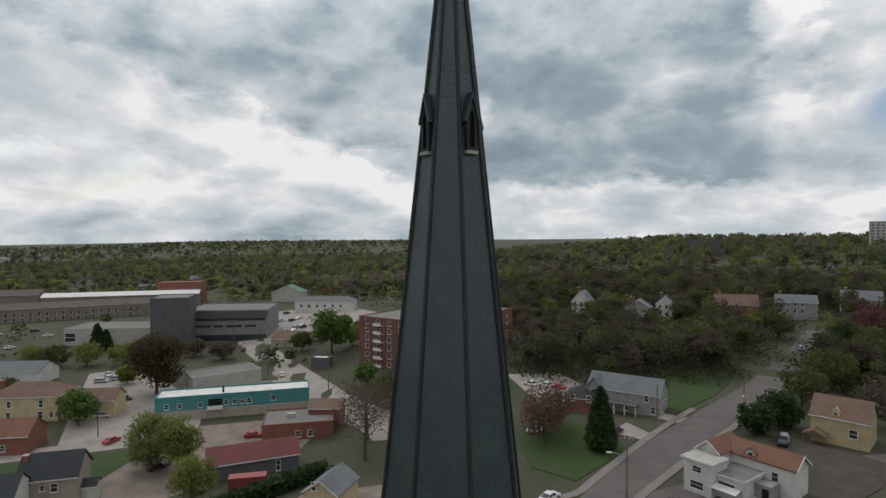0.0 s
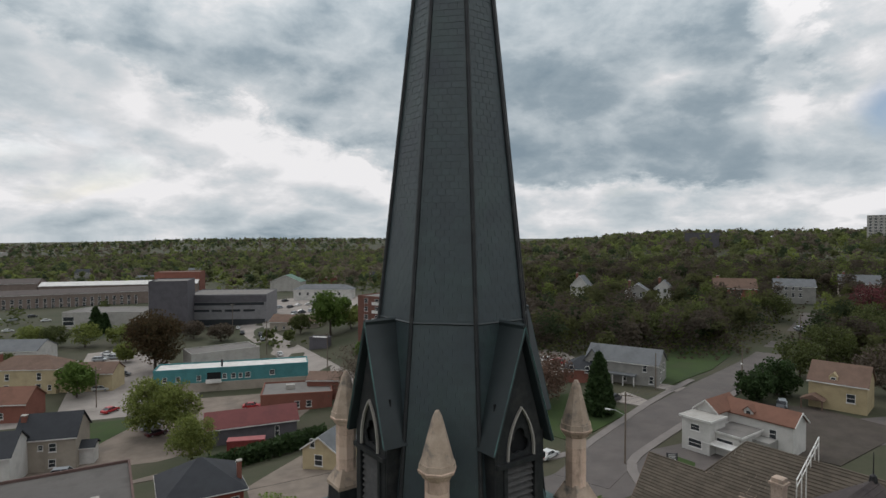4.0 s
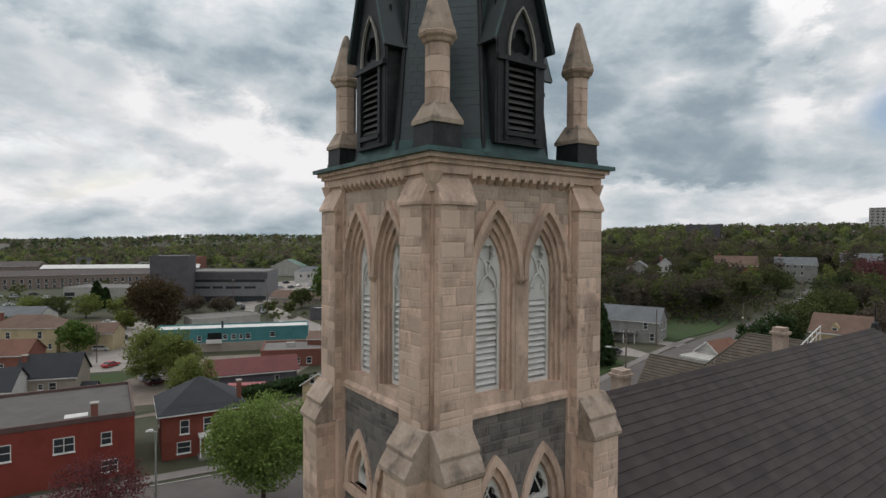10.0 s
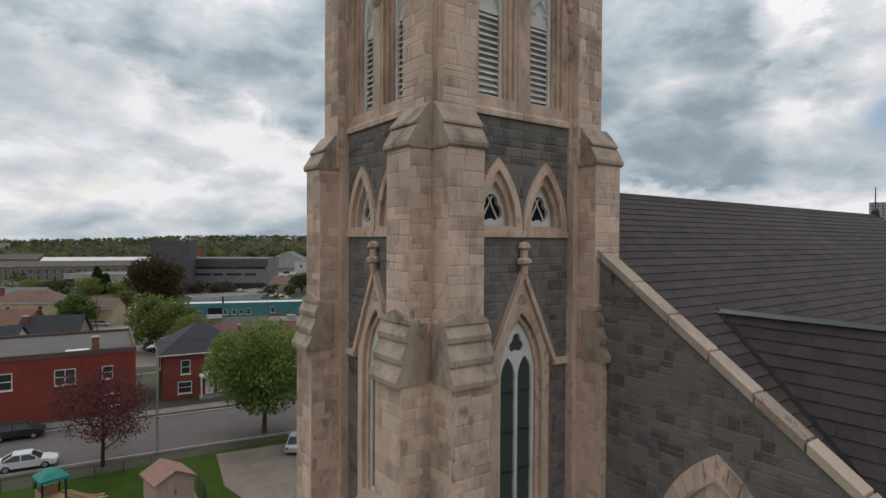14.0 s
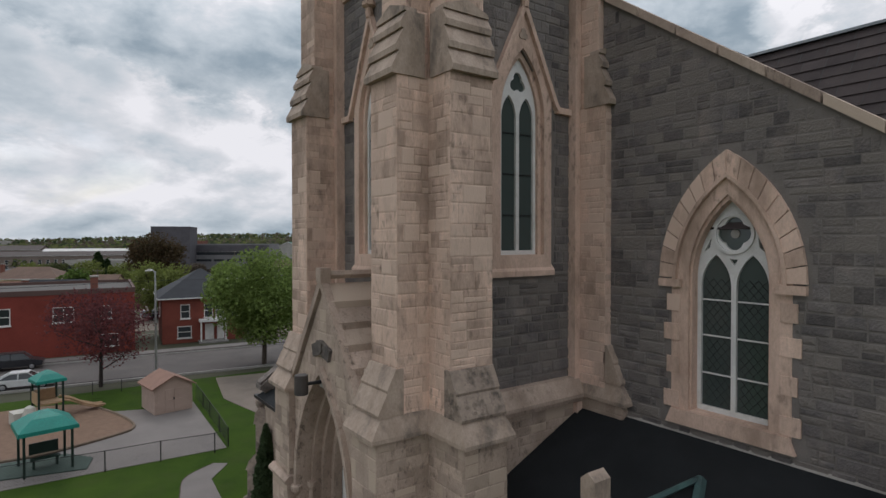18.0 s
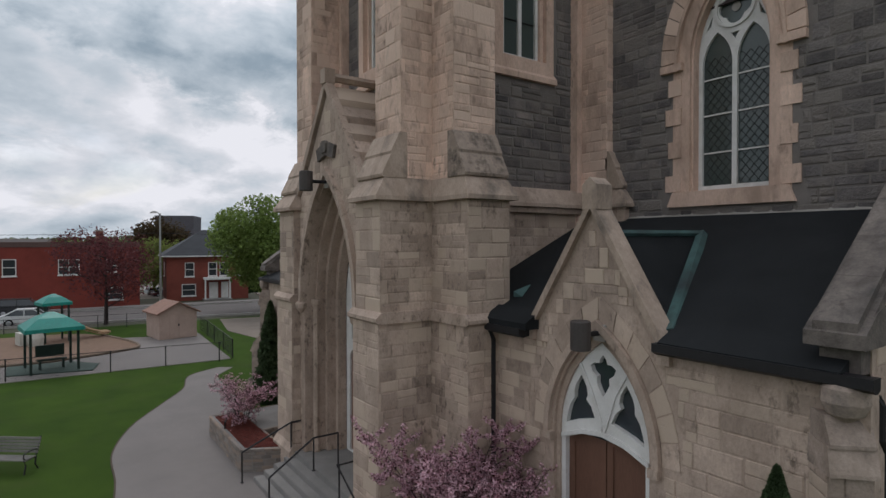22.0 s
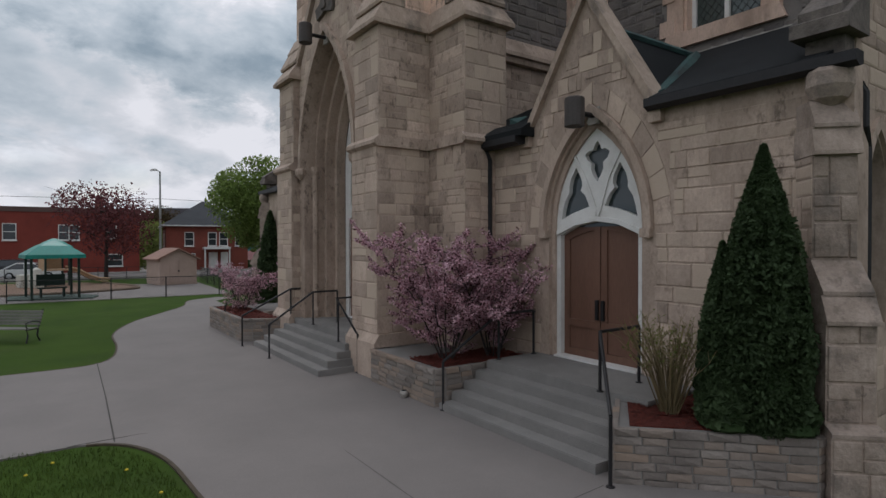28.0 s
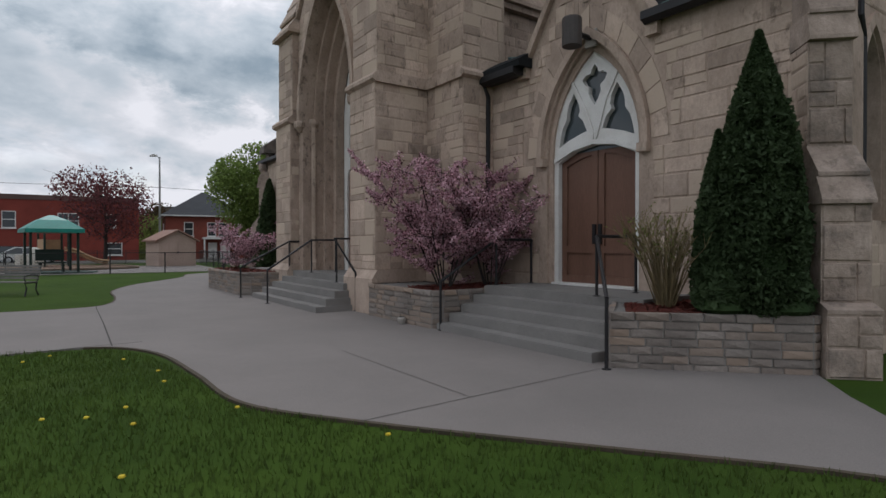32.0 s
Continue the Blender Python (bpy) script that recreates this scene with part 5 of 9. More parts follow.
def sheet(name, pts, mt, lift=0.02, label="", category="ground", step=9.0, side=0.25):
    """A flat area laid on the land, thick enough to have an edge."""
    bm = bmesh.new()
    tri = geometry.tessellate_polygon([[Vector((p[0], p[1], 0)) for p in pts]])
    b = [bm.verts.new((p[0], p[1], 0)) for p in pts]
    for t in tri:
        try:
            bm.faces.new([b[i] for i in t])
        except ValueError:
            pass
    for _ in range(7):
        long = [e for e in bm.edges if e.calc_length() > step]
        if not long:
            break
        bmesh.ops.subdivide_edges(bm, edges=long, cuts=1)
        bmesh.ops.triangulate(bm, faces=bm.faces)
    bmesh.ops.recalc_face_normals(bm, faces=bm.faces)
    if sum(f.normal.z for f in bm.faces) < 0:
        bmesh.ops.reverse_faces(bm, faces=bm.faces)
    for v in bm.verts:
        v.co.z = ground_z(v.co.x, v.co.y) + lift
    rim = [e for e in bm.edges if e.is_boundary]
    ret = bmesh.ops.extrude_edge_only(bm, edges=rim)
    for v in [g for g in ret["geom"] if isinstance(g, bmesh.types.BMVert)]:
        v.co.z -= side
    return tagged(part(name, bm, mt), label, category, kind="structure")


def smooth_line(pts, n=6):
    """A soft curve through points."""
    out = []
    for i in range(len(pts) - 1):
        p0, p1, p2, p3 = (Vector(pts[max(0, min(len(pts) - 1, i + d))]) for d in (-1, 0, 1, 2))
        for k in range(n):
            t = k / n
            out.append(tuple(0.5 * ((2 * p1) + (p2 - p0) * t + (2 * p0 - 5 * p1 + 4 * p2 - p3) * t * t + (3 * p1 - p0 - 3 * p2 + p3) * t ** 3)))
    return out + [tuple(pts[-1])]


# church lawn, then the curved concrete walk on it
sheet("lawn", [(-60, -60), (60, -60), (60, 41), (8, 41), (-60, 44)], M_LAWN, 0.0, "mown green churchyard lawn with dandelions")
edge_a = smooth_line([(-12.0, 2.0), (-10.4, 2.1), (-9.75, 2.9), (-9.45, 4.8), (-9.3, 7.6), (-8.4, 10.5), (-6.9, 13.2), (-5.6, 15.5), (-4.8, 18.2), (-3.0, 19.5)])
edge_b = smooth_line([(-5.5, -17.0), (-6.0, -15.0), (-6.45, -13.65), (-7.6, -12.1), (-8.8, -10.5), (-9.55, -9.2), (-9.65, -7.6), (-9.8, -5.9), (-10.25, -4.9), (-11.0, -4.55), (-12.2, -4.6), (-40, -5.0)])
sheet("path", [(-40, 1.5), (-20, 1.75)] + edge_a + [(-2.3, 19.0), (-3.6, 17.3), (-3.9, 12.0), (-4.2, 9.5), (-2.0, 9.0), (-2.0, -11.9), (-3.2, -11.95), (-4.2, -12.7), (-4.75, -13.2), (-5.0, -14.0), (-4.6, -17.0)] + edge_b, M_CONC, 0.03, "pale grey concrete walk curving past the church steps", "path", 6.0, 0.12)


# joints sawn in the walk
M_JOINT = material("joint", (0.075, 0.067, 0.060), (0.055, 0.05, 0.045), 5, 0.95, 0.0)
for a, b, half in (((-10.33, -4.72), (-10.22, -1.6), 0.013), ((-10.22, -1.6), (-10.12, 2.32), 0.011), ((-8.85, -10.46), (-5.3, -10.28), 0.006), ((-7.5, -7.2), (-7.52, -10.4), 0.005)):
    d = (Vector(b) - Vector(a)).normalized()
    q = Vector((-d.y, d.x)) * half
    tagged(part("path_joint", ([(a[0] - q.x, a[1] - q.y, 0.034), (b[0] - q.x, b[1] - q.y, 0.034), (b[0] + q.x, b[1] + q.y, 0.034), (a[0] + q.x, a[1] + q.y, 0.034)], [(0, 1, 2, 3)]), M_JOINT), "dark sawn joint in the concrete walk", "joint", kind="structure")

# ---- steps ----
def steps(name, x_top, x_foot, rises, y0, y1, z_top, label, wrap=0.0):
    st = thing(name, label, "steps", kind="structure")
    tread = (x_top - x_foot) / (rises - 1)
    h = z_top / rises
    for i in range(rises):
        xf = x_foot + i * tread
        w = wrap * (rises - 1 - i)
        bm = bm_join(box(xf, x_top + 1.6 if i == rises - 1 else x_top + 0.2, y0 - w, y1 + w, i * h - 0.05 if i == 0 else i * h - 0.02, (i + 1) * h))
        bmesh.ops.bevel(bm, geom=[e for e in bm.edges if all(abs(v.co.z - (i + 1) * h) < 1e-4 for v in e.verts)], offset=0.015, segments=2, affect="EDGES")
        part("step", bm, M_STEP, st)
    return st


steps("portal_steps", -4.86, -5.98, 5, -2.12, 2.12, 0.85, "worn grey concrete steps up to the main portal", 0.1)
steps("side_steps", -3.95, -5.12, 5, -10.0, -6.28, 0.83, "grey concrete steps up to the brown side door")

# ---- planters of split-faced blocks ----
BLOCK_T = dict(c1=(0.235, 0.20, 0.175), c2=(0.165, 0.138, 0.12), scale=2.0, rough=0.95, bump=0.6, fine=28, stain=(0.2, 0.18, 0.16), stain_scale=1.4, stain_amt=0.4)
M_BLOCK = material("planter_block", vary=0.2, hue=(0.26, 0.195, 0.15), **BLOCK_T)


def stone_mesh(name, seed, mt, bev=0.05, rough=0.15):
    """A unit block, front face at y = 0 in the u, v square, a little uneven, 1 deep."""
    rng = random.Random(seed)
    bm = bmesh.new()
    ring0 = [bm.verts.new((u, 0.5, v)) for u, v in ((0, 0), (1, 0), (1, 1), (0, 1))]
    ring1 = [bm.verts.new((u + rng.uniform(-0.006, 0.006), 0.02, v + rng.uniform(-0.012, 0.012))) for u, v in ((0.006, 0.012), (0.994, 0.012), (0.994, 0.988), (0.006, 0.988))]
    ring2 = [bm.verts.new((u, -0.30 + rng.uniform(-1, 1) * rough, v)) for u, v in ((bev, bev * 1.6), (1 - bev, bev * 1.6), (1 - bev, 1 - bev * 1.6), (bev, 1 - bev * 1.6))]
    mid = bm.verts.new((rng.uniform(0.35, 0.65), -0.42 + rng.uniform(-1, 1) * rough, rng.uniform(0.35, 0.65)))
    for a, b in ((ring0, ring1), (ring1, ring2)):
        for k in range(4):
            bm.faces.new((a[k], a[(k + 1) % 4], b[(k + 1) % 4], b[k]))
    for k in range(4):
        bm.faces.new((ring2[k], ring2[(k + 1) % 4], mid))
    bmesh.ops.recalc_face_normals(bm, faces=bm.faces)
    me = bpy.data.meshes.new(name)
    bm.to_mesh(me)
    bm.free()
    me.materials.append(mt)
    return me


BLOCKS = [stone_mesh("block", k, M_BLOCK, 0.03, 0.25) for k in range(5)]


def block_run(parent, a, b, z0, courses, h, cap=None, seed=0, lens=(0.24, 0.46)):
    """Courses of blocks along a line from a to b; their faces look to the right of the way."""
    rng = random.Random(seed)
    d = Vector((b[0] - a[0], b[1] - a[1], 0))
    L_, d = d.length, d.normalized()
    turn = math.degrees(math.atan2(d.y, d.x))
    for c in range(courses):
        u = 0.0
        while u < L_ - 0.02:
            w = min(rng.uniform(*lens), L_ - u)
            if L_ - u - w < 0.15:
                w = L_ - u
            top = c == courses - 1 and cap
            o = new("block", BLOCKS[rng.randrange(5)])
            o.parent = parent
            o.matrix_basis = pose(a[0] + d.x * u, a[1] + d.y * u, z0 + c * h, 0, 0, turn) @ Matrix.Diagonal((w - 0.010, 0.045 if not top else 0.10, h - 0.008, 1))
            u += w


def planter(label, rim, inner_z, courses, h, seed):
    p = thing("planter", label, "planter")
    n = len(rim)
    part("core", bm_join(prism([(x, y) for x, y in rim], "z", 0.0, courses * h - 0.03)), M_STEP, p)
    for i in range(n):
        a, b = rim[i], rim[(i + 1) % n]
        block_run(p, a, b, 0.0, courses, h, True, seed + i)
    return p


right_rim = [(-5.12, -10.30), (-3.42, -12.05), (-2.66, -12.05), (-2.66, -9.45), (-3.95, -9.45)]
planter("pale split-block planter with red mulch beside the side door", list(reversed(right_rim))[::-1], 0.7, 7, 0.110, 5)
left_rim = [(-5.12, -3.55), (-5.12, -6.12), (-4.9, -6.2), (-2.7, -6.2), (-2.7, -5.0), (-3.6, -4.95), (-3.6, -3.55)]
planter("pale split-block planter with red mulch between the two flights", left_rim, 0.75, 7, 0.110, 25)
far_rim = [(-6.1, 7.6), (-6.1, 3.4), (-4.9, 2.75), (-4.95, 4.9), (-2.7, 5.1), (-2.7, 7.6)]
planter("pale split-block planter beyond the portal steps", far_rim, 0.75, 7, 0.110, 45)


def mulch(pts, z, seed):
    rng = random.Random(seed)
    vs, fs = prism(pts, "z", z - 0.05, z + 0.02)
    xs, ys = [p[0] for p in pts], [p[1] for p in pts]
    chips_v, chips_f = list(vs), list(fs)
    for _ in range(900):
        x, y = rng.uniform(min(xs), max(xs)), rng.uniform(min(ys), max(ys))
        inside = False
        for i in range(len(pts)):
            (x1, y1), (x2, y2) = pts[i], pts[i - 1]
            if (y1 > y) != (y2 > y) and x < (x2 - x1) * (y - y1) / (y2 - y1) + x1:
                inside = not inside
        if not inside:
            continue
        m = pose(x, y, z + 0.02 + rng.random() * 0.02, rng.uniform(-25, 25), rng.uniform(-25, 25), rng.uniform(0, 360))
        l, w = rng.uniform(0.03, 0.07), rng.uniform(0.01, 0.02)
        i = len(chips_v)
        chips_v += [tuple(m @ Vector(q)) for q in ((-l, -w, 0), (l, -w, 0), (l, w, 0.006), (-l, w, 0.006))]
        chips_f.append((i, i + 1, i + 2, i + 3))
    tagged(part("mulch", (chips_v, chips_f), M_MULCH), "red shredded bark mulch in the planter", "mulch", kind="stuff")


mulch([(-4.85, -10.35), (-3.4, -11.85), (-2.6, -11.9), (-2.6, -9.6), (-3.9, -9.6)], 0.74, 3)
mulch([(-4.95, -4.95), (-4.95, -6.0), (-2.75, -6.08), (-2.75, -5.0)], 0.74, 4)
mulch([(-5.95, 7.4), (-5.95, 3.5), (-5.0, 3.0), (-5.0, 7.4)], 0.74, 6)

# ---- hand rails ----
def rail(label, path, posts, r=0.028):
    h = thing("hand_rail", label, "hand rail", group="black hand rails of the steps")
    part("rail", bm_join(tube(path, r, 8)), M_BLACK, h)
    for (x, y, z0, z1) in posts:
        part("post", bm_join(tube([(x, y, z0), (x, y, z1)], r * 0.9, 8)), M_BLACK, h)
        part("foot_plate", bm_join(lathe([(0.06, z0), (0.06, z0 + 0.012), (0.03, z0 + 0.02)], 8, x, y)), M_BLACK, h)
    return h


rail("black tubular hand rail beside the side steps", [(-5.10, -6.38, 0.95), (-3.72, -6.38, 1.75), (-2.75, -6.38, 1.75), (-2.72, -6.38, 1.72)], [(-5.10, -6.38, 0.03, 0.95), (-3.72, -6.38, 0.83, 1.75), (-2.75, -6.38, 0.83, 1.75)])
rail("black tubular hand rail beside the side steps", [(-5.26, -10.36, 0.95), (-4.05, -9.2, 1.78), (-3.05, -9.2, 1.78)], [(-5.26, -10.36, 0.03, 0.95), (-4.05, -9.2, 0.83, 1.78), (-3.05, -9.2, 0.83, 1.78)])
rail("black tubular hand rail in the middle of the portal steps", [(-6.22, 0.3, 0.95), (-4.95, 0.3, 1.78), (-4.2, 0.3, 1.78)], [(-6.22, 0.3, 0.03, 0.95), (-4.95, 0.3, 0.85, 1.78), (-4.2, 0.3, 0.85, 1.78)])
rail("black tubular hand rail beside the portal steps", [(-5.02, -2.62, 0.98), (-5.25, -1.95, 1.80), (-4.3, -1.9, 1.80)], [(-5.02, -2.66, 0.03, 0.98), (-5.2, -1.95, 0.7, 1.8), (-4.5, -1.9, 0.85, 1.8)])
rail("black tubular hand rail at the far side of the portal steps", [(-6.3, 2.6, 0.95), (-4.95, 2.1, 1.75), (-4.4, 2.1, 1.75)], [(-6.3, 2.6, 0.03, 0.95), (-4.95, 2.1, 0.85, 1.75)])
rail("black tubular hand rail on the far walk", [(-6.0, 5.8, 0.95), (-4.9, 8.2, 1.2)], [(-6.0, 5.8, 0.03, 0.95), (-4.9, 8.2, 0.03, 1.2)])

# ---- street and town ----
def strip(name, pts, w, mt, label, category, lift=0.02):
    """A road or path of even width along points."""
    left, right = [], []
    for i, p in enumerate(pts):
        d = (Vector(pts[min(i + 1, len(pts) - 1)]) - Vector(pts[max(i - 1, 0)])).normalized()
        n = Vector((-d.y, d.x)) * w / 2
        left.append((p[0] + n.x, p[1] + n.y))
        right.append((p[0] - n.x, p[1] - n.y))
    return sheet(name, left + right[::-1], mt, lift, label, category)


M_SOIL = material("edge_soil", (0.085, 0.062, 0.044), (0.055, 0.046, 0.028), 3.0, 0.95, 0.6, 60)
for line in (edge_a, edge_b[:-14]):
    strip("soil_edge", line, 0.055, M_SOIL, "dark worn soil between walk and lawn", "soil", 0.032 if line is edge_a else 0.033)
sheet("drive", [(98, 60.6), (102, 61.4), (104, 70), (96, 69)], M_PARK, 0.12, "pale concrete drive of the grey house", "drive")
sheet("drive", [(112.5, 61.5), (117.5, 62.3), (116, 68), (112, 67)], M_PARK, 0.12, "pale concrete apron beside the lawn", "drive")
strip("road", [(-90, 59.5), (-40, 55.5), (-14, 52.2), (12, 48.6), (45, 45.5), (66, 44.0), (100, 33.0), (130, 18)], 12.5, M_ASPH, "worn grey asphalt street before the church", "road", 0.0)
strip("road", smooth_line([(60, 46), (88, 53.5), (112, 57), (137, 60.5), (165, 65.5), (192, 72), (216, 76), (250, 84)], 3), 9.5, M_ASPH, "asphalt side street climbing towards the wooded hill", "road", 0.05)
strip("road", smooth_line([(52, 60), (60, 90), (64, 120), (63, 145), (66, 190), (70, 240), (76, 300), (90, 360)], 3), 12.5, M_PARK, "asphalt street running out past the works", "road", 0.03)
strip("road", smooth_line([(-90, 168), (-40, 160), (-10, 153), (12, 147.5), (24, 143)], 3), 8.0, M_PARK, "asphalt back street behind the houses", "road", 0.03)
M_KERB = material("kerb_stone", (0.34, 0.32, 0.295), (0.27, 0.255, 0.235), 1.0, 0.9, 0.2, 30)
for pts, lab in (([(-90, 53.1), (-40, 49.1), (-14, 45.85), (12, 42.3), (44, 39.4)], "pale concrete kerb at the churchyard"), ([(-90, 65.9), (-40, 61.9), (-14, 58.6), (12, 55.0), (44, 52.2)], "pale concrete kerb before the brick buildings")):
    strip("kerb", pts, 0.22, M_KERB, lab, "kerb", 0.13)
strip("pavement", [(-90, 68.2), (-40, 63.9), (-14, 60.6), (12, 57.4), (44, 54.6)], 2.2, M_CONC, "concrete pavement before the brick buildings", "pavement", 0.12)
for pts in ([(58, 57.5), (68, 54.6), (76, 56.2), (100, 61.2), (125, 65.2)], [(66, 38.6), (72, 45.0), (84, 47.6), (112, 51.2), (137, 54.6)]):
    strip("pavement", smooth_line(pts, 3), 1.7, M_CONC, "pale concrete pavement along the side street", "pavement", 0.14)
M_GRASS = material("rough_grass", (0.036, 0.060, 0.014), (0.026, 0.044, 0.012), 0.2, 0.95, 0.4, 12, stain=(0.055, 0.055, 0.025), stain_scale=0.1, stain_amt=0.5)
sheet("gravel_yard", [(-22, 96), (-3, 99), (8, 97), (17, 108), (15, 136), (2, 138), (-3, 122), (-22, 122)], M_GRAVEL, 0.05, "bare brown gravel yard", "yard")
sheet("grass_bank", [(-3.5, 124), (7, 136), (8, 142), (-12, 146), (-20, 150), (-20, 128)], M_GRASS, 0.08, "rough green grass bank", "grass")
sheet("car_park", [(-8, 156), (24, 150), (30, 170), (26, 208), (18, 240), (4, 240), (-2, 200)], M_PARK, 0.06, "pale worn car park", "car park")
sheet("car_park", [(24, 166), (58, 158), (60, 186), (30, 200)], M_PARK, 0.06, "pale worn yard behind the teal building", "car park")
sheet("gravel_yard", [(16, 118), (34, 112), (50, 128), (52, 142), (22, 152)], M_GRAVEL, 0.05, "flat gravel parking beside the brick building", "yard")
sheet("car_park", [(76, 252), (150, 240), (160, 330), (100, 350)], M_PARK, 0.1, "large asphalt car park of the works", "car park")
sheet("car_park", [(98, 92), (116, 88), (126, 112), (112, 122)], M_PARK, 0.1, "small asphalt car park below the wood", "car park")
sheet("lawn", [(72, 57.8), (92, 60.5), (96, 78), (80, 82), (70, 68)], M_GRASS, 0.1, "green corner lawn with shrubs", "lawn")
sheet("lawn", [(115, 65.5), (140, 68), (168, 76), (170, 92), (120, 88)], M_GRASS, 0.1, "green lawn beside the grey house", "lawn")
sheet("lawn", [(70, 38), (80, 42.5), (80, 38), (72, 34)], M_GRASS, 0.1, "small green lawn at the street corner", "lawn")
sheet("gravel_yard", [(94, 40), (118, 46), (124, 36), (122, 20), (96, 22)], M_EARTH, 0.1, "gravel yard behind the white house", "yard")
sheet("gravel_yard", [(13, 62), (34, 60), (48, 80), (30, 90), (16, 78)], M_GRAVEL, 0.05, "gravel lot beside the red brick house", "yard")
sheet("yard", [(2.2, 40.6), (9.5, 39.5), (11, 33), (7, 25), (2.4, 25.5), (1.0, 33)], M_GRAVEL, 0.03, "small gravel parking bay beside the churchyard", "yard")

WALLS = {}


def wall_mat(key, c, rough=0.9, bump=0.3, fine=12):
    if key not in WALLS:
        WALLS[key] = material(key, c, tuple(v * 0.84 for v in c), 0.5, rough, bump, fine, stain=tuple(v * 0.62 for v in c), stain_scale=0.25, stain_amt=0.5)
    return WALLS[key]


RED = wall_mat("red_painted_brick", (0.215, 0.045, 0.032))
RED2 = wall_mat("red_brick", (0.20, 0.055, 0.038))
RED3 = wall_mat("old_red_brick", (0.21, 0.085, 0.062))
CREAM = wall_mat("cream_stone", (0.47, 0.38, 0.235))
STONEW = wall_mat("rubble_stone", (0.33, 0.285, 0.235))
WHITEW = wall_mat("white_siding", (0.55, 0.53, 0.50))
TEAL = wall_mat("teal_siding", (0.065, 0.205, 0.215))
GREYM = wall_mat("grey_metal", (0.20, 0.195, 0.20))
PURPLE = wall_mat("dark_grey_metal", (0.105, 0.098, 0.108))
PALE = wall_mat("pale_concrete", (0.38, 0.36, 0.33))
MILL = wall_mat("mill_stone", (0.205, 0.160, 0.138))
R_MILL = wall_mat("old_mill_roof", (0.085, 0.068, 0.062), 0.85)
YELLOW = wall_mat("yellow_stucco", (0.40, 0.32, 0.19))
GREYW = wall_mat("grey_siding", (0.27, 0.26, 0.24))
R_BLACK = wall_mat("dark_shingles", (0.035, 0.037, 0.042), 0.85)
R_GREY = wall_mat("grey_shingles", (0.14, 0.145, 0.15), 0.85)
R_BROWN = wall_mat("brown_shingles", (0.15, 0.095, 0.07), 0.85)
R_ORANGE = wall_mat("rust_shingles", (0.175, 0.085, 0.058), 0.85)
R_RED = wall_mat("red_metal_roof", (0.135, 0.030, 0.028), 0.6)
R_TAR = wall_mat("tar_roof", (0.175, 0.162, 0.15), 0.9)
R_WHITE = wall_mat("white_roof", (0.62, 0.60, 0.57), 0.8)
R_OLIVE = material("olive_shingles", (0.118, 0.096, 0.074), (0.088, 0.072, 0.056), 0.6, 0.9, 0.4, 30, vary=0.14, island=True)
M_TRIM = wall_mat("white_trim", (0.66, 0.64, 0.61), 0.6)
M_WIN = glass("house_glass", (0.03, 0.034, 0.038), 0.08)


class Lot:
    """A building's own axes: u along its front from a to b, w back from the front."""

    def __init__(self, a, b):
        d = Vector((b[0] - a[0], b[1] - a[1], 0))
        self.L = d.length
        d.normalize()
        self.base = min(ground_z(*a), ground_z(*b)) - 0.1
        self.m = Matrix.Translation((a[0], a[1], 0)) @ Matrix.Rotation(math.atan2(d.y, d.x), 4, "Z")


def window(parent, u, v, w, h, m, trim=M_TRIM, bars=True, sill=True):
    """A framed window standing out a little from the face y = 0 of the matrix m."""
    f = part("window", bm_join(plate([(u - w / 2 - 0.09, v - 0.09), (u + w / 2 + 0.09, v - 0.09), (u + w / 2 + 0.09, v + h + 0.09), (u - w / 2 - 0.09, v + h + 0.09)], [[(u - w / 2, v), (u + w / 2, v), (u + w / 2, v + h), (u - w / 2, v + h)]], -0.06, 0.02)), trim, parent, m=m)
    part("pane", bm_join(box(u - w / 2, u + w / 2, -0.02, 0.0, v, v + h)), M_WIN, f)
    if bars:
        part("glazing_bar", bm_join(box(u - w / 2, u + w / 2, -0.045, -0.02, v + h * 0.48, v + h * 0.53)), trim, f)
    if sill:
        part("sill", bm_join(box(u - w / 2 - 0.16, u + w / 2 + 0.16, -0.16, 0.02, v - 0.2, v - 0.08)), trim, f)
    return f


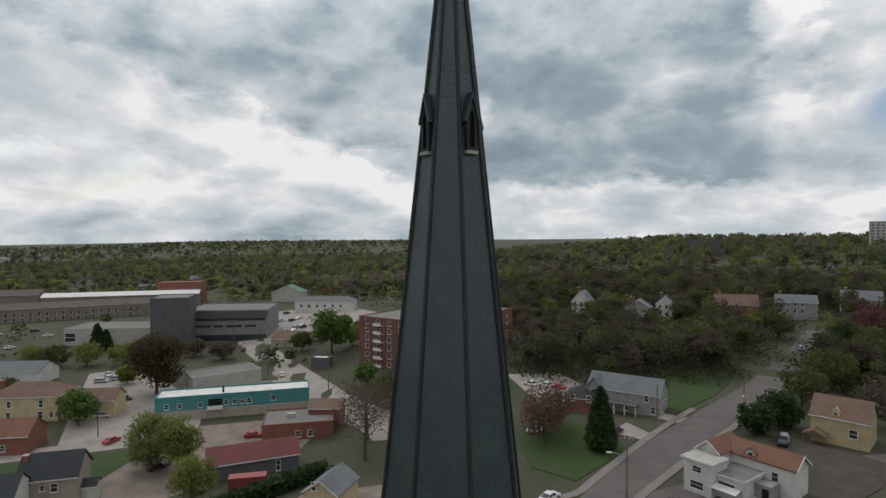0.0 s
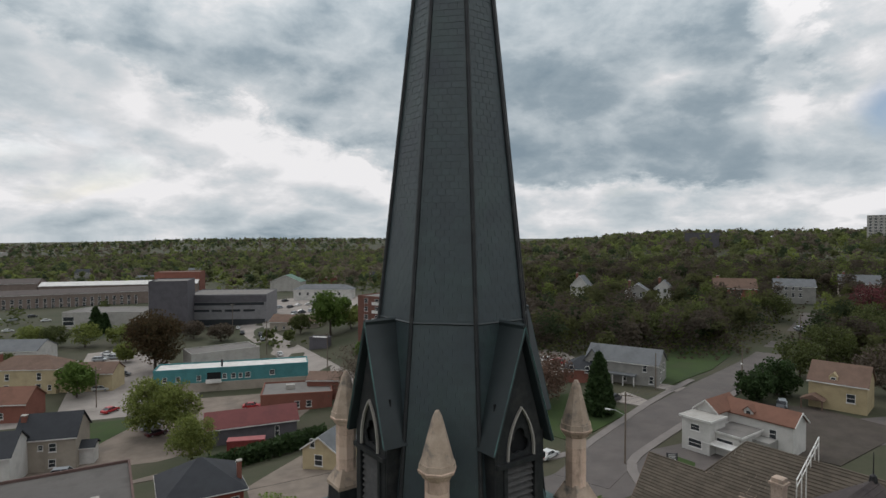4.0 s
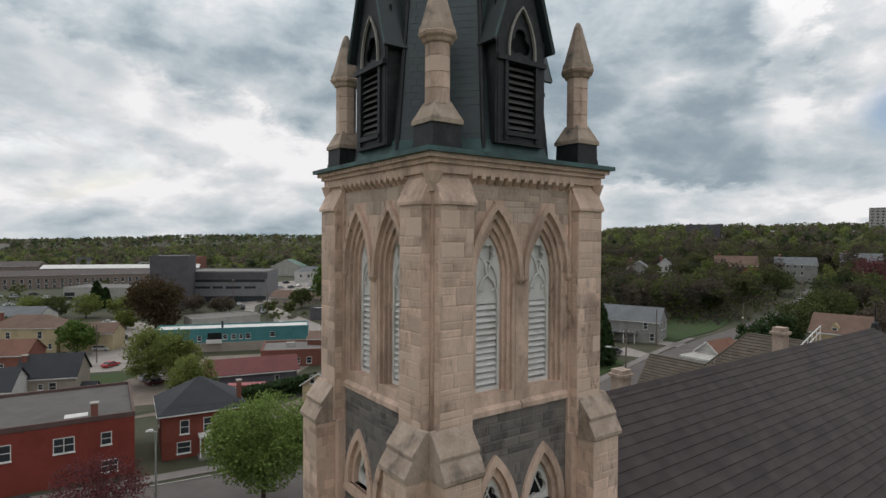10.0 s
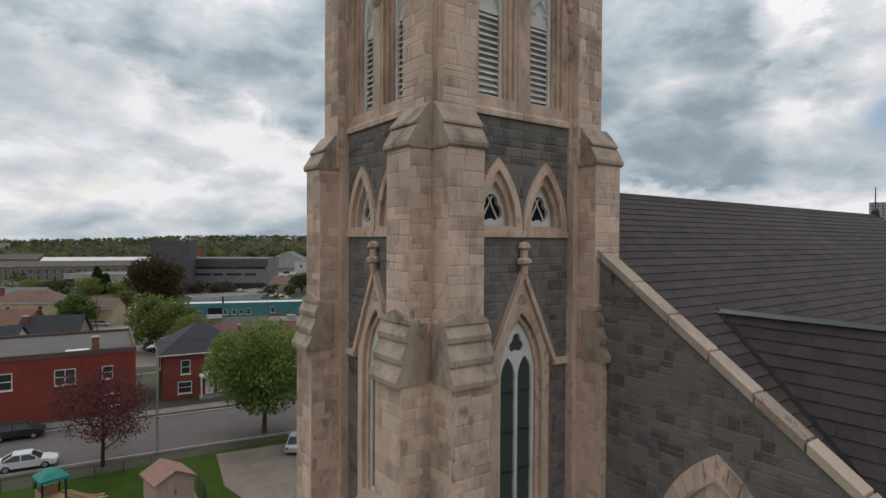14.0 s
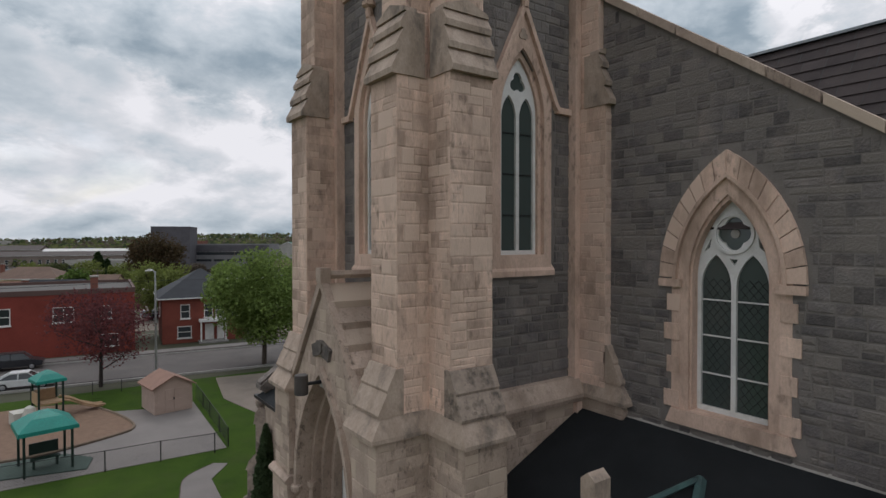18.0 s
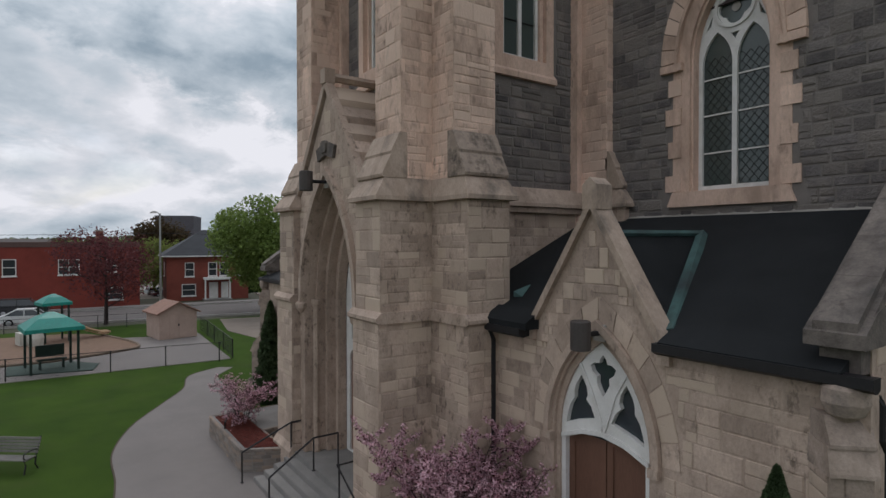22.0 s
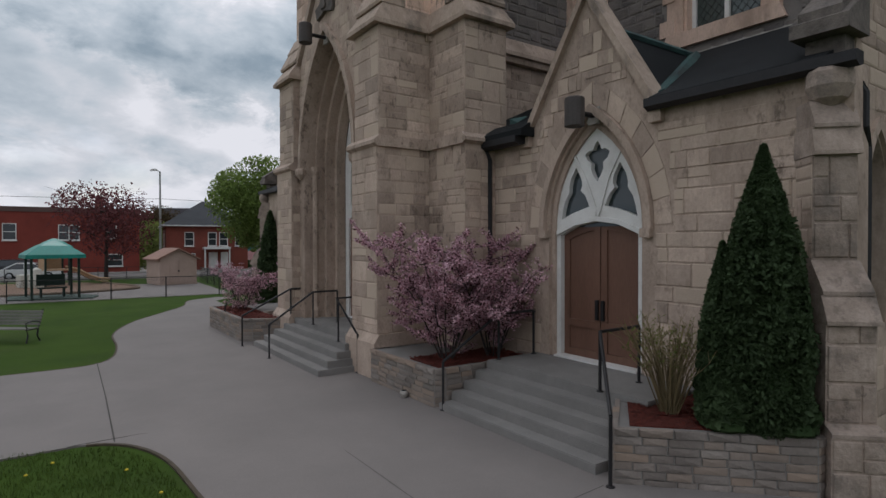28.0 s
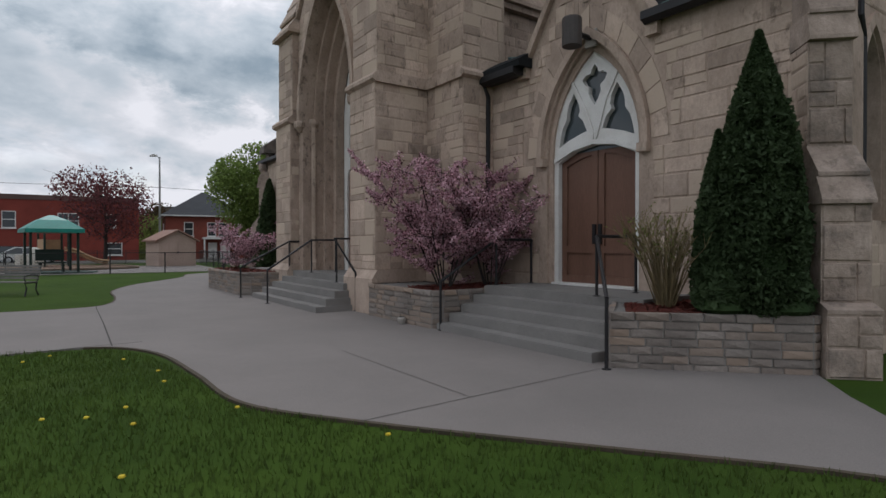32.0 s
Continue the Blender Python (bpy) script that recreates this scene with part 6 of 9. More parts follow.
def house(a, b, depth, eave, wall, roof_mt, roof="gable", ridge=None, label="", category="house", front=(), left=(), right=(), chimney=(), over=0.35, door=None, along=True, name="house"):
    """A building on its front line a to b. front, left, right: windows (u, height over the ground, width, height)."""
    lot = Lot(a, b)
    L_, z0 = lot.L, lot.base
    h = thing(name, label, category, lot.m)
    body = part("wall", bm_join(box(0, L_, 0, depth, z0, eave)), wall, h)
    ridge = ridge if ridge is not None else eave + depth * 0.35
    o = over
    if roof == "flat":
        rf = part("roof", bm_join(box(0.12, L_ - 0.12, 0.12, depth - 0.12, eave - 0.06, eave + 0.05)), roof_mt, h)
        for (x0, x1, y0, y1) in ((-0.06, L_ + 0.06, -0.06, 0.22), (-0.06, L_ + 0.06, depth - 0.22, depth + 0.06), (-0.06, 0.22, 0.22, depth - 0.22), (L_ - 0.22, L_ + 0.06, 0.22, depth - 0.22)):
            part("parapet", bm_join(box(x0, x1, y0, y1, eave - 0.15, eave + 0.42)), wall_mat("parapet_cap", (0.12, 0.075, 0.065)) if wall is RED else wall, h)
    elif roof == "gable" and along:
        t = 0.22
        rf = None
        for s, (y_e, y_r) in enumerate(((-o, depth / 2), (depth + o, depth / 2))):
            drop = (ridge - eave) / (depth / 2) * o
            rf = part("roof", bm_join(prism([(y_e, eave - drop), (y_r, ridge), (y_r, ridge + t), (y_e, eave - drop + t)], "x", -o, L_ + o)), roof_mt, h)
        part("gable_wall", bm_join(prism([(0, eave - 0.01), (depth, eave - 0.01), (depth / 2, ridge + 0.02)], "x", 0.0, L_)), wall, h)
        part("fascia", bm_join(box(-o - 0.02, L_ + o + 0.02, -o - 0.06, -o + 0.02, eave - (ridge - eave) / (depth / 2) * o - 0.1, eave - (ridge - eave) / (depth / 2) * o + 0.12)), M_TRIM, h)
    elif roof == "gable":
        t = 0.22
        rf = None
        drop = (ridge - eave) / (L_ / 2) * o
        for x_e in (-o, L_ + o):
            rf = part("roof", bm_join(prism([(x_e, eave - drop), (L_ / 2, ridge), (L_ / 2, ridge + t), (x_e, eave - drop + t)], "y", -o, depth + o)), roof_mt, h)
        part("gable_wall", bm_join(prism([(0, eave - 0.01), (L_, eave - 0.01), (L_ / 2, ridge + 0.02)], "y", 0.0, depth)), wall, h)
        for s in (-1, 1):
            x_e = -o if s < 0 else L_ + o
            part("barge_board", bm_join(prism([(x_e, eave - drop - 0.06), (L_ / 2, ridge - 0.06), (L_ / 2, ridge + 0.2), (x_e, eave - drop + 0.2)], "y", -o - 0.06, -o + 0.0)), M_TRIM, h)
    else:
        k = min(L_, depth) / 2
        vs = [(-o, -o, eave), (L_ + o, -o, eave), (L_ + o, depth + o, eave), (-o, depth + o, eave)]
        if L_ >= depth:
            vs += [(k * 0.95, depth / 2, ridge), (L_ - k * 0.95, depth / 2, ridge)]
            fs = [(0, 1, 5, 4), (1, 2, 5), (2, 3, 4, 5), (3, 0, 4), (3, 2, 1, 0)]
        else:
            vs += [(L_ / 2, k * 0.95, ridge), (L_ / 2, depth - k * 0.95, ridge)]
            fs = [(0, 1, 4), (1, 2, 5, 4), (2, 3, 5), (3, 0, 4, 5), (3, 2, 1, 0)]
        rf = part("roof", bm_join((vs, fs)), roof_mt, h)
        part("eave_board", bm_join(box(-o - 0.03, L_ + o + 0.03, -o - 0.03, depth + o + 0.03, eave - 0.16, eave - 0.005)), M_TRIM, h)
    sides = ((front, Matrix()), (left, Matrix.Rotation(radians(-90), 4, "Z")), (right, Matrix.Translation((L_, 0, 0)) @ Matrix.Rotation(radians(90), 4, "Z")))
    for wins, m in sides:
        for (u, v, w, hh, *_) in wins:
            if m is sides[1][1]:
                u = -u
            window(h, u, z0 + v, w, hh, m)
    if door:
        u, w, hh = door
        d = part("door", bm_join(box(u - w / 2 - 0.1, u + w / 2 + 0.1, -0.07, 0.02, z0, z0 + hh + 0.12)), M_TRIM, h)
        part("door_leaf", bm_join(box(u - w / 2, u + w / 2, -0.1, -0.06, z0 + 0.1, z0 + hh)), M_WHITE, d)
    for (cx, cy, cw, top) in chimney:
        c = part("chimney", bm_join(box(cx - cw / 2, cx + cw / 2, cy - cw / 2, cy + cw / 2, eave - 0.5, top)), RED3, h)
        part("chimney_cap", bm_join(box(cx - cw / 2 - 0.08, cx + cw / 2 + 0.08, cy - cw / 2 - 0.08, cy + cw / 2 + 0.08, top - 0.02, top + 0.14)), M_CEM, c)
    return h


def row(n, u0, du, v, w, h):
    return [(u0 + i * du, v, w, h) for i in range(n)]


# brick buildings across the street
red_shop = house((-34.0, 65.0), (-1.85, 62.4), 16.5, 6.85, RED, wall_mat("dark_tar_roof", (0.105, 0.095, 0.088), 0.9), "flat", 1, "long flat-roofed two-storey building of red painted brick", "shop building",
      front=[(10.2, 4.0, 1.5, 1.5), (13.6, 4.0, 1.5, 1.5), (16.6, 4.0, 1.1, 1.7), (19.6, 4.0, 1.1, 1.7), (24.6, 4.0, 0.9, 1.6), (25.6, 4.0, 0.9, 1.6), (29.3, 4.2, 0.95, 1.35), (29.6, 0.9, 1.6, 1.3)], chimney=[(28.1, 0.9, 0.75, 8.6)])
part("roof_patch", bm_join(box(25.0, 27.4, 2.0, 3.6, 6.9, 6.93)), R_WHITE, red_shop)
red_house = house((1.45, 64.5), (11.4, 63.4), 10.0, 5.5, RED2, R_BLACK, "hip", 8.95, "two-storey red brick house with a dark hip roof", "house",
      front=[(2.7, 3.25, 0.95, 1.65), (5.5, 3.25, 0.9, 1.65), (6.9, 3.25, 0.9, 1.65), (2.6, 0.75, 1.5, 1.35), (8.9, 3.25, 0.9, 1.65)], left=[(5, 3.2, 0.9, 1.6)], chimney=[(9.9, 2.8, 0.6, 8.3)], door=(5.6, 0.9, 2.2), over=0.55)
part("porch_roof", bm_join(box(4.3, 7.6, -1.7, 0.0, 2.35, 2.62)), M_TRIM, red_house)
for u in (4.45, 7.45):
    part("porch_post", bm_join(box(u - 0.09, u + 0.09, -1.6, -1.42, -0.3, 2.35)), M_TRIM, red_house)
part("door", bm_join(box(6.55, 7.45, -0.1, -0.04, -0.2, 1.95)), M_WHITE, red_house)
part("porch_step", bm_join(box(4.2, 7.7, -2.1, 0.0, -0.35, -0.15)), M_STEP, red_house)
M_SHRUBDARK = wall_mat("planting_bed", (0.03, 0.025, 0.02))

# houses of the yard behind
house((-15.2, 118.0), (-5.6, 114.6), 8.5, 1.4, STONEW, R_BLACK, "gable", 5.0, "two-storey rubble stone house with a dark gable roof", "house",
      front=[(1.2, 3.9, 1.0, 1.5), (4.3, 4.3, 0.7, 0.9), (6.3, 3.9, 1.1, 1.5), (6.2, 0.9, 1.1, 1.4), (1.5, 0.9, 1.2, 1.4)], chimney=[(0.6, 3.2, 0.9, 5.2)])
house((-24.5, 113.0), (-15.6, 110.0), 9.0, 1.0, WHITEW, R_BLACK, "gable", 4.2, "white clapboard house with a dark roof", "house", front=[(6.8, 3.0, 0.9, 1.4), (3.5, 3.0, 0.9, 1.4)])
house((-5.3, 116.5), (-2.6, 115.5), 3.0, -1.6, WHITEW, R_BLACK, "gable", -0.7, "small lean-to shed beside the stone house", "shed")
house((-26.0, 160.0), (-14.0, 154.0), 9.0, -0.4, RED3, R_ORANGE, "gable", 2.6, "low brick house with a rust-red roof", "house", front=[(3, 1.2, 1, 1.4), (8, 1.2, 1, 1.4)])
house((-24.0, 190.0), (-7.4, 180.2), 11.0, 2.0, CREAM, R_BROWN, "hip", 5.2, "two-storey cream stone house with a brown hip roof", "house",
      front=[(6.2, 4.2, 1.1, 1.7), (14.8, 4.2, 1.1, 1.9), (14.6, 1.0, 1.3, 1.9), (17.6, 1.2, 0.9, 1.4), (6.0, 1.0, 1.1, 1.7)], chimney=[(2.0, 4.0, 0.9, 6.0)])
house((-6.5, 181.0), (6.0, 174.0), 8.0, 0.2, CREAM, R_BROWN, "gable", 2.6, "low rear wing with a brown roof", "house")
house((-34.0, 245.0), (-12.0, 231.0), 12.0, -0.6, WHITEW, R_GREY, "gable", 2.4, "long white house with a grey roof", "house", front=[(8, 1.6, 1, 1.2), (16, 1.6, 1, 1.2)])
# teal terrace and the red brick works
teal = house((15.0, 162.5), (55.2, 148.0), 9.0, 1.35, TEAL, R_WHITE, "flat", 1, "long teal-sided building with a white flat roof on a stone base", "building",
      front=[(19.0, 3.6, 1.0, 1.3), (21.4, 3.6, 1.1, 1.3), (23.4, 3.6, 0.9, 1.2), (25.4, 3.6, 1.3, 1.4), (32.3, 3.9, 1.3, 1.3), (12.0, 3.4, 1.0, 1.3), (6.5, 3.4, 1.0, 1.3), (3.0, 3.4, 1.0, 1.3)])
part("base_course", bm_join(box(-0.1, 42.8, -0.35, 0.0, -5.2, -2.4)), STONEW, teal)
part("balcony", bm_join(box(14.0, 18.2, -1.4, 0.0, -2.5, -2.3), box(14.0, 18.2, -1.45, -1.35, -2.3, -1.3)), M_TRIM, teal)
# no recess is cut: a flat near-black sheet paints its shade on the wall
part("balcony_recess", bm_join(box(14.2, 18.0, -0.05, 0.02, -2.2, 0.4)), M_DARK, teal)
part("flue", bm_join(tube([(18.0, 3, 1.2), (18.0, 3, 3.4)], 0.3, 8)), R_BLACK, teal)
house((17.6, 111.5), (36.0, 107.5), 7.5, -1.2, PURPLE, R_RED, "gable", 1.2, "long low shed with a dull red metal roof", "shed", over=0.5, front=[(14.5, 0.6, 0.8, 2.2)], right=[(2, 1, 1, 1.2)])
brick_works = house((34.5, 128.5), (51.0, 121.5), 13.0, -0.9, RED3, R_TAR, "flat", 1, "red brick walled works with a flat roof", "works building", front=[(9, 1.0, 1.2, 1.5), (12, 1.0, 1.2, 1.5)])
part("roof_unit", bm_join(box(6.0, 8.2, 5.5, 7.0, -0.9, 0.3)), PALE, brick_works)
house((48.0, 131.0), (55.0, 126.0), 8.0, 0.8, RED3, R_BROWN, "gable", 2.2, "small red brick wing of the works", "works building")
# steel container
box_bin = thing("shipping_container", "dull red steel container beside the low shed", "container", Lot((19.8, 104.2), (26.8, 101.2)).m)
part("body", bm_join(box(0, 7.4, 0, 2.4, -4.7, -2.2)), wall_mat("container_red", (0.24, 0.05, 0.045), 0.6), box_bin)
for i in range(10):
    part("rib", bm_join(box(0.3 + i * 0.75, 0.5 + i * 0.75, -0.06, 0.0, -4.6, -2.3)), WALLS["container_red"], box_bin)
part("lid", bm_join(box(-0.05, 7.45, -0.08, 2.48, -2.2, -2.05)), wall_mat("container_lid", (0.30, 0.075, 0.075), 0.6), box_bin)
# small pale workshop with a caravan
workshop = house((29.5, 183.5), (52.0, 184.0), 12.0, 0.8, PALE, R_TAR, "flat", 1, "low pale workshop with a flat tarred roof", "workshop", front=[(3, 0.4, 2.2, 2.4), (8, 1.6, 1, 1)])
cara = thing("caravan", "long white travel trailer parked by the workshop", "caravan", Lot((31.0, 178.6), (40.2, 177.0)).m @ pose(0, 0, -5.0))
bm_ = bm_join(prism([(0, 0.7), (9.0, 0.7), (9.3, 1.4), (9.1, 2.9), (0.2, 3.0), (-0.1, 1.6)], "y", 0, 2.4))
part("body", bm_, M_TRIM, cara)
part("stripe", bm_join(box(0.1, 9.0, -0.015, 0.0, 1.15, 1.35)), R_BROWN, cara)
for u in (1.2, 3.4, 6.6):
    part("window", bm_join(box(u, u + 1.1, -0.03, 0.0, 1.7, 2.3)), M_WIN, cara)
for u in (4.2, 5.2):
    part("wheel", bm_join(moved(lathe([(0.36, -0.1), (0.36, 0.1)], 12), pose(u, 0.1, 0.37, 90, 0, 0))), M_BLACK, cara)
# the works: dark tower, long offices and the old mill
works = house((30.0, 274.5), (45.4, 268.5), 20.0, 18.9, PURPLE, R_TAR, "flat", 1, "tall windowless dark grey metal tower of the works", "factory")
part("side_panel", bm_join(box(-0.12, 0.0, 0.2, 19.8, -5, 18.8)), PALE, works)
off = house((47.5, 287.0), (82.0, 267.5), 30.0, 10.6, GREYM, R_TAR, "flat", 1, "long grey office block with bands of dark windows", "factory")
for z, hh, u0, u1 in ((2.4, 1.1, 2.0, 12.0), (2.4, 1.1, 13.2, 18.0), (2.4, 1.1, 19.5, 27.0), (2.4, 1.1, 28.5, 34.0), (5.6, 1.4, 0.5, 38.5), (-4.4, 3.0, 0.4, 39.0)):
    part("window_band", bm_join(box(u0, u1, -0.12, 0.02, z, z + hh)), M_WIN, off)
part("upper_cladding", bm_join(box(-0.1, 39.8, -0.10, 0.02, 7.2, 10.5)), PURPLE, off)
house((-2.0, 314.0), (46.0, 282.5), 22.0, 2.9, PALE, R_TAR, "flat", 1, "long low pale block of the works", "factory", front=[(3, 2, 5, 4)])
mill = house((-95.0, 432.0), (52.0, 412.0), 22.0, 3.2, MILL, R_MILL, "gable", 5.6, "long old stone mill with rows of windows", "mill",
      front=[(4 + i * 4.2, 3.2, 1.6, 2.6) for i in range(33)] + [(4 + i * 4.2, -0.2 + 0.3, 1.6, 2.2) for i in range(33)])
house((-11.0, 480.0), (88.0, 446.0), 14.0, 4.4, MILL, R_WHITE, "gable", 6.7, "long shed with a bright white roof behind the mill", "factory")
house((-110.0, 520.0), (-12.0, 488.0), 20.0, 6.0, MILL, R_MILL, "gable", 9.0, "old mill shed with a brown roof", "mill")
house((62.0, 470.0), (92.0, 456.0), 18.0, 12.0, RED3, R_BROWN, "flat", 1, "red brick mill block among trees", "mill", front=[(4 + i * 4.5, 6 + j * 4, 1.8, 2.4) for i in range(6) for j in range(2)])
# apartment block behind the spire
apt = house((86.0, 175.0), (99.0, 140.0), 52.0, 17.6, wall_mat("brown_brick", (0.155, 0.072, 0.055)), R_TAR, "flat", 1, "six-storey red brick apartment block with white balconies", "apartment block",
            front=[(4 + i * 5.2, 1.5 + j * 3.0, 1.6, 1.6) for i in range(7) for j in range(6)], left=[(6, 1.5 + j * 3.0, 1.6, 1.6) for j in range(6)], right=[(4 + i * 5.4, 1.5 + j * 3.0, 1.6, 1.6) for i in range(9) for j in range(6)])
for j in range(6):
    for u in (8.0, 20.0, 30.0):
        part("balcony", bm_join(box(u, u + 3.6, -1.5, 0.0, 1.0 + j * 3.0 - 1.0, 1.15 + j * 3.0 - 1.0), box(u, u + 3.6, -1.5, -1.42, 1.15 + j * 3.0 - 1.0, 2.1 + j * 3.0 - 1.0)), M_TRIM, apt)
# along the outer street
house((75.5, 243.0), (92.0, 226.0), 9.0, 0.6, STONEW, R_BROWN, "gable", 3.4, "low stone house with a brown roof", "house", front=[(3 + i * 4, 1.2, 1.1, 1.3) for i in range(5)])
house((72.5, 189.0), (77.5, 184.0), 4.5, 1.2, PURPLE, R_WHITE, "flat", 1, "small shed with a white roof", "shed")
house((120.0, 330.0), (150.0, 308.0), 12.0, 6.5, WHITEW, R_GREY, "hip", 9.5, "white house among trees", "house", front=[(4 + i * 5, 3.5, 1.4, 1.8) for i in range(6)])
house((128.0, 398.0), (146.0, 384.0), 14.0, 6.5, PALE, wall_mat("green_roof", (0.12, 0.19, 0.15)), "gable", 11.5, "far chapel with a green roof", "chapel", along=False)
house((26.6, 80.5), (30.6, 75.2), 8.0, 2.4, CREAM, R_GREY, "gable", 4.6, "cream house with a grey roof behind the tower", "house", along=False, front=[(2, 4.3, 0.8, 1.4), (3.2, 1.2, 1.4, 1.8)], left=[(3, 1.2, 1.0, 1.6), (5.5, 1.2, 1.0, 1.6)])

# right side: houses of the side street
gh = house((106.5, 84.0), (113.0, 67.0), 9.0, 8.0, GREYW, R_GREY, "gable", 11.0, "grey gabled house with a pillared porch", "house",
           front=[(2.0, 3.8, 0.9, 1.7), (15.0, 3.8, 0.9, 1.7), (16.6, 1.0, 0.9, 1.7), (10.0, 1.0, 0.9, 1.7)], right=[(3, 3.6, 1.0, 1.7), (3, 1.0, 1.0, 1.7), (6, 3.6, 1.0, 1.7)])
part("porch_roof", bm_join(box(4.6, 13.2, -2.4, 0.0, 4.9, 5.25)), R_GREY, gh)
for u in (4.9, 7.6, 10.2, 12.9):
    part("porch_post", bm_join(box(u - 0.12, u + 0.12, -2.3, -2.06, 2.2, 4.9)), M_TRIM, gh)
gw = part("gable_wing", bm_join(prism([(0.3, 2.2), (4.0, 2.2), (4.0, 7.8), (2.15, 10.6), (0.3, 7.8)], "y", -1.6, 0.2)), GREYW, gh)
part("wing_roof", bm_join(prism([(-0.1, 7.4), (2.15, 10.7), (2.15, 11.0), (-0.3, 7.6)], "y", -2.0, 4.0), prism([(4.4, 7.4), (2.15, 10.7), (2.15, 11.0), (4.6, 7.6)], "y", -2.0, 4.0)), R_GREY, gh)
window(gh, 2.15, 6.0, 1.2, 1.7, Matrix.Translation((0, -1.6, 0)))
house((100.0, 86.0), (105.0, 78.5), 9.0, 5.6, RED3, R_BLACK, "hip", 8.4, "dark-roofed brick house behind trees", "house", front=[(2, 3, 1, 1.5), (6, 3, 1, 1.5)])
wh = thing("house", "white two-storey house with a rust-red roof and flat-roofed bays", "house")
part("wall", bm_join(box(93.5, 98.5, 28.2, 42.0, 0.8, 7.4), prism([(93.5, 7.35), (98.5, 7.35), (96.0, 9.1)], "y", 28.2, 42.0), box(89.5, 94.0, 39.5, 43.6, 0.8, 7.8), prism([(39.5, 7.75), (43.6, 7.75), (41.45, 9.35)], "x", 89.5, 96.0)), WHITEW, wh)
for s in (-1, 1):
    part("roof", bm_join(prism([(96.0 + s * 2.9, 7.1), (96.0, 9.2), (96.0, 9.42), (96.0 + s * 2.9, 7.32)], "y", 27.8, 42.2)), R_ORANGE, wh)
    part("roof", bm_join(prism([(41.45 + s * 2.5, 7.45), (41.45, 9.5), (41.45, 9.72), (41.45 + s * 2.5, 7.67)], "x", 89.1, 97.8)), R_ORANGE, wh)
    part("barge_board", bm_join(prism([(41.45 + s * 2.52, 7.35), (41.45, 9.4), (41.45, 9.7), (41.45 + s * 2.52, 7.65)], "x", 89.0, 89.1)), M_TRIM, wh)
    part("barge_board", bm_join(prism([(96.0 + s * 2.92, 7.0), (96.0, 9.1), (96.0, 9.42), (96.0 + s * 2.92, 7.3)], "y", 27.7, 27.8)), M_TRIM, wh)
FX = lambda x, y=0.0: Matrix.Translation((x, y, 0)) @ Matrix.Rotation(radians(-90), 4, "Z")
for (x0, x1, y0, y1, zt, rf, wins) in ((84.3, 89.6, 37.9, 43.1, 7.3, PALE, ((-40.6, 5.2, 1.6, 1.0), (-40.6, 2.2, 2.4, 1.3))), (86.2, 93.6, 33.4, 38.5, 5.4, R_TAR, ((-36.2, 2.7, 2.8, 1.6),))):
    part("bay", bm_join(box(x0, x1, y0, y1, 0.5, zt)), WHITEW, wh)
    part("bay_roof", bm_join(box(x0 - 0.35, x1 + 0.1, y0 - 0.3, y1 + 0.35, zt, zt + 0.10)), rf, wh)
    part("bay_fascia", bm_join(box(x0 - 0.42, x0 - 0.34, y0 - 0.35, y1 + 0.4, zt - 0.15, zt + 0.2), box(x0 - 0.35, x1, y0 - 0.4, y0 - 0.32, zt - 0.15, zt + 0.2), box(x0 - 0.35, x1, y1 + 0.34, y1 + 0.42, zt - 0.15, zt + 0.2)), M_TRIM, wh)
    for (u, v, w, hh) in wins:
        window(wh, u, v, w, hh, FX(x0))
part("dormer", bm_join(prism([(35.0, 7.2), (36.6, 7.2), (36.6, 8.3), (35.8, 9.0), (35.0, 8.3)], "x", 93.6, 96.0)), WHITEW, wh)
for s in (-1, 1):
    part("dormer_roof", bm_join(prism([(35.8 + s * 1.05, 8.05), (35.8, 9.0), (35.8, 9.16), (35.8 + s * 1.05, 8.2)], "x", 93.3, 96.0)), R_ORANGE, wh)
window(wh, -35.8, 7.6, 0.8, 0.6, FX(93.6), bars=False, sill=False)
window(wh, -31.5, 4.4, 1.1, 1.5, FX(93.5))
part("porch_wall", bm_join(box(90.2, 93.6, 30.6, 33.4, 0.6, 4.4)), GREYW, wh)
part("porch_door", bm_join(box(90.1, 90.2, 31.0, 32.1, 1.6, 3.8)), M_DARK, wh)
part("canopy", bm_join(prism([(84.2, 3.35), (85.9, 3.75), (85.9, 3.9), (84.2, 3.5)], "y", 33.6, 39.4)), M_TRIM, wh)
part("landing", bm_join(box(88.6, 90.2, 27.0, 33.0, 1.35, 1.5)), M_TRIM, wh)
for i in range(7):
    part("landing_post", bm_join(box(88.55, 88.65, 27.0 + i, 27.1 + i, 0.3, 2.5)), M_TRIM, wh)
part("landing_rail", bm_join(box(88.54, 88.66, 27.0, 33.1, 2.45, 2.55)), M_TRIM, wh)
for i in range(5):
    part("stair_tread", bm_join(box(88.6, 90.0, 26.7 - i * 0.35, 27.05 - i * 0.35, 1.2 - i * 0.2, 1.3 - i * 0.2)), M_TRIM, wh)
yh = house((125.0, 38.2), (126.7, 28.0), 9.0, 8.9, YELLOW, R_BROWN, "gable", 12.3, "yellow stucco house with a brown roof and dormer", "house", front=[(7.6, 2.2, 1.4, 1.7)])
part("dormer", bm_join(prism([(3.6, 8.6), (5.2, 8.6), (5.2, 10.1), (4.4, 10.9), (3.6, 10.1)], "y", 0.4, 4.4)), YELLOW, yh)
window(yh, 4.4, 8.9, 0.8, 1.0, Matrix.Translation((0, 0.4, 0)))
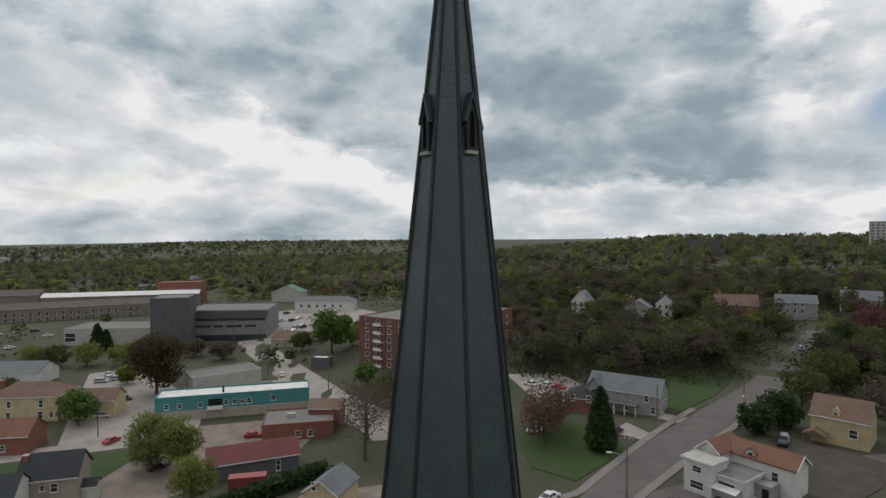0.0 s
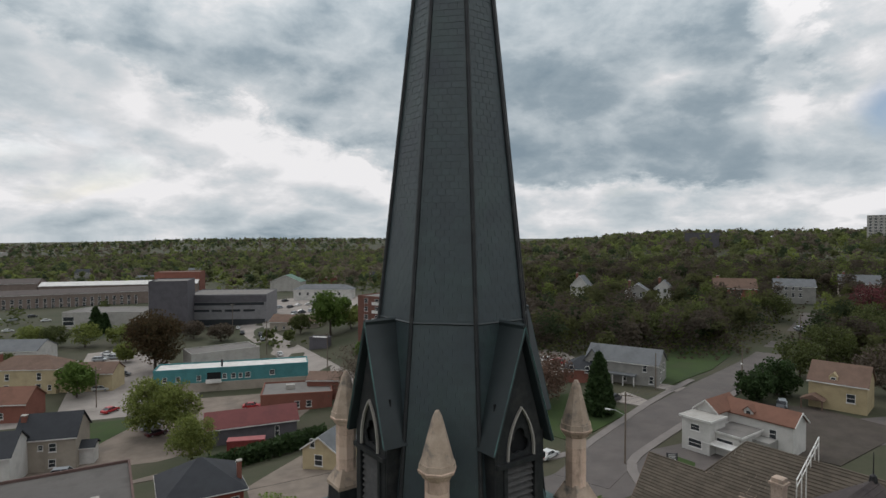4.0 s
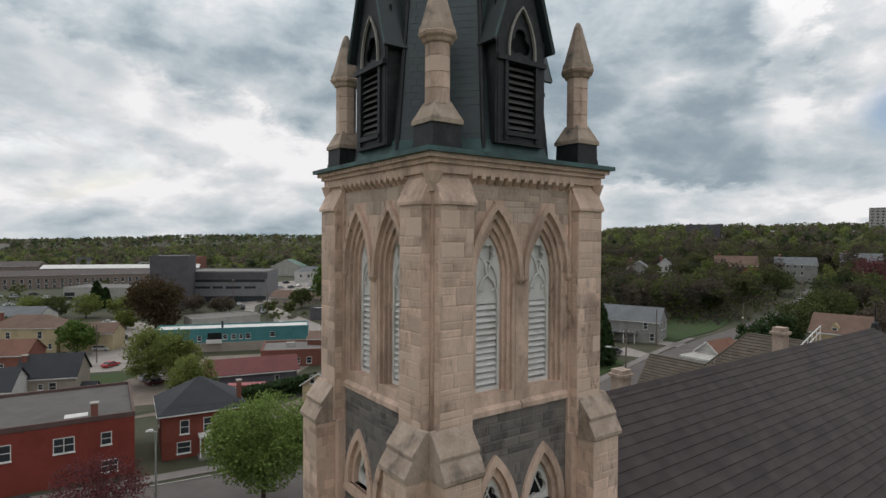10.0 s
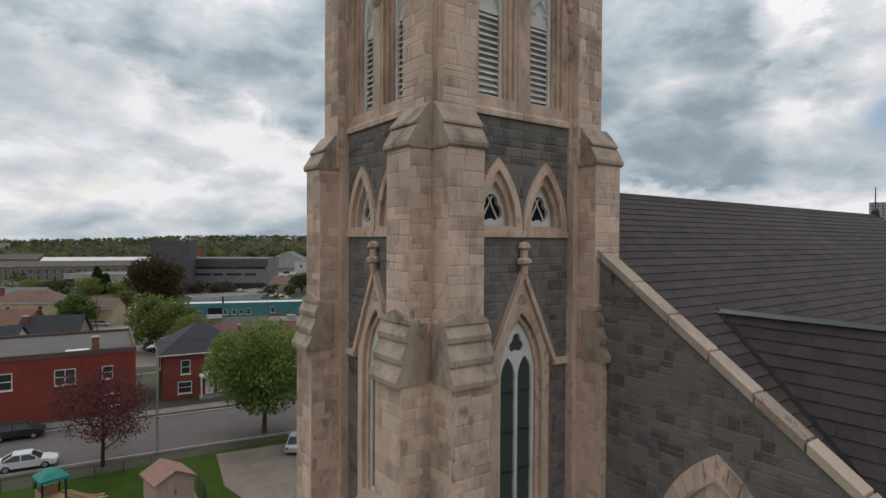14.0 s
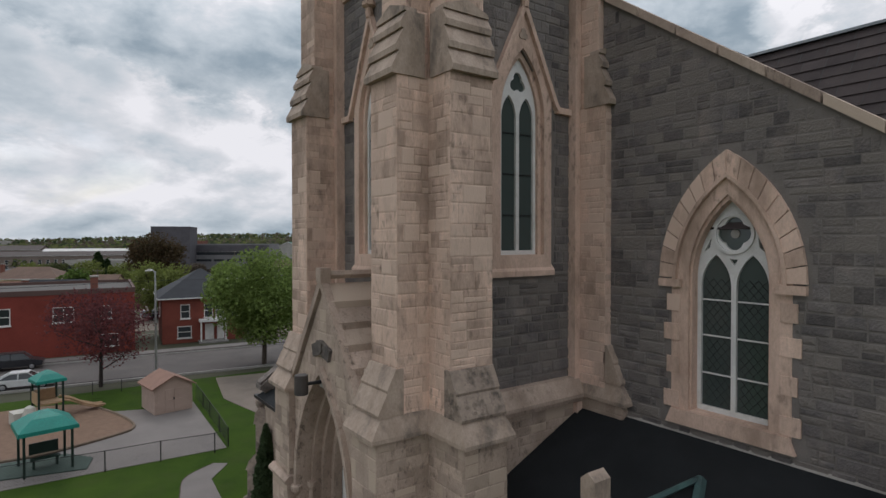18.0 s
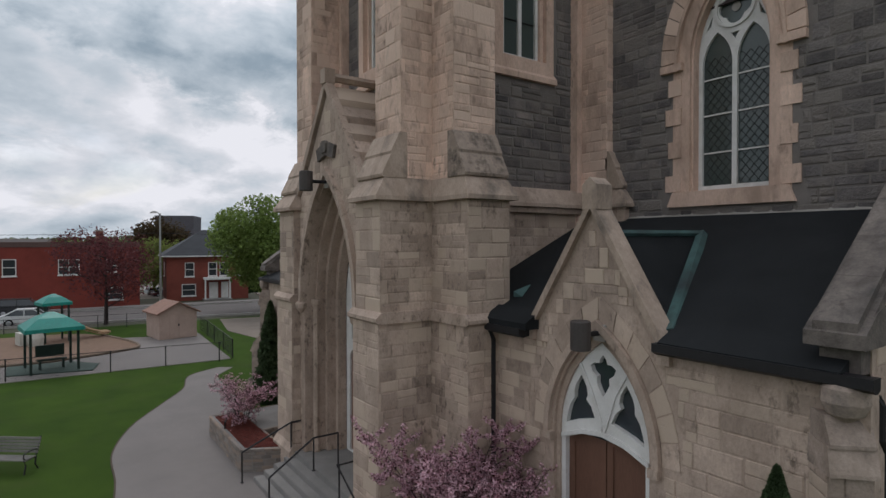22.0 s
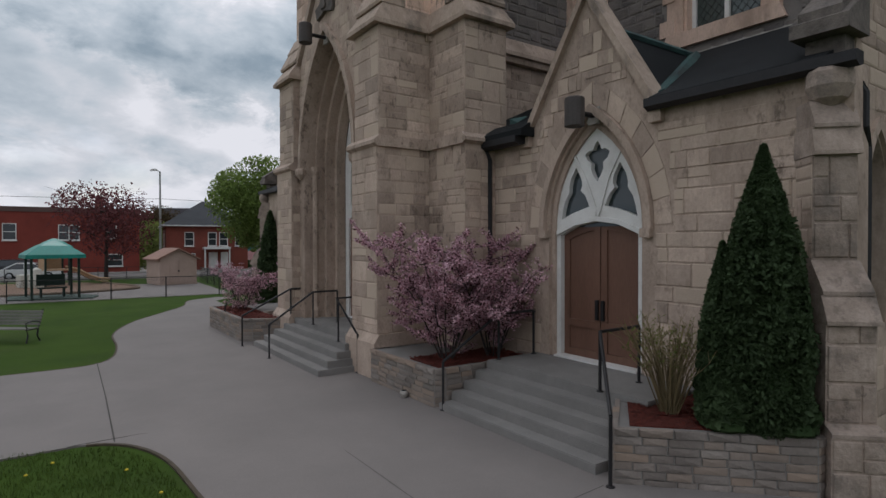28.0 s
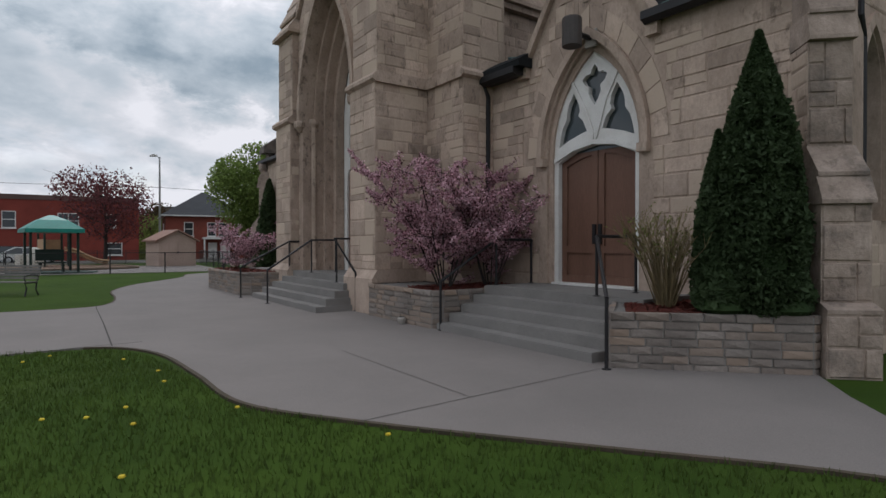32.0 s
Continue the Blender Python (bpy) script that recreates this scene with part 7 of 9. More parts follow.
part("porch", bm_join(prism([(-1.0, 5.2), (3.4, 5.2), (1.2, 6.3)], "y", -3.2, 0.0)), R_BROWN, yh)
for u in (-0.7, 3.1):
    part("porch_post", bm_join(box(u - 0.12, u + 0.12, -3.1, -2.9, 2.9, 5.2)), R_BROWN, yh)
# houses up in the wood
for (a, b, e, r, wl, rf, lab) in (((204, 176), (208, 168), 15.5, 20.5, WHITEW, R_GREY, "white gabled house high in the wood"), ((206, 146), (212, 136), 14.5, 18.5, GREYW, R_GREY, "grey gabled house in the wood"),
                                  ((222, 141), (226, 134), 16.0, 19.5, WHITEW, R_GREY, "pale house half hidden in the wood"), ((236, 120), (246, 106), 17.0, 21.0, RED3, R_BROWN, "large red brick house in the wood"),
                                  ((262, 106), (270, 92), 17.5, 20.5, GREYW, R_GREY, "grey house above the bend"), ((284, 88), (290, 74), 19.0, 22.5, STONEW, R_GREY, "stone house with a grey roof above the bend")):
    house(a, b, 9.0, e, wl, rf, "gable", r, lab, "house", front=[(1.8 + i * 2.8, j, 1.0, 1.7) for i in range(4) for j in (3.0, 6.2)], along=(e > 16.5), chimney=[(2.0, 5.0, 1.0, r + 1.2)])
house((690, 205), (700, 165), 25, 62, PALE, R_TAR, "flat", 1, "tall pale apartment tower on the hill", "apartment tower", front=[(3 + i * 4.4, 6 + j * 3.1, 2.4, 1.6) for i in range(9) for j in range(9)])
house((560, 330), (575, 300), 20, 44, PURPLE, R_TAR, "flat", 1, "dark block above the trees on the hill", "apartment block")
for i, (x, y) in enumerate(((250, 470), (262, 452), (170, 520), (205, 560), (-60, 640), (20, 700), (120, 640), (300, 520), (-120, 560), (60, 560), (180, 430), (215, 400))):
    house((x, y), (x + 13, y - 7), 10, ground_z(x, y) + 6, (WHITEW, GREYW, RED3, CREAM)[i % 4], (R_GREY, R_BROWN, R_BLACK)[i % 3], "gable", ground_z(x, y) + 9.5, ("white", "grey", "red brick", "cream")[i % 4] + " house far off among trees", "house", front=[(3, 3.5, 1.3, 1.7), (8, 3.5, 1.3, 1.7)])
far_bld = house((-190, 1250), (-60, 1230), 30, 12, PALE, R_WHITE, "flat", 1, "far pale industrial blocks below the hills", "factory", front=[(8 + i * 12, 4, 6, 3) for i in range(10)])

# ---- trees and shrubs ----
def leaf_mat(name, c1, c2, vary=0.3, hue=None, through_=0.38, patch=1.0):
    """A leaf: matt, a little light coming through it."""
    c1, c2 = (tuple(min(1.0, v * 1.45) for v in c) for c in (c1, c2))
    mt = material(name, c1, c2, patch, 0.75, 0.0, 8.0, vary=vary, island=True, hue=hue, spec=0.2)
    nt = mt.node_tree
    b = nt.nodes["Principled BSDF"]
    tr, mx = nt.nodes.new("ShaderNodeBsdfTranslucent"), nt.nodes.new("ShaderNodeMixShader")
    mx.inputs[0].default_value = through_
    nt.links.new(b.inputs["Base Color"].links[0].from_socket, tr.inputs[0])
    nt.links.new(b.outputs[0], mx.inputs[1])
    nt.links.new(tr.outputs[0], mx.inputs[2])
    nt.links.new(mx.outputs[0], nt.nodes["Material Output"].inputs[0])
    return mt


L_GREEN = leaf_mat("leaf_green", (0.072, 0.110, 0.024), (0.050, 0.080, 0.017), 0.25)
L_BRIGHT = leaf_mat("leaf_bright", (0.128, 0.146, 0.038), (0.098, 0.116, 0.032), 0.2)
L_ROUND = leaf_mat("leaf_fresh", (0.140, 0.188, 0.050), (0.100, 0.140, 0.036), 0.3)
L_RED = leaf_mat("leaf_dark_red", (0.105, 0.034, 0.036), (0.070, 0.024, 0.025), 0.3)
L_COPPER = leaf_mat("leaf_copper", (0.062, 0.036, 0.018), (0.034, 0.030, 0.014), 0.35)
L_ORANGE = leaf_mat("leaf_orange", (0.092, 0.056, 0.040), (0.070, 0.044, 0.033), 0.25)
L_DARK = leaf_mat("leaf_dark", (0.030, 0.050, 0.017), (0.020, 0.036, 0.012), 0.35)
L_OLIVE = leaf_mat("leaf_olive", (0.066, 0.078, 0.026), (0.050, 0.058, 0.020), 0.35)
L_BARE = leaf_mat("leaf_bare", (0.088, 0.070, 0.052), (0.064, 0.050, 0.038), 0.3)
L_YEW = leaf_mat("leaf_yew", (0.046, 0.068, 0.030), (0.028, 0.044, 0.018), 0.3)
L_PINK = leaf_mat("blossom_pink", (0.54, 0.37, 0.41), (0.42, 0.265, 0.30), 0.3, hue=(0.36, 0.17, 0.21))
L_STRAW = leaf_mat("twig_straw", (0.20, 0.155, 0.085), (0.15, 0.115, 0.062), 0.3)
M_BARK = material("bark", (0.085, 0.066, 0.052), (0.055, 0.043, 0.035), 3.0, 0.95, 0.6, 20, streak=0.2)
M_BARKD = material("dark_bark", (0.045, 0.035, 0.032), (0.03, 0.024, 0.022), 3.0, 0.95, 0.5, 20, streak=0.2)


def leaf_cloud(rng, n, centre_fn, size, long=1.5, nest=None):
    """Loose leaves: n small folded quads at places given by centre_fn."""
    vs, fs = [], []
    for _ in range(n):
        c = centre_fn()
        if c is None:
            continue
        s = size * rng.uniform(0.6, 1.3)
        q = Euler((rng.uniform(-1.2, 1.2), rng.uniform(-1.2, 1.2), rng.uniform(0, 6.28))).to_matrix()
        i = len(vs)
        for u, v, w in ((-s * long / 2, 0, 0), (0, -s / 2, 0.12 * s), (s * long / 2, 0, 0), (0, s / 2, 0.12 * s)):
            p = q @ Vector((u, v, w))
            vs.append((c[0] + p.x, c[1] + p.y, c[2] + p.z))
        fs.append((i, i + 1, i + 2, i + 3))
    return vs, fs


def limbs(rng, x, y, z0, h, r, trunk_h, thick, n=7, sub=4):
    """Trunk and boughs as tapered bars; also gives the ends, for the clumps of leaves."""
    bars, ends = [], []
    top = Vector((x + rng.uniform(-0.3, 0.3), y + rng.uniform(-0.3, 0.3), z0 + h * 0.8))
    base = Vector((x, y, z0 - 0.2))
    mid = base.lerp(top, 0.5) + Vector((rng.uniform(-0.2, 0.2), rng.uniform(-0.2, 0.2), 0))
    bars.append(tube([base, base.lerp(mid, 0.5), mid, top], [thick * 1.25, thick, thick * 0.7, thick * 0.18], 7))
    ends.append(top)
    for i in range(n):
        f = trunk_h + (0.85 - trunk_h) * (i + rng.random()) / n
        s = base.lerp(top, f)
        a = i * 2.4 + rng.uniform(-0.4, 0.4)
        reach = r * rng.uniform(0.6, 0.95) * (1.0 - 0.35 * abs(f - 0.5))
        e = s + Vector((math.cos(a) * reach, math.sin(a) * reach, h * rng.uniform(0.10, 0.28)))
        m = s.lerp(e, 0.5) + Vector((0, 0, -0.03 * h))
        bars.append(tube([s, m, e], [thick * 0.42, thick * 0.26, thick * 0.07], 5))
        ends += [e, m]
        for _ in range(sub):
            t = rng.uniform(0.4, 1.0)
            p = s.lerp(e, t)
            q = p + Vector((rng.uniform(-1, 1), rng.uniform(-1, 1), rng.uniform(0.1, 0.9))) * r * 0.42
            bars.append(tube([p, q], [thick * 0.13, thick * 0.03], 4))
            ends.append(q)
    return bars, ends


def tree(x, y, h, r, leaf, label, n=1500, size=0.5, seed=0, trunk_h=0.25, thick=None, z0=None, clump=0.30, low=0.22, bark=M_BARK, group="", sub=4, nb=8):
    """A broad-leaved tree: tapered trunk with boughs, and a crown of leaves gathered in clumps with gaps between."""
    rng = random.Random(seed)
    z0 = ground_z(x, y) if z0 is None else z0
    t = thing("tree", label, "tree", group=group)
    thick = thick or h * 0.022
    bars, ends = limbs(rng, x, y, z0, h, r, trunk_h, thick, nb, sub)
    part("trunk", bm_join(*bars), bark, t)
    cz, rz = z0 + h * (1 + low) / 2, h * (1 - low) / 2
    cl = []
    for e in ends:
        cl.append((e, r * clump * rng.uniform(0.7, 1.2)))
    for _ in range(int(26)):
        d = Vector((rng.gauss(0, 1), rng.gauss(0, 1), rng.gauss(0, 1))).normalized() * rng.uniform(0.55, 0.93)
        cl.append((Vector((x + d.x * r, y + d.y * r, cz + d.z * rz)), r * clump * rng.uniform(0.7, 1.25)))

    def at():
        c, cr = cl[rng.randrange(len(cl))]
        d = Vector((rng.gauss(0, 1), rng.gauss(0, 1), rng.gauss(0, 1)))
        d = d.normalized() * cr * rng.random() ** 0.4
        p = c + d
        q = Vector(((p.x - x) / r, (p.y - y) / r, (p.z - cz) / rz))
        if q.length > 1.08:
            return None
        return p

    part("crown", leaf_cloud(rng, n, at, size), leaf, t)
    return t


def conifer(x, y, h, r, leaf, label, n=1500, size=0.3, seed=0, z0=None, belly=0.15, name="conifer", column=()):
    """A dense cone of sprays on a short trunk."""
    rng = random.Random(seed)
    z0 = ground_z(x, y) if z0 is None else z0
    t = thing(name, label, "tree" if h > 2 else "shrub")
    part("trunk", bm_join(tube([(x, y, z0 - 0.1), (x, y, z0 + h * 0.9)], [r * 0.12, 0.02], 6)), M_BARKD, t)
    lumps = [(rng.uniform(0, 6.28), rng.random(), rng.uniform(0.75, 1.12)) for _ in range(60)]

    def at():
        f = rng.random() ** (1.15 if column else 1.5)
        a = rng.uniform(0, 6.28)
        prof = r * min(1.0, (f + 0.02) / belly) ** 0.5 * (1 - f) ** 0.62 * 1.10
        if column:
            prof = r * float(np.interp(f, *column))
        k = 1.0
        for (la, lf, lk) in lumps:
            da = abs((a - la + 3.14) % 6.28 - 3.14)
            if da < 0.35 and abs(f - lf) < 0.05:
                k = lk
        q = prof * k * rng.uniform(0.72, 1.0)
        return (x + q * math.cos(a), y + q * math.sin(a), z0 + h * f)

    part("foliage", leaf_cloud(rng, n, at, size, 2.0), leaf, t)
    # solid core without leaves; its dark colour stands in for shade between the sprays
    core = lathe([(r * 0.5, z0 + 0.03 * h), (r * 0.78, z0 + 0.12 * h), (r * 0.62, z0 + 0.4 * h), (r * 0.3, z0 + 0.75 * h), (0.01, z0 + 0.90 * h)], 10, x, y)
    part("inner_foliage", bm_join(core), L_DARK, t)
    return t


# the street trees
tree(7.9, 44.2, 12.0, 5.6, L_ROUND, "round-crowned bright green street tree on the verge", 34000, 0.21, 11, 0.26, 0.22, low=0.20, clump=0.40)
tree(-6.8, 43.6, 8.8, 4.4, L_RED, "small dark red-leaved tree on the verge", 6500, 0.16, 12, 0.22, 0.15, low=0.20, clump=0.30, bark=M_BARKD, sub=7, nb=10)
tree(20.3, 194.0, 20.0, 9.5, L_COPPER, "large copper-brown tree in the car park", 9000, 0.6, 13, low=0.12, clump=0.36)
tree(8.8, 127.0, 13.0, 6.2, L_BRIGHT, "light green tree at the gravel yard", 7000, 0.36, 14, low=0.1)
tree(13.5, 122.0, 12.5, 5.4, L_BRIGHT, "light green tree at the gravel yard", 6500, 0.36, 15, low=0.1)
tree(12.2, 99.5, 10.5, 4.6, L_BRIGHT, "fresh green tree behind the brick house", 6000, 0.32, 16, low=0.06)
tree(-2.8, 172.0, 10.0, 5.2, L_GREEN, "green tree before the cream house", 2600, 0.6, 17, low=0.1)
tree(88.0, 204.0, 19.0, 8.5, L_GREEN, "tall green tree by the outer street", 3200, 0.9, 18, low=0.1)
tree(76.0, 150.0, 8.0, 4.2, L_GREEN, "green tree at the corner of the teal building", 1800, 0.6, 19, low=0.08)
tree(49.5, 101.0, 20.0, 8.5, L_BARE, "tall bare tree with a haze of buds", 2600, 0.30, 20, 0.3, 0.35, low=0.15, sub=9, nb=12, clump=0.4)
tree(56.0, 112.0, 15.0, 7.0, L_BARE, "bare tree with a haze of buds", 1800, 0.30, 21, 0.3, 0.28, low=0.15, sub=8, nb=11, clump=0.4)
tree(81.5, 75.5, 10.5, 6.0, L_ORANGE, "budding orange-brown tree on the corner lawn", 2600, 0.38, 22, 0.2, low=0.12, sub=7)
tree(88.0, 80.0, 11.0, 6.0, L_ORANGE, "budding orange-brown tree beside the dark-roofed house", 2400, 0.38, 23, 0.2, low=0.12, sub=7)
conifer(87.4, 64.4, 13.5, 3.6, L_DARK, "dark spruce on the corner lawn", 2600, 0.6, 24, name="spruce")
conifer(10.2, 289.0, 12.5, 4.0, L_DARK, "dark spruce before the works", 1200, 0.9, 25, name="spruce")
conifer(14.0, 292.0, 9.0, 3.0, L_DARK, "small dark spruce before the works", 800, 0.9, 26, name="spruce")
tree(119.5, 47.0, 7.4, 4.0, L_DARK, "dense dark green bush by the side street", 2600, 0.5, 27, 0.05, low=0.0)
tree(128.0, 46.0, 8.6, 5.0, L_DARK, "dense dark green bush by the side street", 3000, 0.5, 28, 0.05, low=0.0)
for i, (x, y, h, r, lf) in enumerate(((-6, 262, 9, 5.5, L_OLIVE), (4, 256, 10, 6, L_BRIGHT), (16, 250, 9, 5.5, L_BRIGHT), (26, 254, 10, 6, L_OLIVE), (36, 262, 8, 5, L_OLIVE), (14, 215, 7, 4, L_BRIGHT), (-14, 268, 9, 6, L_BRIGHT),
                                      (-20, 215, 7, 4.5, L_OLIVE), (52, 236, 8, 5.5, L_BARE), (44, 250, 8, 5, L_BARE), (82, 222, 9, 5, L_OLIVE), (98, 205, 10, 6, L_BRIGHT), (92, 130, 12, 6, L_BARE), (72, 128, 11, 6, L_OLIVE), (84, 118, 12, 6, L_BARE), (66, 105, 10, 5, L_BARE),
                                      (210, 56, 15, 8, L_OLIVE), (196, 50, 13, 7, L_OLIVE), (172, 52, 12, 7, L_OLIVE), (150, 50, 10, 6, L_OLIVE), (146, 30, 12, 6.5, L_BARE), (148, 10, 14, 7, L_OLIVE), (240, 62, 16, 9, L_RED), (180, 96, 13, 7.5, L_OLIVE), (160, 96, 12, 7, L_OLIVE), (228, 90, 11, 6, L_OLIVE))):
    tree(x, y, h, r, lf, {L_OLIVE: "olive-green budding tree among the houses", L_BRIGHT: "light green spring tree among the houses", L_BARE: "bare grey-brown tree with buds", L_RED: "dark red-leaved tree beside the street"}[lf], 2400, 0.5, 60 + i, low=0.1, nb=6, sub=2)


def woods(name, label, leaf, spots, size, per, seed):
    """Far woodland: many crowns of clumped leaves, with their trunks, in one sheet."""
    g = np.random.default_rng(seed)
    sp = np.array([(x, y, h, r, ground_z(x, y)) for (x, y, h, r) in spots])
    n, lobes = len(sp), 9
    # each crown is a handful of lobes within an egg
    d = g.normal(size=(n, lobes, 3))
    d /= np.linalg.norm(d, axis=2, keepdims=True)
    d *= g.uniform(0.25, 0.75, (n, lobes, 1))
    x, y, h, r, z0 = (sp[:, k][:, None] for k in range(5))
    lob = np.stack([x + d[..., 0] * r, y + d[..., 1] * r, z0 + h * 0.58 + d[..., 2] * h * 0.42], -1)
    which = g.integers(0, lobes, (n, per))
    c = np.take_along_axis(lob, which[..., None], 1)
    e = g.normal(size=(n, per, 3))
    e /= np.linalg.norm(e, axis=2, keepdims=True)
    c = c + e * (r * 0.42)[..., None] * g.random((n, per, 1)) ** 0.35 * np.array([1, 1, 0.85])
    # undergrowth between the trunks
    low = per // 4
    ang, rr = g.uniform(0, 6.283, (n, low)), np.sqrt(g.random((n, low))) * r * 2.2
    c[:, :low] = np.stack([x + rr * np.cos(ang), y + rr * np.sin(ang), z0 + h * 0.22 * g.random((n, low))], -1)
    c = c.reshape(-1, 3)
    m = len(c)
    s_ = size * g.uniform(0.6, 1.4, m)
    a, b = g.uniform(0, 6.283, m), g.uniform(-1.1, 1.1, m)
    u = np.stack([np.cos(a) * s_, np.sin(a) * s_, 0 * s_], -1)
    w = np.stack([-np.sin(a) * np.sin(b), np.cos(a) * np.sin(b), np.cos(b)], -1) * (s_ * 0.7)[:, None]
    vs = np.stack([c - u, c - w, c + u, c + w], 1).reshape(-1, 3)
    fs = [tuple(q) for q in np.arange(4 * m).reshape(-1, 4).tolist()]
    vs = vs.tolist()
    for (px, py, ph, pr, pz) in sp.tolist():
        i, t = len(vs), 0.016 * ph
        vs += [(px - t, py - t, pz - 1), (px + t, py + t, pz - 1), (px, py, pz + ph * 0.8)]
        fs.append((i, i + 1, i + 2))
    tagged(part(name, (vs, fs), leaf), label, "woods", kind="stuff")


def scatter(n, seed, a0, a1, d0, d1, hr, keep, power=0.5):
    rng = random.Random(seed)
    out = []
    while len(out) < n:
        a, d = radians(rng.uniform(a0, a1)), d0 + (d1 - d0) * rng.random() ** power
        x, y = d * math.sin(a), d * math.cos(a)
        if keep(x, y):
            h = rng.uniform(*hr)
            out.append((x, y, h, h * rng.uniform(0.32, 0.46)))
    return out


def clear_wood(x, y):
    # the wood on the right keeps off the apartment block's front, the side street, the lawn and the houses
    if math.degrees(math.atan2(x + 11, y + 14.5)) < 43.8 and math.hypot(x, y) < 232:
        return False
    if x < 290 and y < np.interp(x, [100, 120, 141, 165, 190, 220, 254, 290], [98, 91, 88, 78, 84, 87, 100, 116]):
        return 150 < x < 290 and 5 < y < 0.25 * x + 14 and not (x < 172 and y > 20)
    if x < 118 and y < 124:
        return False
    for (hx, hy, q) in ((207, 172, 6), (209, 141, 6), (224, 137, 5), (243, 112, 9), (266, 99, 8), (288, 81, 8)):
        if math.hypot(x - hx, y - hy) < q or math.hypot(x - hx * 0.95, y - hy * 0.95) < q * 0.8:
            return False
    return True


def clear_town(x, y):
    return not (y < 330 and x < 160) and not (-100 < x < 100 and y < 520) and not (76 < x < 165 and 235 < y < 420)


# far leaves paler than the near ones: haze of distance mixed into their colour
HAZED_OLIVE = leaf_mat("far_leaf_olive", (0.118, 0.128, 0.052), (0.066, 0.074, 0.034), 0.10, through_=0.6, patch=0.05)
HAZED_BARE = leaf_mat("far_leaf_bare", (0.13, 0.108, 0.08), (0.08, 0.066, 0.052), 0.10, through_=0.6, patch=0.05)
HAZED_DARK = leaf_mat("far_leaf_dark", (0.06, 0.078, 0.038), (0.036, 0.048, 0.026), 0.10, through_=0.6, patch=0.05)
HAZED_BRIGHT = leaf_mat("far_leaf_fresh", (0.15, 0.172, 0.052), (0.096, 0.116, 0.04), 0.10, through_=0.6, patch=0.05)
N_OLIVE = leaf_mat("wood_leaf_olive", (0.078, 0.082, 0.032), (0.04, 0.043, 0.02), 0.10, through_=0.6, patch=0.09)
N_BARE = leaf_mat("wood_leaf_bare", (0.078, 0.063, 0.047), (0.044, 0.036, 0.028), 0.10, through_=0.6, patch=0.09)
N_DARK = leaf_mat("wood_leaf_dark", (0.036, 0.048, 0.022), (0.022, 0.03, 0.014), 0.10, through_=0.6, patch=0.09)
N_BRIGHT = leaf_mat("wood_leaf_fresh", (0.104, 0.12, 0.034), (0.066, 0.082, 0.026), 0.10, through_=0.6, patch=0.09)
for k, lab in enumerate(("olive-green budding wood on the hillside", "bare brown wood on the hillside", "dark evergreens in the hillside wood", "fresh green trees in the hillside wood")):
    near, far = (N_OLIVE, N_BARE, N_DARK, N_BRIGHT)[k], (HAZED_OLIVE, HAZED_BARE, HAZED_DARK, HAZED_BRIGHT)[k]
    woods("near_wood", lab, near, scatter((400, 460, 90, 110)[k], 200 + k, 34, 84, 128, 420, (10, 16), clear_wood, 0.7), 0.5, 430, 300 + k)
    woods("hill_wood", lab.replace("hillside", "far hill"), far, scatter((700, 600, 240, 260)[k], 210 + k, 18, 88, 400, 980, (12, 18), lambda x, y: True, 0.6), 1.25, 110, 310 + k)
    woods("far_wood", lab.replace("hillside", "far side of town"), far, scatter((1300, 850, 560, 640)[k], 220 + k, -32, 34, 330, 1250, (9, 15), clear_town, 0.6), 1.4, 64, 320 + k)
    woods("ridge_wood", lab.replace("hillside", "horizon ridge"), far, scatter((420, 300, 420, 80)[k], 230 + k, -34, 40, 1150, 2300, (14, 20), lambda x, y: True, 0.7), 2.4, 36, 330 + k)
# town gardens between the nearer houses
woods("town_wood", "garden trees between the far houses", L_OLIVE, [(-40, 210, 9, 4), (-45, 190, 8, 4), (-36, 285, 10, 5), (-60, 300, 10, 5), (-28, 300, 9, 5), (66, 215, 8, 4), (70, 205, 7, 3.5), (100, 232, 9, 5), (108, 222, 10, 5), (116, 205, 11, 5), (108, 190, 10, 5), (112, 176, 11, 5), (118, 160, 11, 5), (122, 140, 12, 6), (-20, 350, 9, 5), (-50, 360, 9, 5), (20, 372, 8, 4), (104, 245, 8, 4), (168, 260, 12, 6), (172, 290, 12, 6), (176, 320, 12, 6), (150, 350, 12, 6), (140, 200, 12, 6), (150, 225, 12, 6), (130, 180, 12, 6)], 0.8, 130, 340)
# hedge behind the brick house
hedge = thing("hedge", "long dark green clipped hedge behind the brick house", "hedge")
rng_h = random.Random(77)


def hedge_at():
    t = rng_h.random()
    return (14 + 24 * t + rng_h.uniform(-1.2, 1.2), 92.5 + 4.5 * t + rng_h.uniform(-1.5, 1.5), ground_z(14 + 24 * t, 93) + rng_h.uniform(0, 3.0))


part("leaves", leaf_cloud(rng_h, 4200, hedge_at, 0.55), L_DARK, hedge)


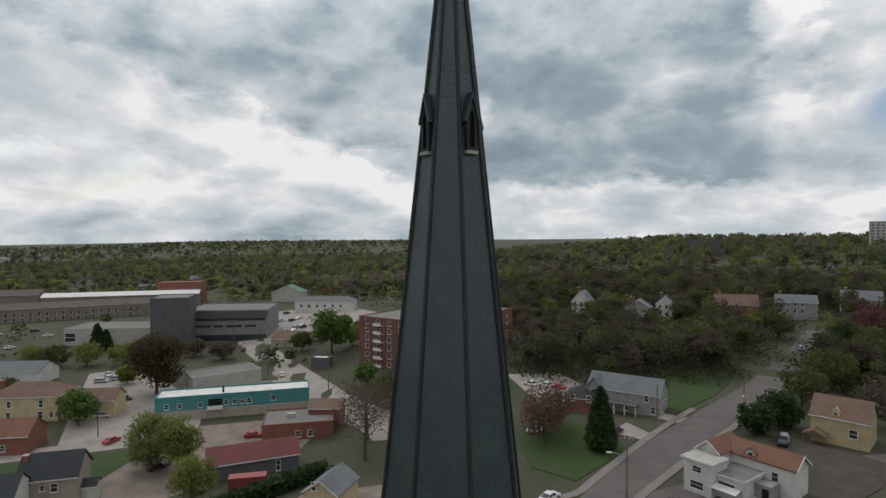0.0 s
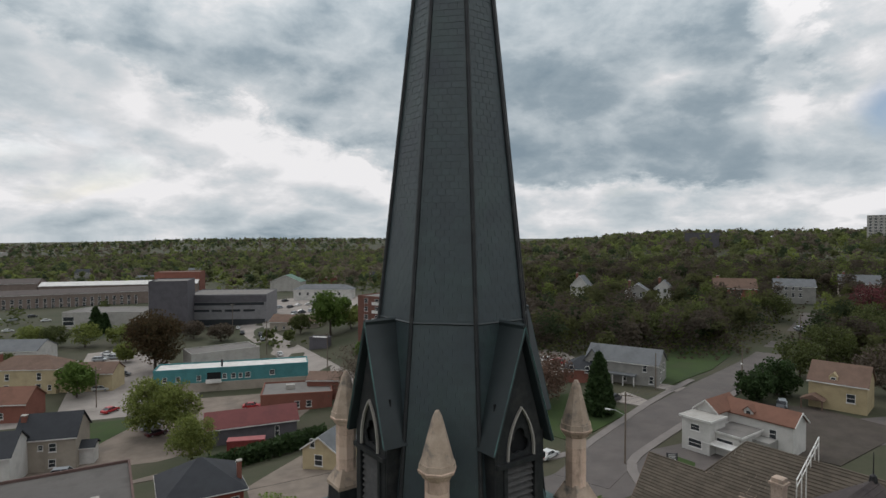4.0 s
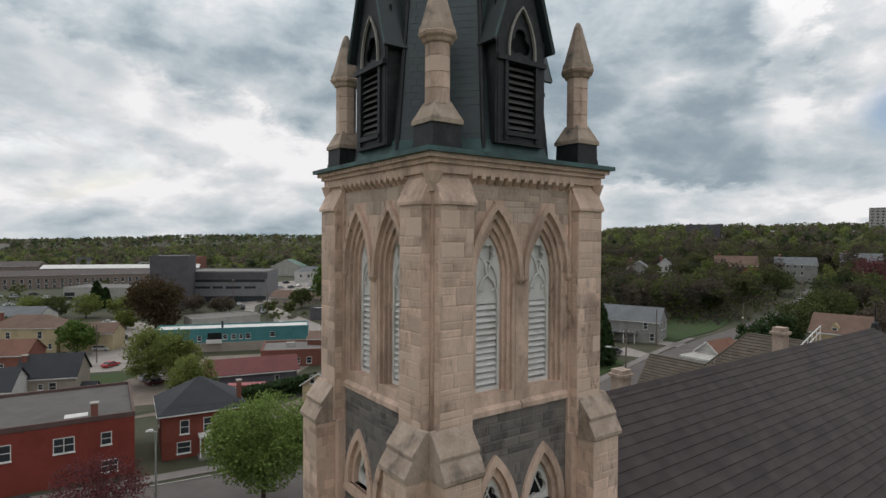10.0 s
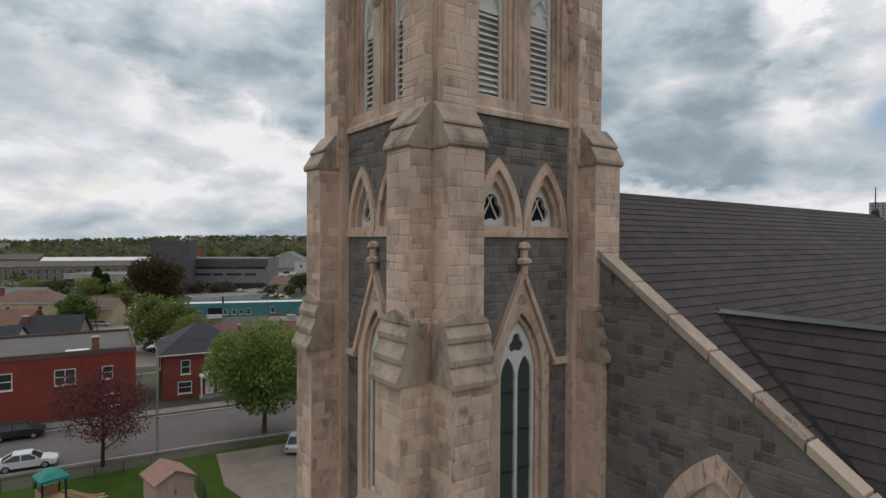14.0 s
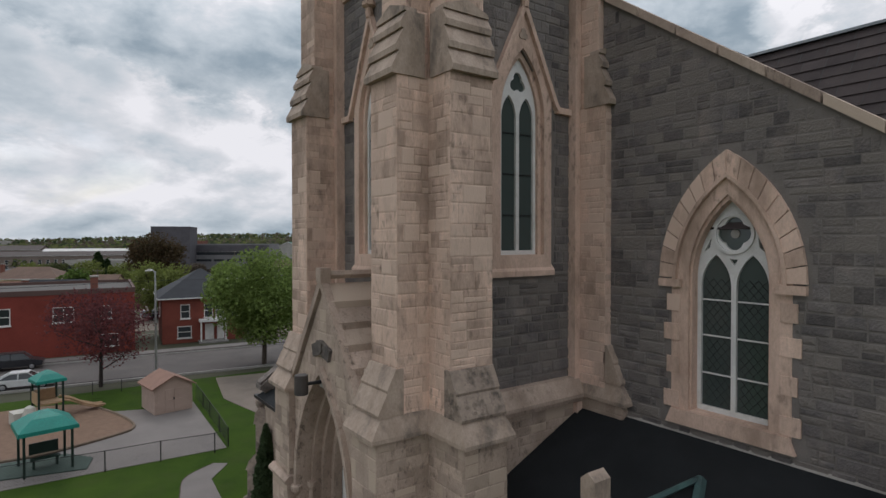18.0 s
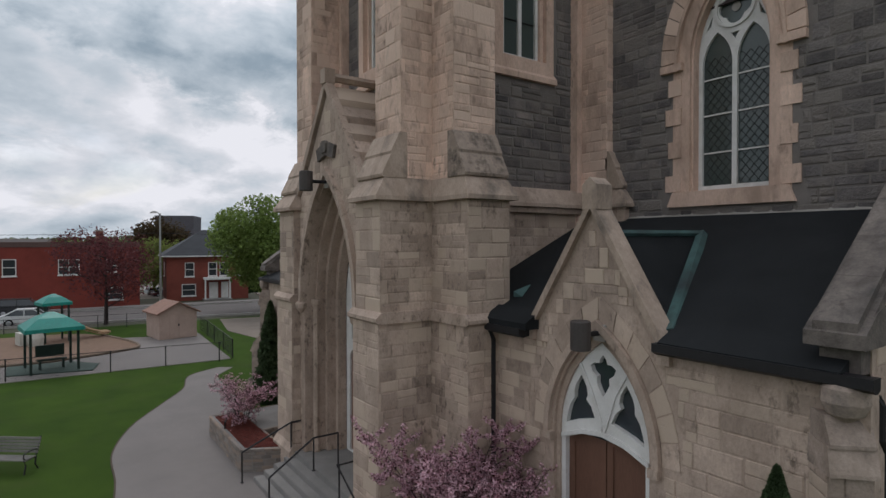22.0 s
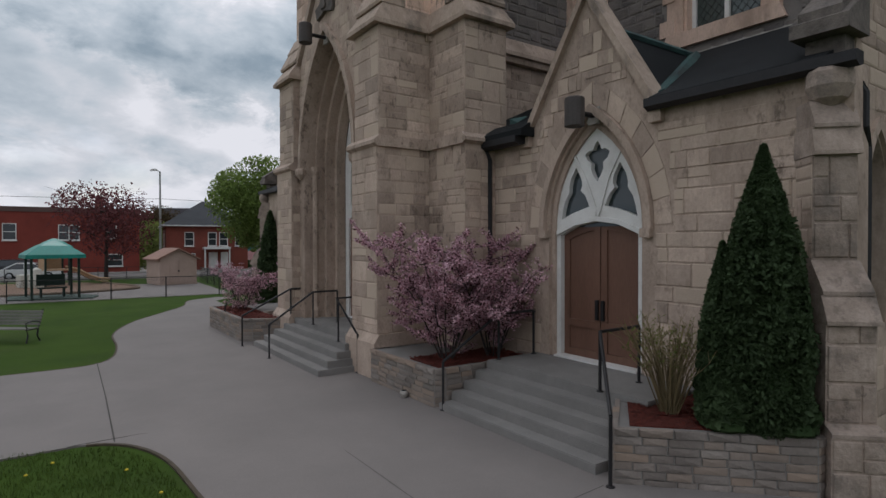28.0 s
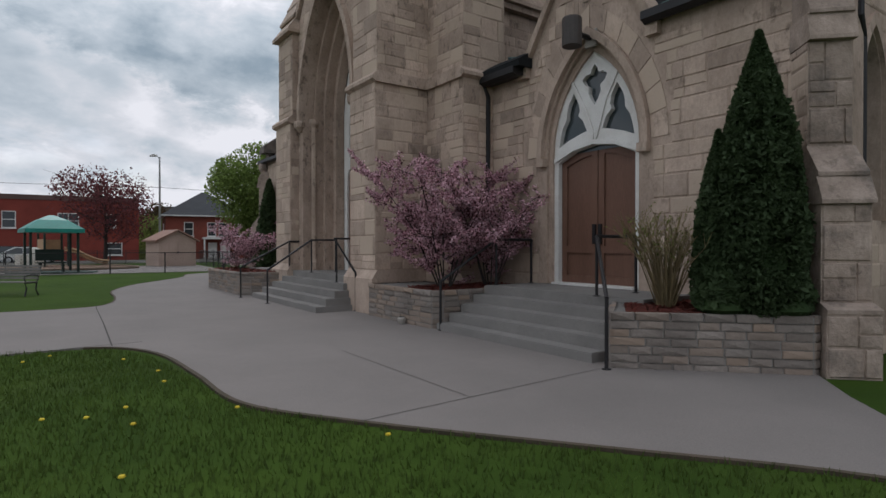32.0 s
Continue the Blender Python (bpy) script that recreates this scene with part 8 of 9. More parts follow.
# shrubs at the church door
def blossom(x, y, z0, h, r, label, n, seed):
    rng = random.Random(seed)
    t = thing("blossom_shrub", label, "shrub")
    bars, tips = [], []
    for i in range(9):
        a = i * 2.4 + rng.uniform(-0.3, 0.3)
        foot = Vector((x + 0.12 * math.cos(a), y + 0.12 * math.sin(a), z0))
        e = foot + Vector((math.cos(a) * r * rng.uniform(0.35, 0.85), math.sin(a) * r * rng.uniform(0.35, 0.85), h * rng.uniform(0.40, 0.95)))
        m = foot.lerp(e, 0.45) + Vector((0, 0, 0.1 * h))
        bars.append(tube([foot, m, e], [0.019, 0.012, 0.005], 5))
        for j in range(10):
            p = foot.lerp(m, rng.uniform(0.35, 1)) if j < 3 else m.lerp(e, rng.random())
            q = p + Vector((rng.uniform(-1, 1), rng.uniform(-1, 1), rng.uniform(-0.45, 0.95))) * 0.50 * r
            bars.append(tube([p, p.lerp(q, 0.5) + Vector((0, 0, 0.04)), q], [0.010, 0.007, 0.003], 4))
            tips.append((p, q))
            for _ in range(3):
                p2 = p.lerp(q, rng.uniform(0.3, 1))
                q2 = p2 + Vector((rng.uniform(-1, 1), rng.uniform(-1, 1), rng.uniform(-0.1, 1.0))) * 0.26 * r
                bars.append(tube([p2, q2], [0.005, 0.002], 3))
                tips.append((p2, q2))
    tagged(part("branchwork", bm_join(*bars), M_BARKD, t), kind="stuff")

    def at():
        p, q = tips[rng.randrange(len(tips))]
        c = p.lerp(q, rng.uniform(0.1, 1.0))
        return c + Vector((rng.gauss(0, 0.03), rng.gauss(0, 0.03), rng.gauss(0, 0.03)))

    part("blossom", leaf_cloud(rng, n, at, 0.040, 1.2), L_PINK, t)
    part("young_leaves", leaf_cloud(rng, n // 4, at, 0.035, 1.6), leaf_red_young, t)
    return t


leaf_red_young = leaf_mat("young_leaf", (0.085, 0.035, 0.038), (0.055, 0.028, 0.026), 0.3)
blossom(-4.35, -5.45, 0.74, 2.65, 1.72, "pink flowering almond shrub in the planter", 34000, 5)
blossom(-3.35, -5.75, 0.74, 2.55, 1.25, "pink flowering almond shrub beside the drainpipe", 13000, 6)
blossom(-5.3, 6.2, 0.74, 1.9, 1.2, "pink flowering almond shrub in the far planter", 7000, 7)
COLUMN = ((0, 0.1, 0.3, 0.45, 0.6, 0.72, 0.84, 0.93, 1.0), (0.78, 0.98, 1.0, 0.92, 0.80, 0.62, 0.38, 0.17, 0.02))
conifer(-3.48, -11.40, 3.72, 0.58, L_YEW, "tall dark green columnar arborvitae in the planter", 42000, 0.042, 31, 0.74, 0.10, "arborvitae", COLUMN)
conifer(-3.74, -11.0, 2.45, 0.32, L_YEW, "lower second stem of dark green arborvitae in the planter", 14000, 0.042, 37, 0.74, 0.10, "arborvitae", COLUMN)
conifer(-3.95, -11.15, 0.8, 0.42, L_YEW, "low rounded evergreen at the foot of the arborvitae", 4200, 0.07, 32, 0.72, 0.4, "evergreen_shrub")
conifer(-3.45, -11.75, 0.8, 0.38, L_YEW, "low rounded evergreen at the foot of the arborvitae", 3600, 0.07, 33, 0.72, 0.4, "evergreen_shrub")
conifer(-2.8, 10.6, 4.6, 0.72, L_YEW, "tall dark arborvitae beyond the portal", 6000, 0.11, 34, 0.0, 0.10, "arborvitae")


def twig_shrub(x, y, z0, h, r, seed):
    rng = random.Random(seed)
    t = thing("twiggy_shrub", "bare straw-coloured shrub of upright twigs in the planter", "shrub")
    bars, tips = [], []
    for i in range(80):
        a = rng.uniform(0, 6.28)
        foot = Vector((x + 0.12 * math.cos(a) * rng.random(), y + 0.12 * math.sin(a) * rng.random(), z0))
        e = foot + Vector((math.cos(a) * r * rng.uniform(0.1, 1.0), math.sin(a) * r * rng.uniform(0.1, 1.0), h * rng.uniform(0.6, 1.0)))
        m = foot.lerp(e, 0.5) + Vector((-math.cos(a) * 0.05, -math.sin(a) * 0.05, 0.1))
        bars.append(tube([foot, m, e], [0.011, 0.008, 0.003], 4))
        for _ in range(6):
            p = m.lerp(e, rng.random())
            q = p + Vector((rng.uniform(-1, 1), rng.uniform(-1, 1), rng.uniform(0.4, 1.4))) * 0.16
            bars.append(tube([p, q], [0.005, 0.002], 3))
            tips.append((p, q))
    tagged(part("twigwork", bm_join(*bars), L_STRAW, t), kind="stuff")

    def at():
        p, q = tips[rng.randrange(len(tips))]
        return p.lerp(q, rng.uniform(0.2, 1.0))

    part("bud", leaf_cloud(rng, 900, at, 0.026, 1.5), L_BRIGHT, t)


twig_shrub(-3.95, -10.35, 0.74, 1.38, 0.80, 41)

# grass blades and dandelions where the lawn comes near
def blades():
    rng = random.Random(91)
    vs, fs = [], []
    for _ in range(60000):
        x, y = rng.uniform(-14.5, -5.2), rng.uniform(-15.5, -4.4)
        lim = np.interp(y, [-15.6, -13.6, -12.1, -10.5, -9.2, -7.6, -5.9, -4.9, -4.5], [-6.0, -6.5, -7.7, -8.9, -9.65, -9.75, -9.95, -10.4, -11.6])
        if x > lim + 0.02:
            continue
        a, s, h = rng.uniform(0, 6.28), rng.uniform(0.006, 0.012), rng.uniform(0.03, 0.085)
        dx, dy = math.cos(a) * s, math.sin(a) * s
        i = len(vs)
        lx, ly = rng.uniform(-0.03, 0.03), rng.uniform(-0.03, 0.03)
        vs += [(x - dx, y - dy, -0.01), (x + dx, y + dy, -0.01), (x + lx, y + ly, h)]
        fs.append((i, i + 1, i + 2))
    tagged(part("grass_blades", (vs, fs), leaf_mat("grass_blade", (0.052, 0.080, 0.016), (0.038, 0.060, 0.012), 0.3)), "short green grass blades of the lawn", "grass", kind="stuff")
    vs, fs = [], []
    for _ in range(90):
        x, y = rng.uniform(-14, -6), rng.uniform(-14.5, -5)
        lim = np.interp(y, [-15.6, -13.6, -12.1, -10.5, -9.2, -7.6, -5.9, -4.9], [-6.0, -6.5, -7.7, -8.9, -9.65, -9.75, -9.95, -10.4])
        if x > lim - 0.1:
            continue
        c = lathe([(0.008, 0.05), (0.026, 0.06), (0.02, 0.072)], 7, x, y)
        i = len(vs)
        vs += c[0]
        fs += [tuple(i + q for q in f) for f in c[1]]
    tagged(part("dandelions", (vs, fs), material("dandelion", (0.62, 0.46, 0.03), (0.5, 0.36, 0.02), 5, 0.8, 0.0)), "yellow dandelion heads in the lawn", "flowers", kind="stuff")


blades()

# ---- parish hall behind the nave ----
hall = thing("parish_hall", "parish hall with a wide olive-brown shingled roof behind the nave", "hall")
part("wall", bm_join(box(39.5, 53, -14, 22.4, 0, 9.6), prism([(39.5, 9.5), (53, 9.5), (47, 18.9)], "y", -13.8, 12.6), prism([(39.5, 9.5), (51, 9.5), (45.4, 15.4)], "y", 12.6, 22.5)), M_LIME, hall)
HS = (19.15 - 8.4) / 8.0        # the slope's rise over its run


def hall_z(x):
    return 8.4 + (x - 39.0) * HS


def hall_courses():
    rng = random.Random(8)
    vs, fs = [], []
    n = 40
    x_low = 39.0 + (15.7 - 8.4) / HS
    for r in range(n):
        xa, xb = 39.0 + 8.0 * r / n, 39.0 + 8.0 * (r + 1) / n
        # the left half ends at the lower ridge, the joint between them rises to the right
        y_end = 22.9 if xb <= x_low + 0.01 else 16.4 - 2.9 * (xb - x_low) / (47.0 - x_low)
        y = -14.0 - rng.random() * 0.6
        while y < y_end:
            yb = min(y + rng.uniform(0.7, 1.1), y_end)
            up = 0.05 + 0.025 * rng.random()
            k = len(vs)
            vs += [(xb, y + 0.008, hall_z(xb) + 0.004), (xb, yb - 0.008, hall_z(xb) + 0.004), (xa - 0.03, yb - 0.008, hall_z(xa) + up), (xa - 0.03, y + 0.008, hall_z(xa) + up), (xa - 0.03, y + 0.008, hall_z(xa) - 0.02), (xa - 0.03, yb - 0.008, hall_z(xa) - 0.02)]
            fs += [(k, k + 1, k + 2, k + 3), (k + 3, k + 2, k + 5, k + 4)]
            y = yb
    tagged(part("shingles", (vs, fs), R_OLIVE, hall), kind="stuff")
    part("roof", bm_join(prism([(39.0, 8.3), (47.0, 19.05), (55.0, 8.3)], "y", -14, 13.4), prism([(39.0, 8.3), (x_low, 15.6), (51.8, 8.3)], "y", 13.4, 22.9)), R_BROWN, hall)
    part("ridge_cap", bm_join(tube([(47, -14, 19.1), (47, 13.5, 19.1)], 0.12, 5)), R_OLIVE, hall)
    part("hip_cap", bm_join(tube([(47, 13.5, 19.1), (x_low, 16.4, 15.72)], 0.10, 5)), R_OLIVE, hall)
    part("lower_ridge_cap", bm_join(tube([(x_low, 16.4, 15.7), (x_low, 22.9, 15.7)], 0.11, 5)), R_OLIVE, hall)
    part("barge_board", bm_join(prism([(39.0, 8.05), (x_low, 15.4), (x_low, 15.7), (39.0, 8.35)], "y", 22.9, 22.98)), R_BROWN, hall)


hall_courses()
# chimneys on the far slope of the nave
for (cx, cy, top, w) in ((32.9, 4.3, 22.2, 0.8), (21.5, 9.6, 19.6, 0.95)):
    ch = part("chimney", bm_join(box(cx - w / 2, cx + w / 2, cy - w / 2, cy + w / 2, top - 6.5, top - 0.5)), M_LIME, nave, "pale stone chimney stack")
    part("chimney_cap", bm_join(box(cx - w / 2 - 0.14, cx + w / 2 + 0.14, cy - w / 2 - 0.14, cy + w / 2 + 0.14, top - 0.5, top - 0.3), box(cx - w / 2, cx + w / 2, cy - w / 2, cy + w / 2, top - 0.3, top)), M_WEATHER, ch)
stair = thing("roof_rail", "thin white metal guard rail beyond the nave roof", "rail")
for i in range(6):
    x = 40 + i * 2.2
    part("post", bm_join(tube([(x, 6.0 + i * 0.5, 14), (x, 6.0 + i * 0.5, 19.6 + 0.12 * i)], 0.05, 5)), M_TRIM, stair)
part("rail", bm_join(tube([(40, 6.0, 19.6), (51, 8.5, 20.2)], 0.05, 5), tube([(40, 6.0, 19.0), (51, 8.5, 19.6)], 0.04, 5)), M_TRIM, stair)

# ---- vehicles ----
PAINT = {}


def paint(key, c):
    if key not in PAINT:
        PAINT[key] = material("car_paint_" + key, c, tuple(v * 0.92 for v in c), 1.0, 0.28, 0.0, 5, spec=0.6)
    return PAINT[key]


M_TYRE = material("tyre", (0.018, 0.018, 0.019), (0.012, 0.012, 0.013), 6, 0.85, 0.1)
M_RIM = material("alloy_rim", (0.42, 0.42, 0.43), (0.34, 0.34, 0.35), 6, 0.35, 0.0, metal=0.8)
M_LAMP = material("head_lamp", (0.6, 0.6, 0.6), (0.5, 0.5, 0.5), 6, 0.2, 0.0)
M_TAIL = material("tail_lamp", (0.30, 0.015, 0.012), (0.24, 0.012, 0.01), 6, 0.3, 0.0)
SALOON = ([(-2.3, 0.30), (2.25, 0.28), (2.32, 0.62), (1.5, 0.86), (-2.05, 0.92), (-2.33, 0.78)], [(1.15, 0.84), (0.35, 1.36), (-0.95, 1.40), (-1.85, 0.90)])
SUV = ([(-2.35, 0.36), (2.3, 0.34), (2.36, 0.80), (1.45, 1.02), (-2.3, 1.06), (-2.4, 0.80)], [(1.35, 1.00), (0.65, 1.62), (-1.75, 1.66), (-2.28, 1.04)])


def car(x, y, rot, key, c, label, kind=SALOON, z=None):
    v = thing("car", label, "car", pose(x, y, (ground_z(x, y) if z is None else z) + 0.04, 0, 0, rot))
    bodyp, cab = kind
    bm = bm_join(prism(bodyp, "y", -0.9, 0.9))
    bmesh.ops.bevel(bm, geom=[e for e in bm.edges], offset=0.05, segments=2, affect="EDGES")
    body = part("body", bm, paint(key, c), v, smooth=False)
    n = len(cab)
    vs = [(p[0], s * (0.82 if p[1] < 1.2 else 0.66), p[1]) for s in (-1, 1) for p in cab]
    part("glazing", bm_join((vs, [tuple(range(n)), tuple(range(2 * n - 1, n - 1, -1))] + [(i, (i + 1) % n, n + (i + 1) % n, n + i) for i in range(n)])), M_WIN, v, "dark tinted glazing")
    top = max(p[1] for p in cab)
    xs = sorted(p[0] for p in cab if p[1] > 1.2)
    part("roof", bm_join(box(xs[0] - 0.05, xs[-1] + 0.05, -0.67, 0.67, top - 0.05, top + 0.03)), paint(key, c), v)
    for s in (-1, 1):
        part("pillar", bm_join(tube([(cab[0][0], s * 0.82, cab[0][1]), (cab[1][0], s * 0.67, cab[1][1])], 0.035, 4), tube([(-0.35, s * 0.82, cab[0][1]), (-0.35, s * 0.67, top)], 0.045, 4), tube([(cab[3][0], s * 0.82, cab[3][1]), (cab[2][0], s * 0.67, cab[2][1])], 0.05, 4)), paint(key, c), v)
        part("head_lamp", bm_join(box(2.16, 2.31, s * 0.55 - 0.16, s * 0.55 + 0.16, 0.58, 0.70)), M_LAMP, v)
        part("tail_lamp", bm_join(box(-2.36, -2.24, s * 0.68 - 0.13, s * 0.68 + 0.13, 0.66, 0.82)), M_TAIL, v)
        part("mirror", bm_join(box(0.72, 0.9, s * 0.98 - 0.08, s * 0.98 + 0.08, 0.92, 1.06)), paint(key, c), v)
        for u in (-1.4, 1.42):
            w = part("wheel", bm_join(moved(lathe([(0.22, -0.1), (0.33, -0.09), (0.33, 0.09), (0.22, 0.1)], 14), pose(u, s * 0.84, 0.31, 90, 0, 0))), M_TYRE, v)
            part("rim", bm_join(moved(lathe([(0.21, -0.105), (0.1, -0.12), (0.1, 0.12), (0.21, 0.105)], 10), pose(u, s * 0.84, 0.31, 90, 0, 0))), M_RIM, w)
    return v


white_car = car(-12.3, 46.9, -7, "white", (0.62, 0.62, 0.61), "white saloon car parked at the churchyard kerb")
dark_suv = car(-13.2, 57.3, -6, "black", (0.015, 0.016, 0.02), "black estate car parked before the red building", SUV)
car(9.2, 37.9, 60, "silver", (0.36, 0.38, 0.40), "silver-grey car in the gravel bay", SALOON)
van = car(3.4, 176.0, -28, "white", (0.62, 0.62, 0.61), "white van in the car park", SUV)
silver_suv = car(9.8, 131.0, 20, "silver", (0.36, 0.38, 0.40), "silver estate car in the gravel yard", SUV)
car(10.2, 126.0, 20, "maroon", (0.07, 0.015, 0.02), "dark maroon car in the gravel yard")
car(-7.6, 111.5, -18, "silver", (0.36, 0.38, 0.40), "silver estate car beside the stone house", SUV)
red_car = car(34.0, 134.0, -22, "red", (0.38, 0.02, 0.025), "bright red car in the gravel parking")


def again(src, x, y, rot, label, dz=0.0):
    o = copy_thing(src, pose(x, y, ground_z(x, y) + 0.06 + dz, 0, 0, rot))
    return tagged(o, label)


for (src, x, y, rot, lab) in ((dark_suv, 8.5, 197, -25, "dark car in the car park"), (dark_suv, 10.5, 192, -25, "dark car in the car park"), (silver_suv, 6.5, 222, -25, "silver car in the car park"), (white_car, 9.5, 226, -25, "white car in the car park"),
                              (dark_suv, 69, 236, 75, "dark car on the outer street"), (white_car, 61.8, 191, 80, "white car on the outer street"), (dark_suv, 64.5, 248, 70, "dark car on the outer street"), (silver_suv, 66.5, 226, 75, "silver car on the outer street"), (dark_suv, 62.5, 172, 85, "dark pick-up on the outer street"),
                              (white_car, 109, 108, 100, "white car below the wood"), (white_car, 111.5, 104, 100, "white car below the wood"), (red_car, 112.8, 100, 100, "dark red car below the wood"), (dark_suv, 117.5, 40.5, 20, "dark car beside the green bushes"), (white_car, 63.0, 56, 10, "white car at the junction"),
                              (white_car, 84.5, 81, -20, "white car beside the corner lawn"), (red_car, 93, 272, 30, "red car in the works car park"), (white_car, 97, 270, 30, "white car in the works car park"), (silver_suv, 100, 276, 30, "silver car in the works car park"), (dark_suv, 103, 273, 30, "dark car in the works car park"), (white_car, 105, 279, 30, "white car in the works car park"), (silver_suv, 108, 272, 30, "silver car in the works car park"),
                              (white_car, 118, 300, 10, "white car in the works car park"), (dark_suv, 124, 304, 10, "dark car in the works car park"), (silver_suv, 218, 78, 40, "silver car at the bend of the street"), (dark_suv, 96.5, 67.5, 10, "dark car on the drive of the grey house"),
                              (red_car, 3.5, 151.4, 40, "red car on the back street"), (white_car, 98.2, 308, 25, "white car in the works car park"), (silver_suv, 102.6, 306.5, 25, "silver car in the works car park"), (dark_suv, 107.1, 301, 25, "dark car in the works car park"), (white_car, 113, 304, 25, "white car in the works car park"), (silver_suv, 129, 329, 25, "silver car in the works car park"), (dark_suv, 114.6, 330, 25, "dark car in the works car park"),
                              (dark_suv, 62.1, 257, 72, "dark car on the outer street"), (white_car, 67.1, 263.6, 72, "white car on the outer street"), (silver_suv, 11.6, 222.5, -25, "silver car in the car park"), (white_car, 10, 232.7, -25, "white car in the car park"), (silver_suv, 119.6, 41.2, 25, "silver estate car behind the white house"), (white_car, 238.7, 76, 20, "white car at the bend of the street"), (white_car, -23, 320, 15, "white car beside the works"),
                              (white_car, -30, 370, 15, "white car before the mill"), (silver_suv, -22, 362, 15, "silver car before the mill"), (dark_suv, -14, 372, 15, "dark car before the mill"), (white_car, -8, 350, 15, "white car before the mill")):
    again(src, x, y, rot, lab)

# ---- lamps, poles and wires ----
M_POLE = material("pole_wood", (0.16, 0.125, 0.10), (0.12, 0.095, 0.075), 2.0, 0.95, 0.4, 20, streak=0.2)
M_GALV = material("galvanised_steel", (0.42, 0.42, 0.41), (0.34, 0.34, 0.33), 3, 0.45, 0.1, metal=0.5)


def street_lamp(x, y, h, yaw, reach, label, mt=M_GALV, z=None, head=0.75):
    z0 = ground_z(x, y) if z is None else z
    s = thing("street_lamp", label, "street lamp", pose(x, y, z0, 0, 0, yaw))
    part("pole", bm_join(tube([(0, 0, -0.2), (0, 0, h * 0.5), (0, 0, h)], [0.13, 0.10, 0.075], 8)), mt, s)
    part("arm", bm_join(tube([(0, 0, h - 0.25), (reach * 0.4, 0, h + 0.05), (reach, 0, h + 0.12)], 0.04, 6)), mt, s)
    part("head", bm_join(prism([(reach - 0.1, h + 0.05), (reach + head, h + 0.02), (reach + head, h + 0.1), (reach + 0.2, h + 0.24), (reach - 0.1, h + 0.2)], "y", -0.15, 0.15)), M_TRIM, s)
    return s


street_lamp(-2.25, 44.4, 10.0, 160, 0.35, "grey steel street lamp on the verge", M_GALV, head=0.5)


def utility_pole(x, y, h, label, arms=2, yaw=20, z=None):
    z0 = ground_z(x, y) if z is None else z
    p = thing("utility_pole", label, "utility pole", pose(x, y, z0, 0, 0, yaw))
    part("pole", bm_join(tube([(0, 0, -0.3), (0, 0, h)], [0.17, 0.12], 8)), M_POLE, p)
    for i in range(arms):
        part("cross_arm", bm_join(box(-1.2, 1.2, -0.06, 0.06, h - 0.7 - i * 0.9, h - 0.56 - i * 0.9)), M_POLE, p)
        for u in (-1.05, -0.4, 0.4, 1.05):
            part("insulator", bm_join(lathe([(0.05, h - 0.56 - i * 0.9), (0.07, h - 0.46 - i * 0.9), (0.03, h - 0.36 - i * 0.9)], 6, u, 0)), M_TRIM, p)
    return p


p1 = utility_pole(71.0, 45.6, 12.5, "wooden utility pole with a lamp arm at the junction", 1, -55)
part("lamp_arm", bm_join(tube([(0, 0, 8.4), (-1.6, 0.3, 9.1), (-2.6, 0.4, 9.1)], 0.05, 6)), M_GALV, p1)
part("lamp_head", bm_join(box(-3.4, -2.5, 0.25, 0.55, 9.0, 9.2)), M_TRIM, p1)
p2 = utility_pole(123.0, 51.5, 10.5, "wooden utility pole with a lamp arm on the side street", 0, 30)
part("lamp_arm", bm_join(tube([(0, 0, 7.0), (-2.4, 0.3, 7.5)], 0.05, 6)), M_GALV, p2)
part("lamp_head", bm_join(box(-3.3, -2.3, 0.15, 0.45, 7.4, 7.6)), M_TRIM, p2)
for (x, y, h) in ((110.5, 66.0, 9.0), (190.0, 66.0, 12.0), (0.9, 158.0, 10.5), (58.5, 196.0, 13.0), (66.0, 158.0, 12.0), (64.0, 262.0, 13.0), (20.5, 206.0, 9.0), (12.6, 61.0, 5.0)):
    utility_pole(x, y, h, "weathered wooden utility pole beside the street", 1 if h > 9 else 0, 15)


def wire(name, a, b, sag, label):
    pts = [Vector(a).lerp(Vector(b), i / 10) - Vector((0, 0, sag * 4 * (i / 10) * (1 - i / 10))) for i in range(11)]
    tagged(part(name, bm_join(tube(pts, 0.022, 4)), M_BLACK), label, "cable")


for k, dz in enumerate((0.0, 0.8, 1.6)):
    wire("cable", (71.0, 45.6, 12.4 - dz), (110.5, 66.0, 11.0 - dz), 0.8, "black overhead cable over the corner lawn")
    wire("cable", (71.0, 45.6, 12.4 - dz), (123.0, 51.5, 13.0 - dz), 0.9, "black overhead cable along the side street")
wire("cable", (-60, 60.5, 8.6), (0, 57.5, 8.3), 0.5, "black overhead cable before the red building")
wire("cable", (0, 57.5, 8.3), (60, 52.0, 9.0), 0.6, "black overhead cable before the brick house")
sign = thing("notice_board", "small dark notice board on the corner lawn", "sign", pose(76.5, 40.2, ground_z(76.5, 40.2) + 0.1, 0, 0, -40))
for s in (-1, 1):
    part("post", bm_join(box(s * 0.85 - 0.06, s * 0.85 + 0.06, -0.06, 0.06, -0.1, 2.0)), M_BLACK, sign)
part("board", bm_join(box(-0.8, 0.8, -0.04, 0.04, 0.6, 1.9)), PURPLE, sign)
for i in range(4):
    part("text_bar", bm_join(box(-0.6, 0.6 - 0.12 * (i % 2), -0.055, -0.04, 0.8 + i * 0.26, 0.9 + i * 0.26)), M_TRIM, sign)

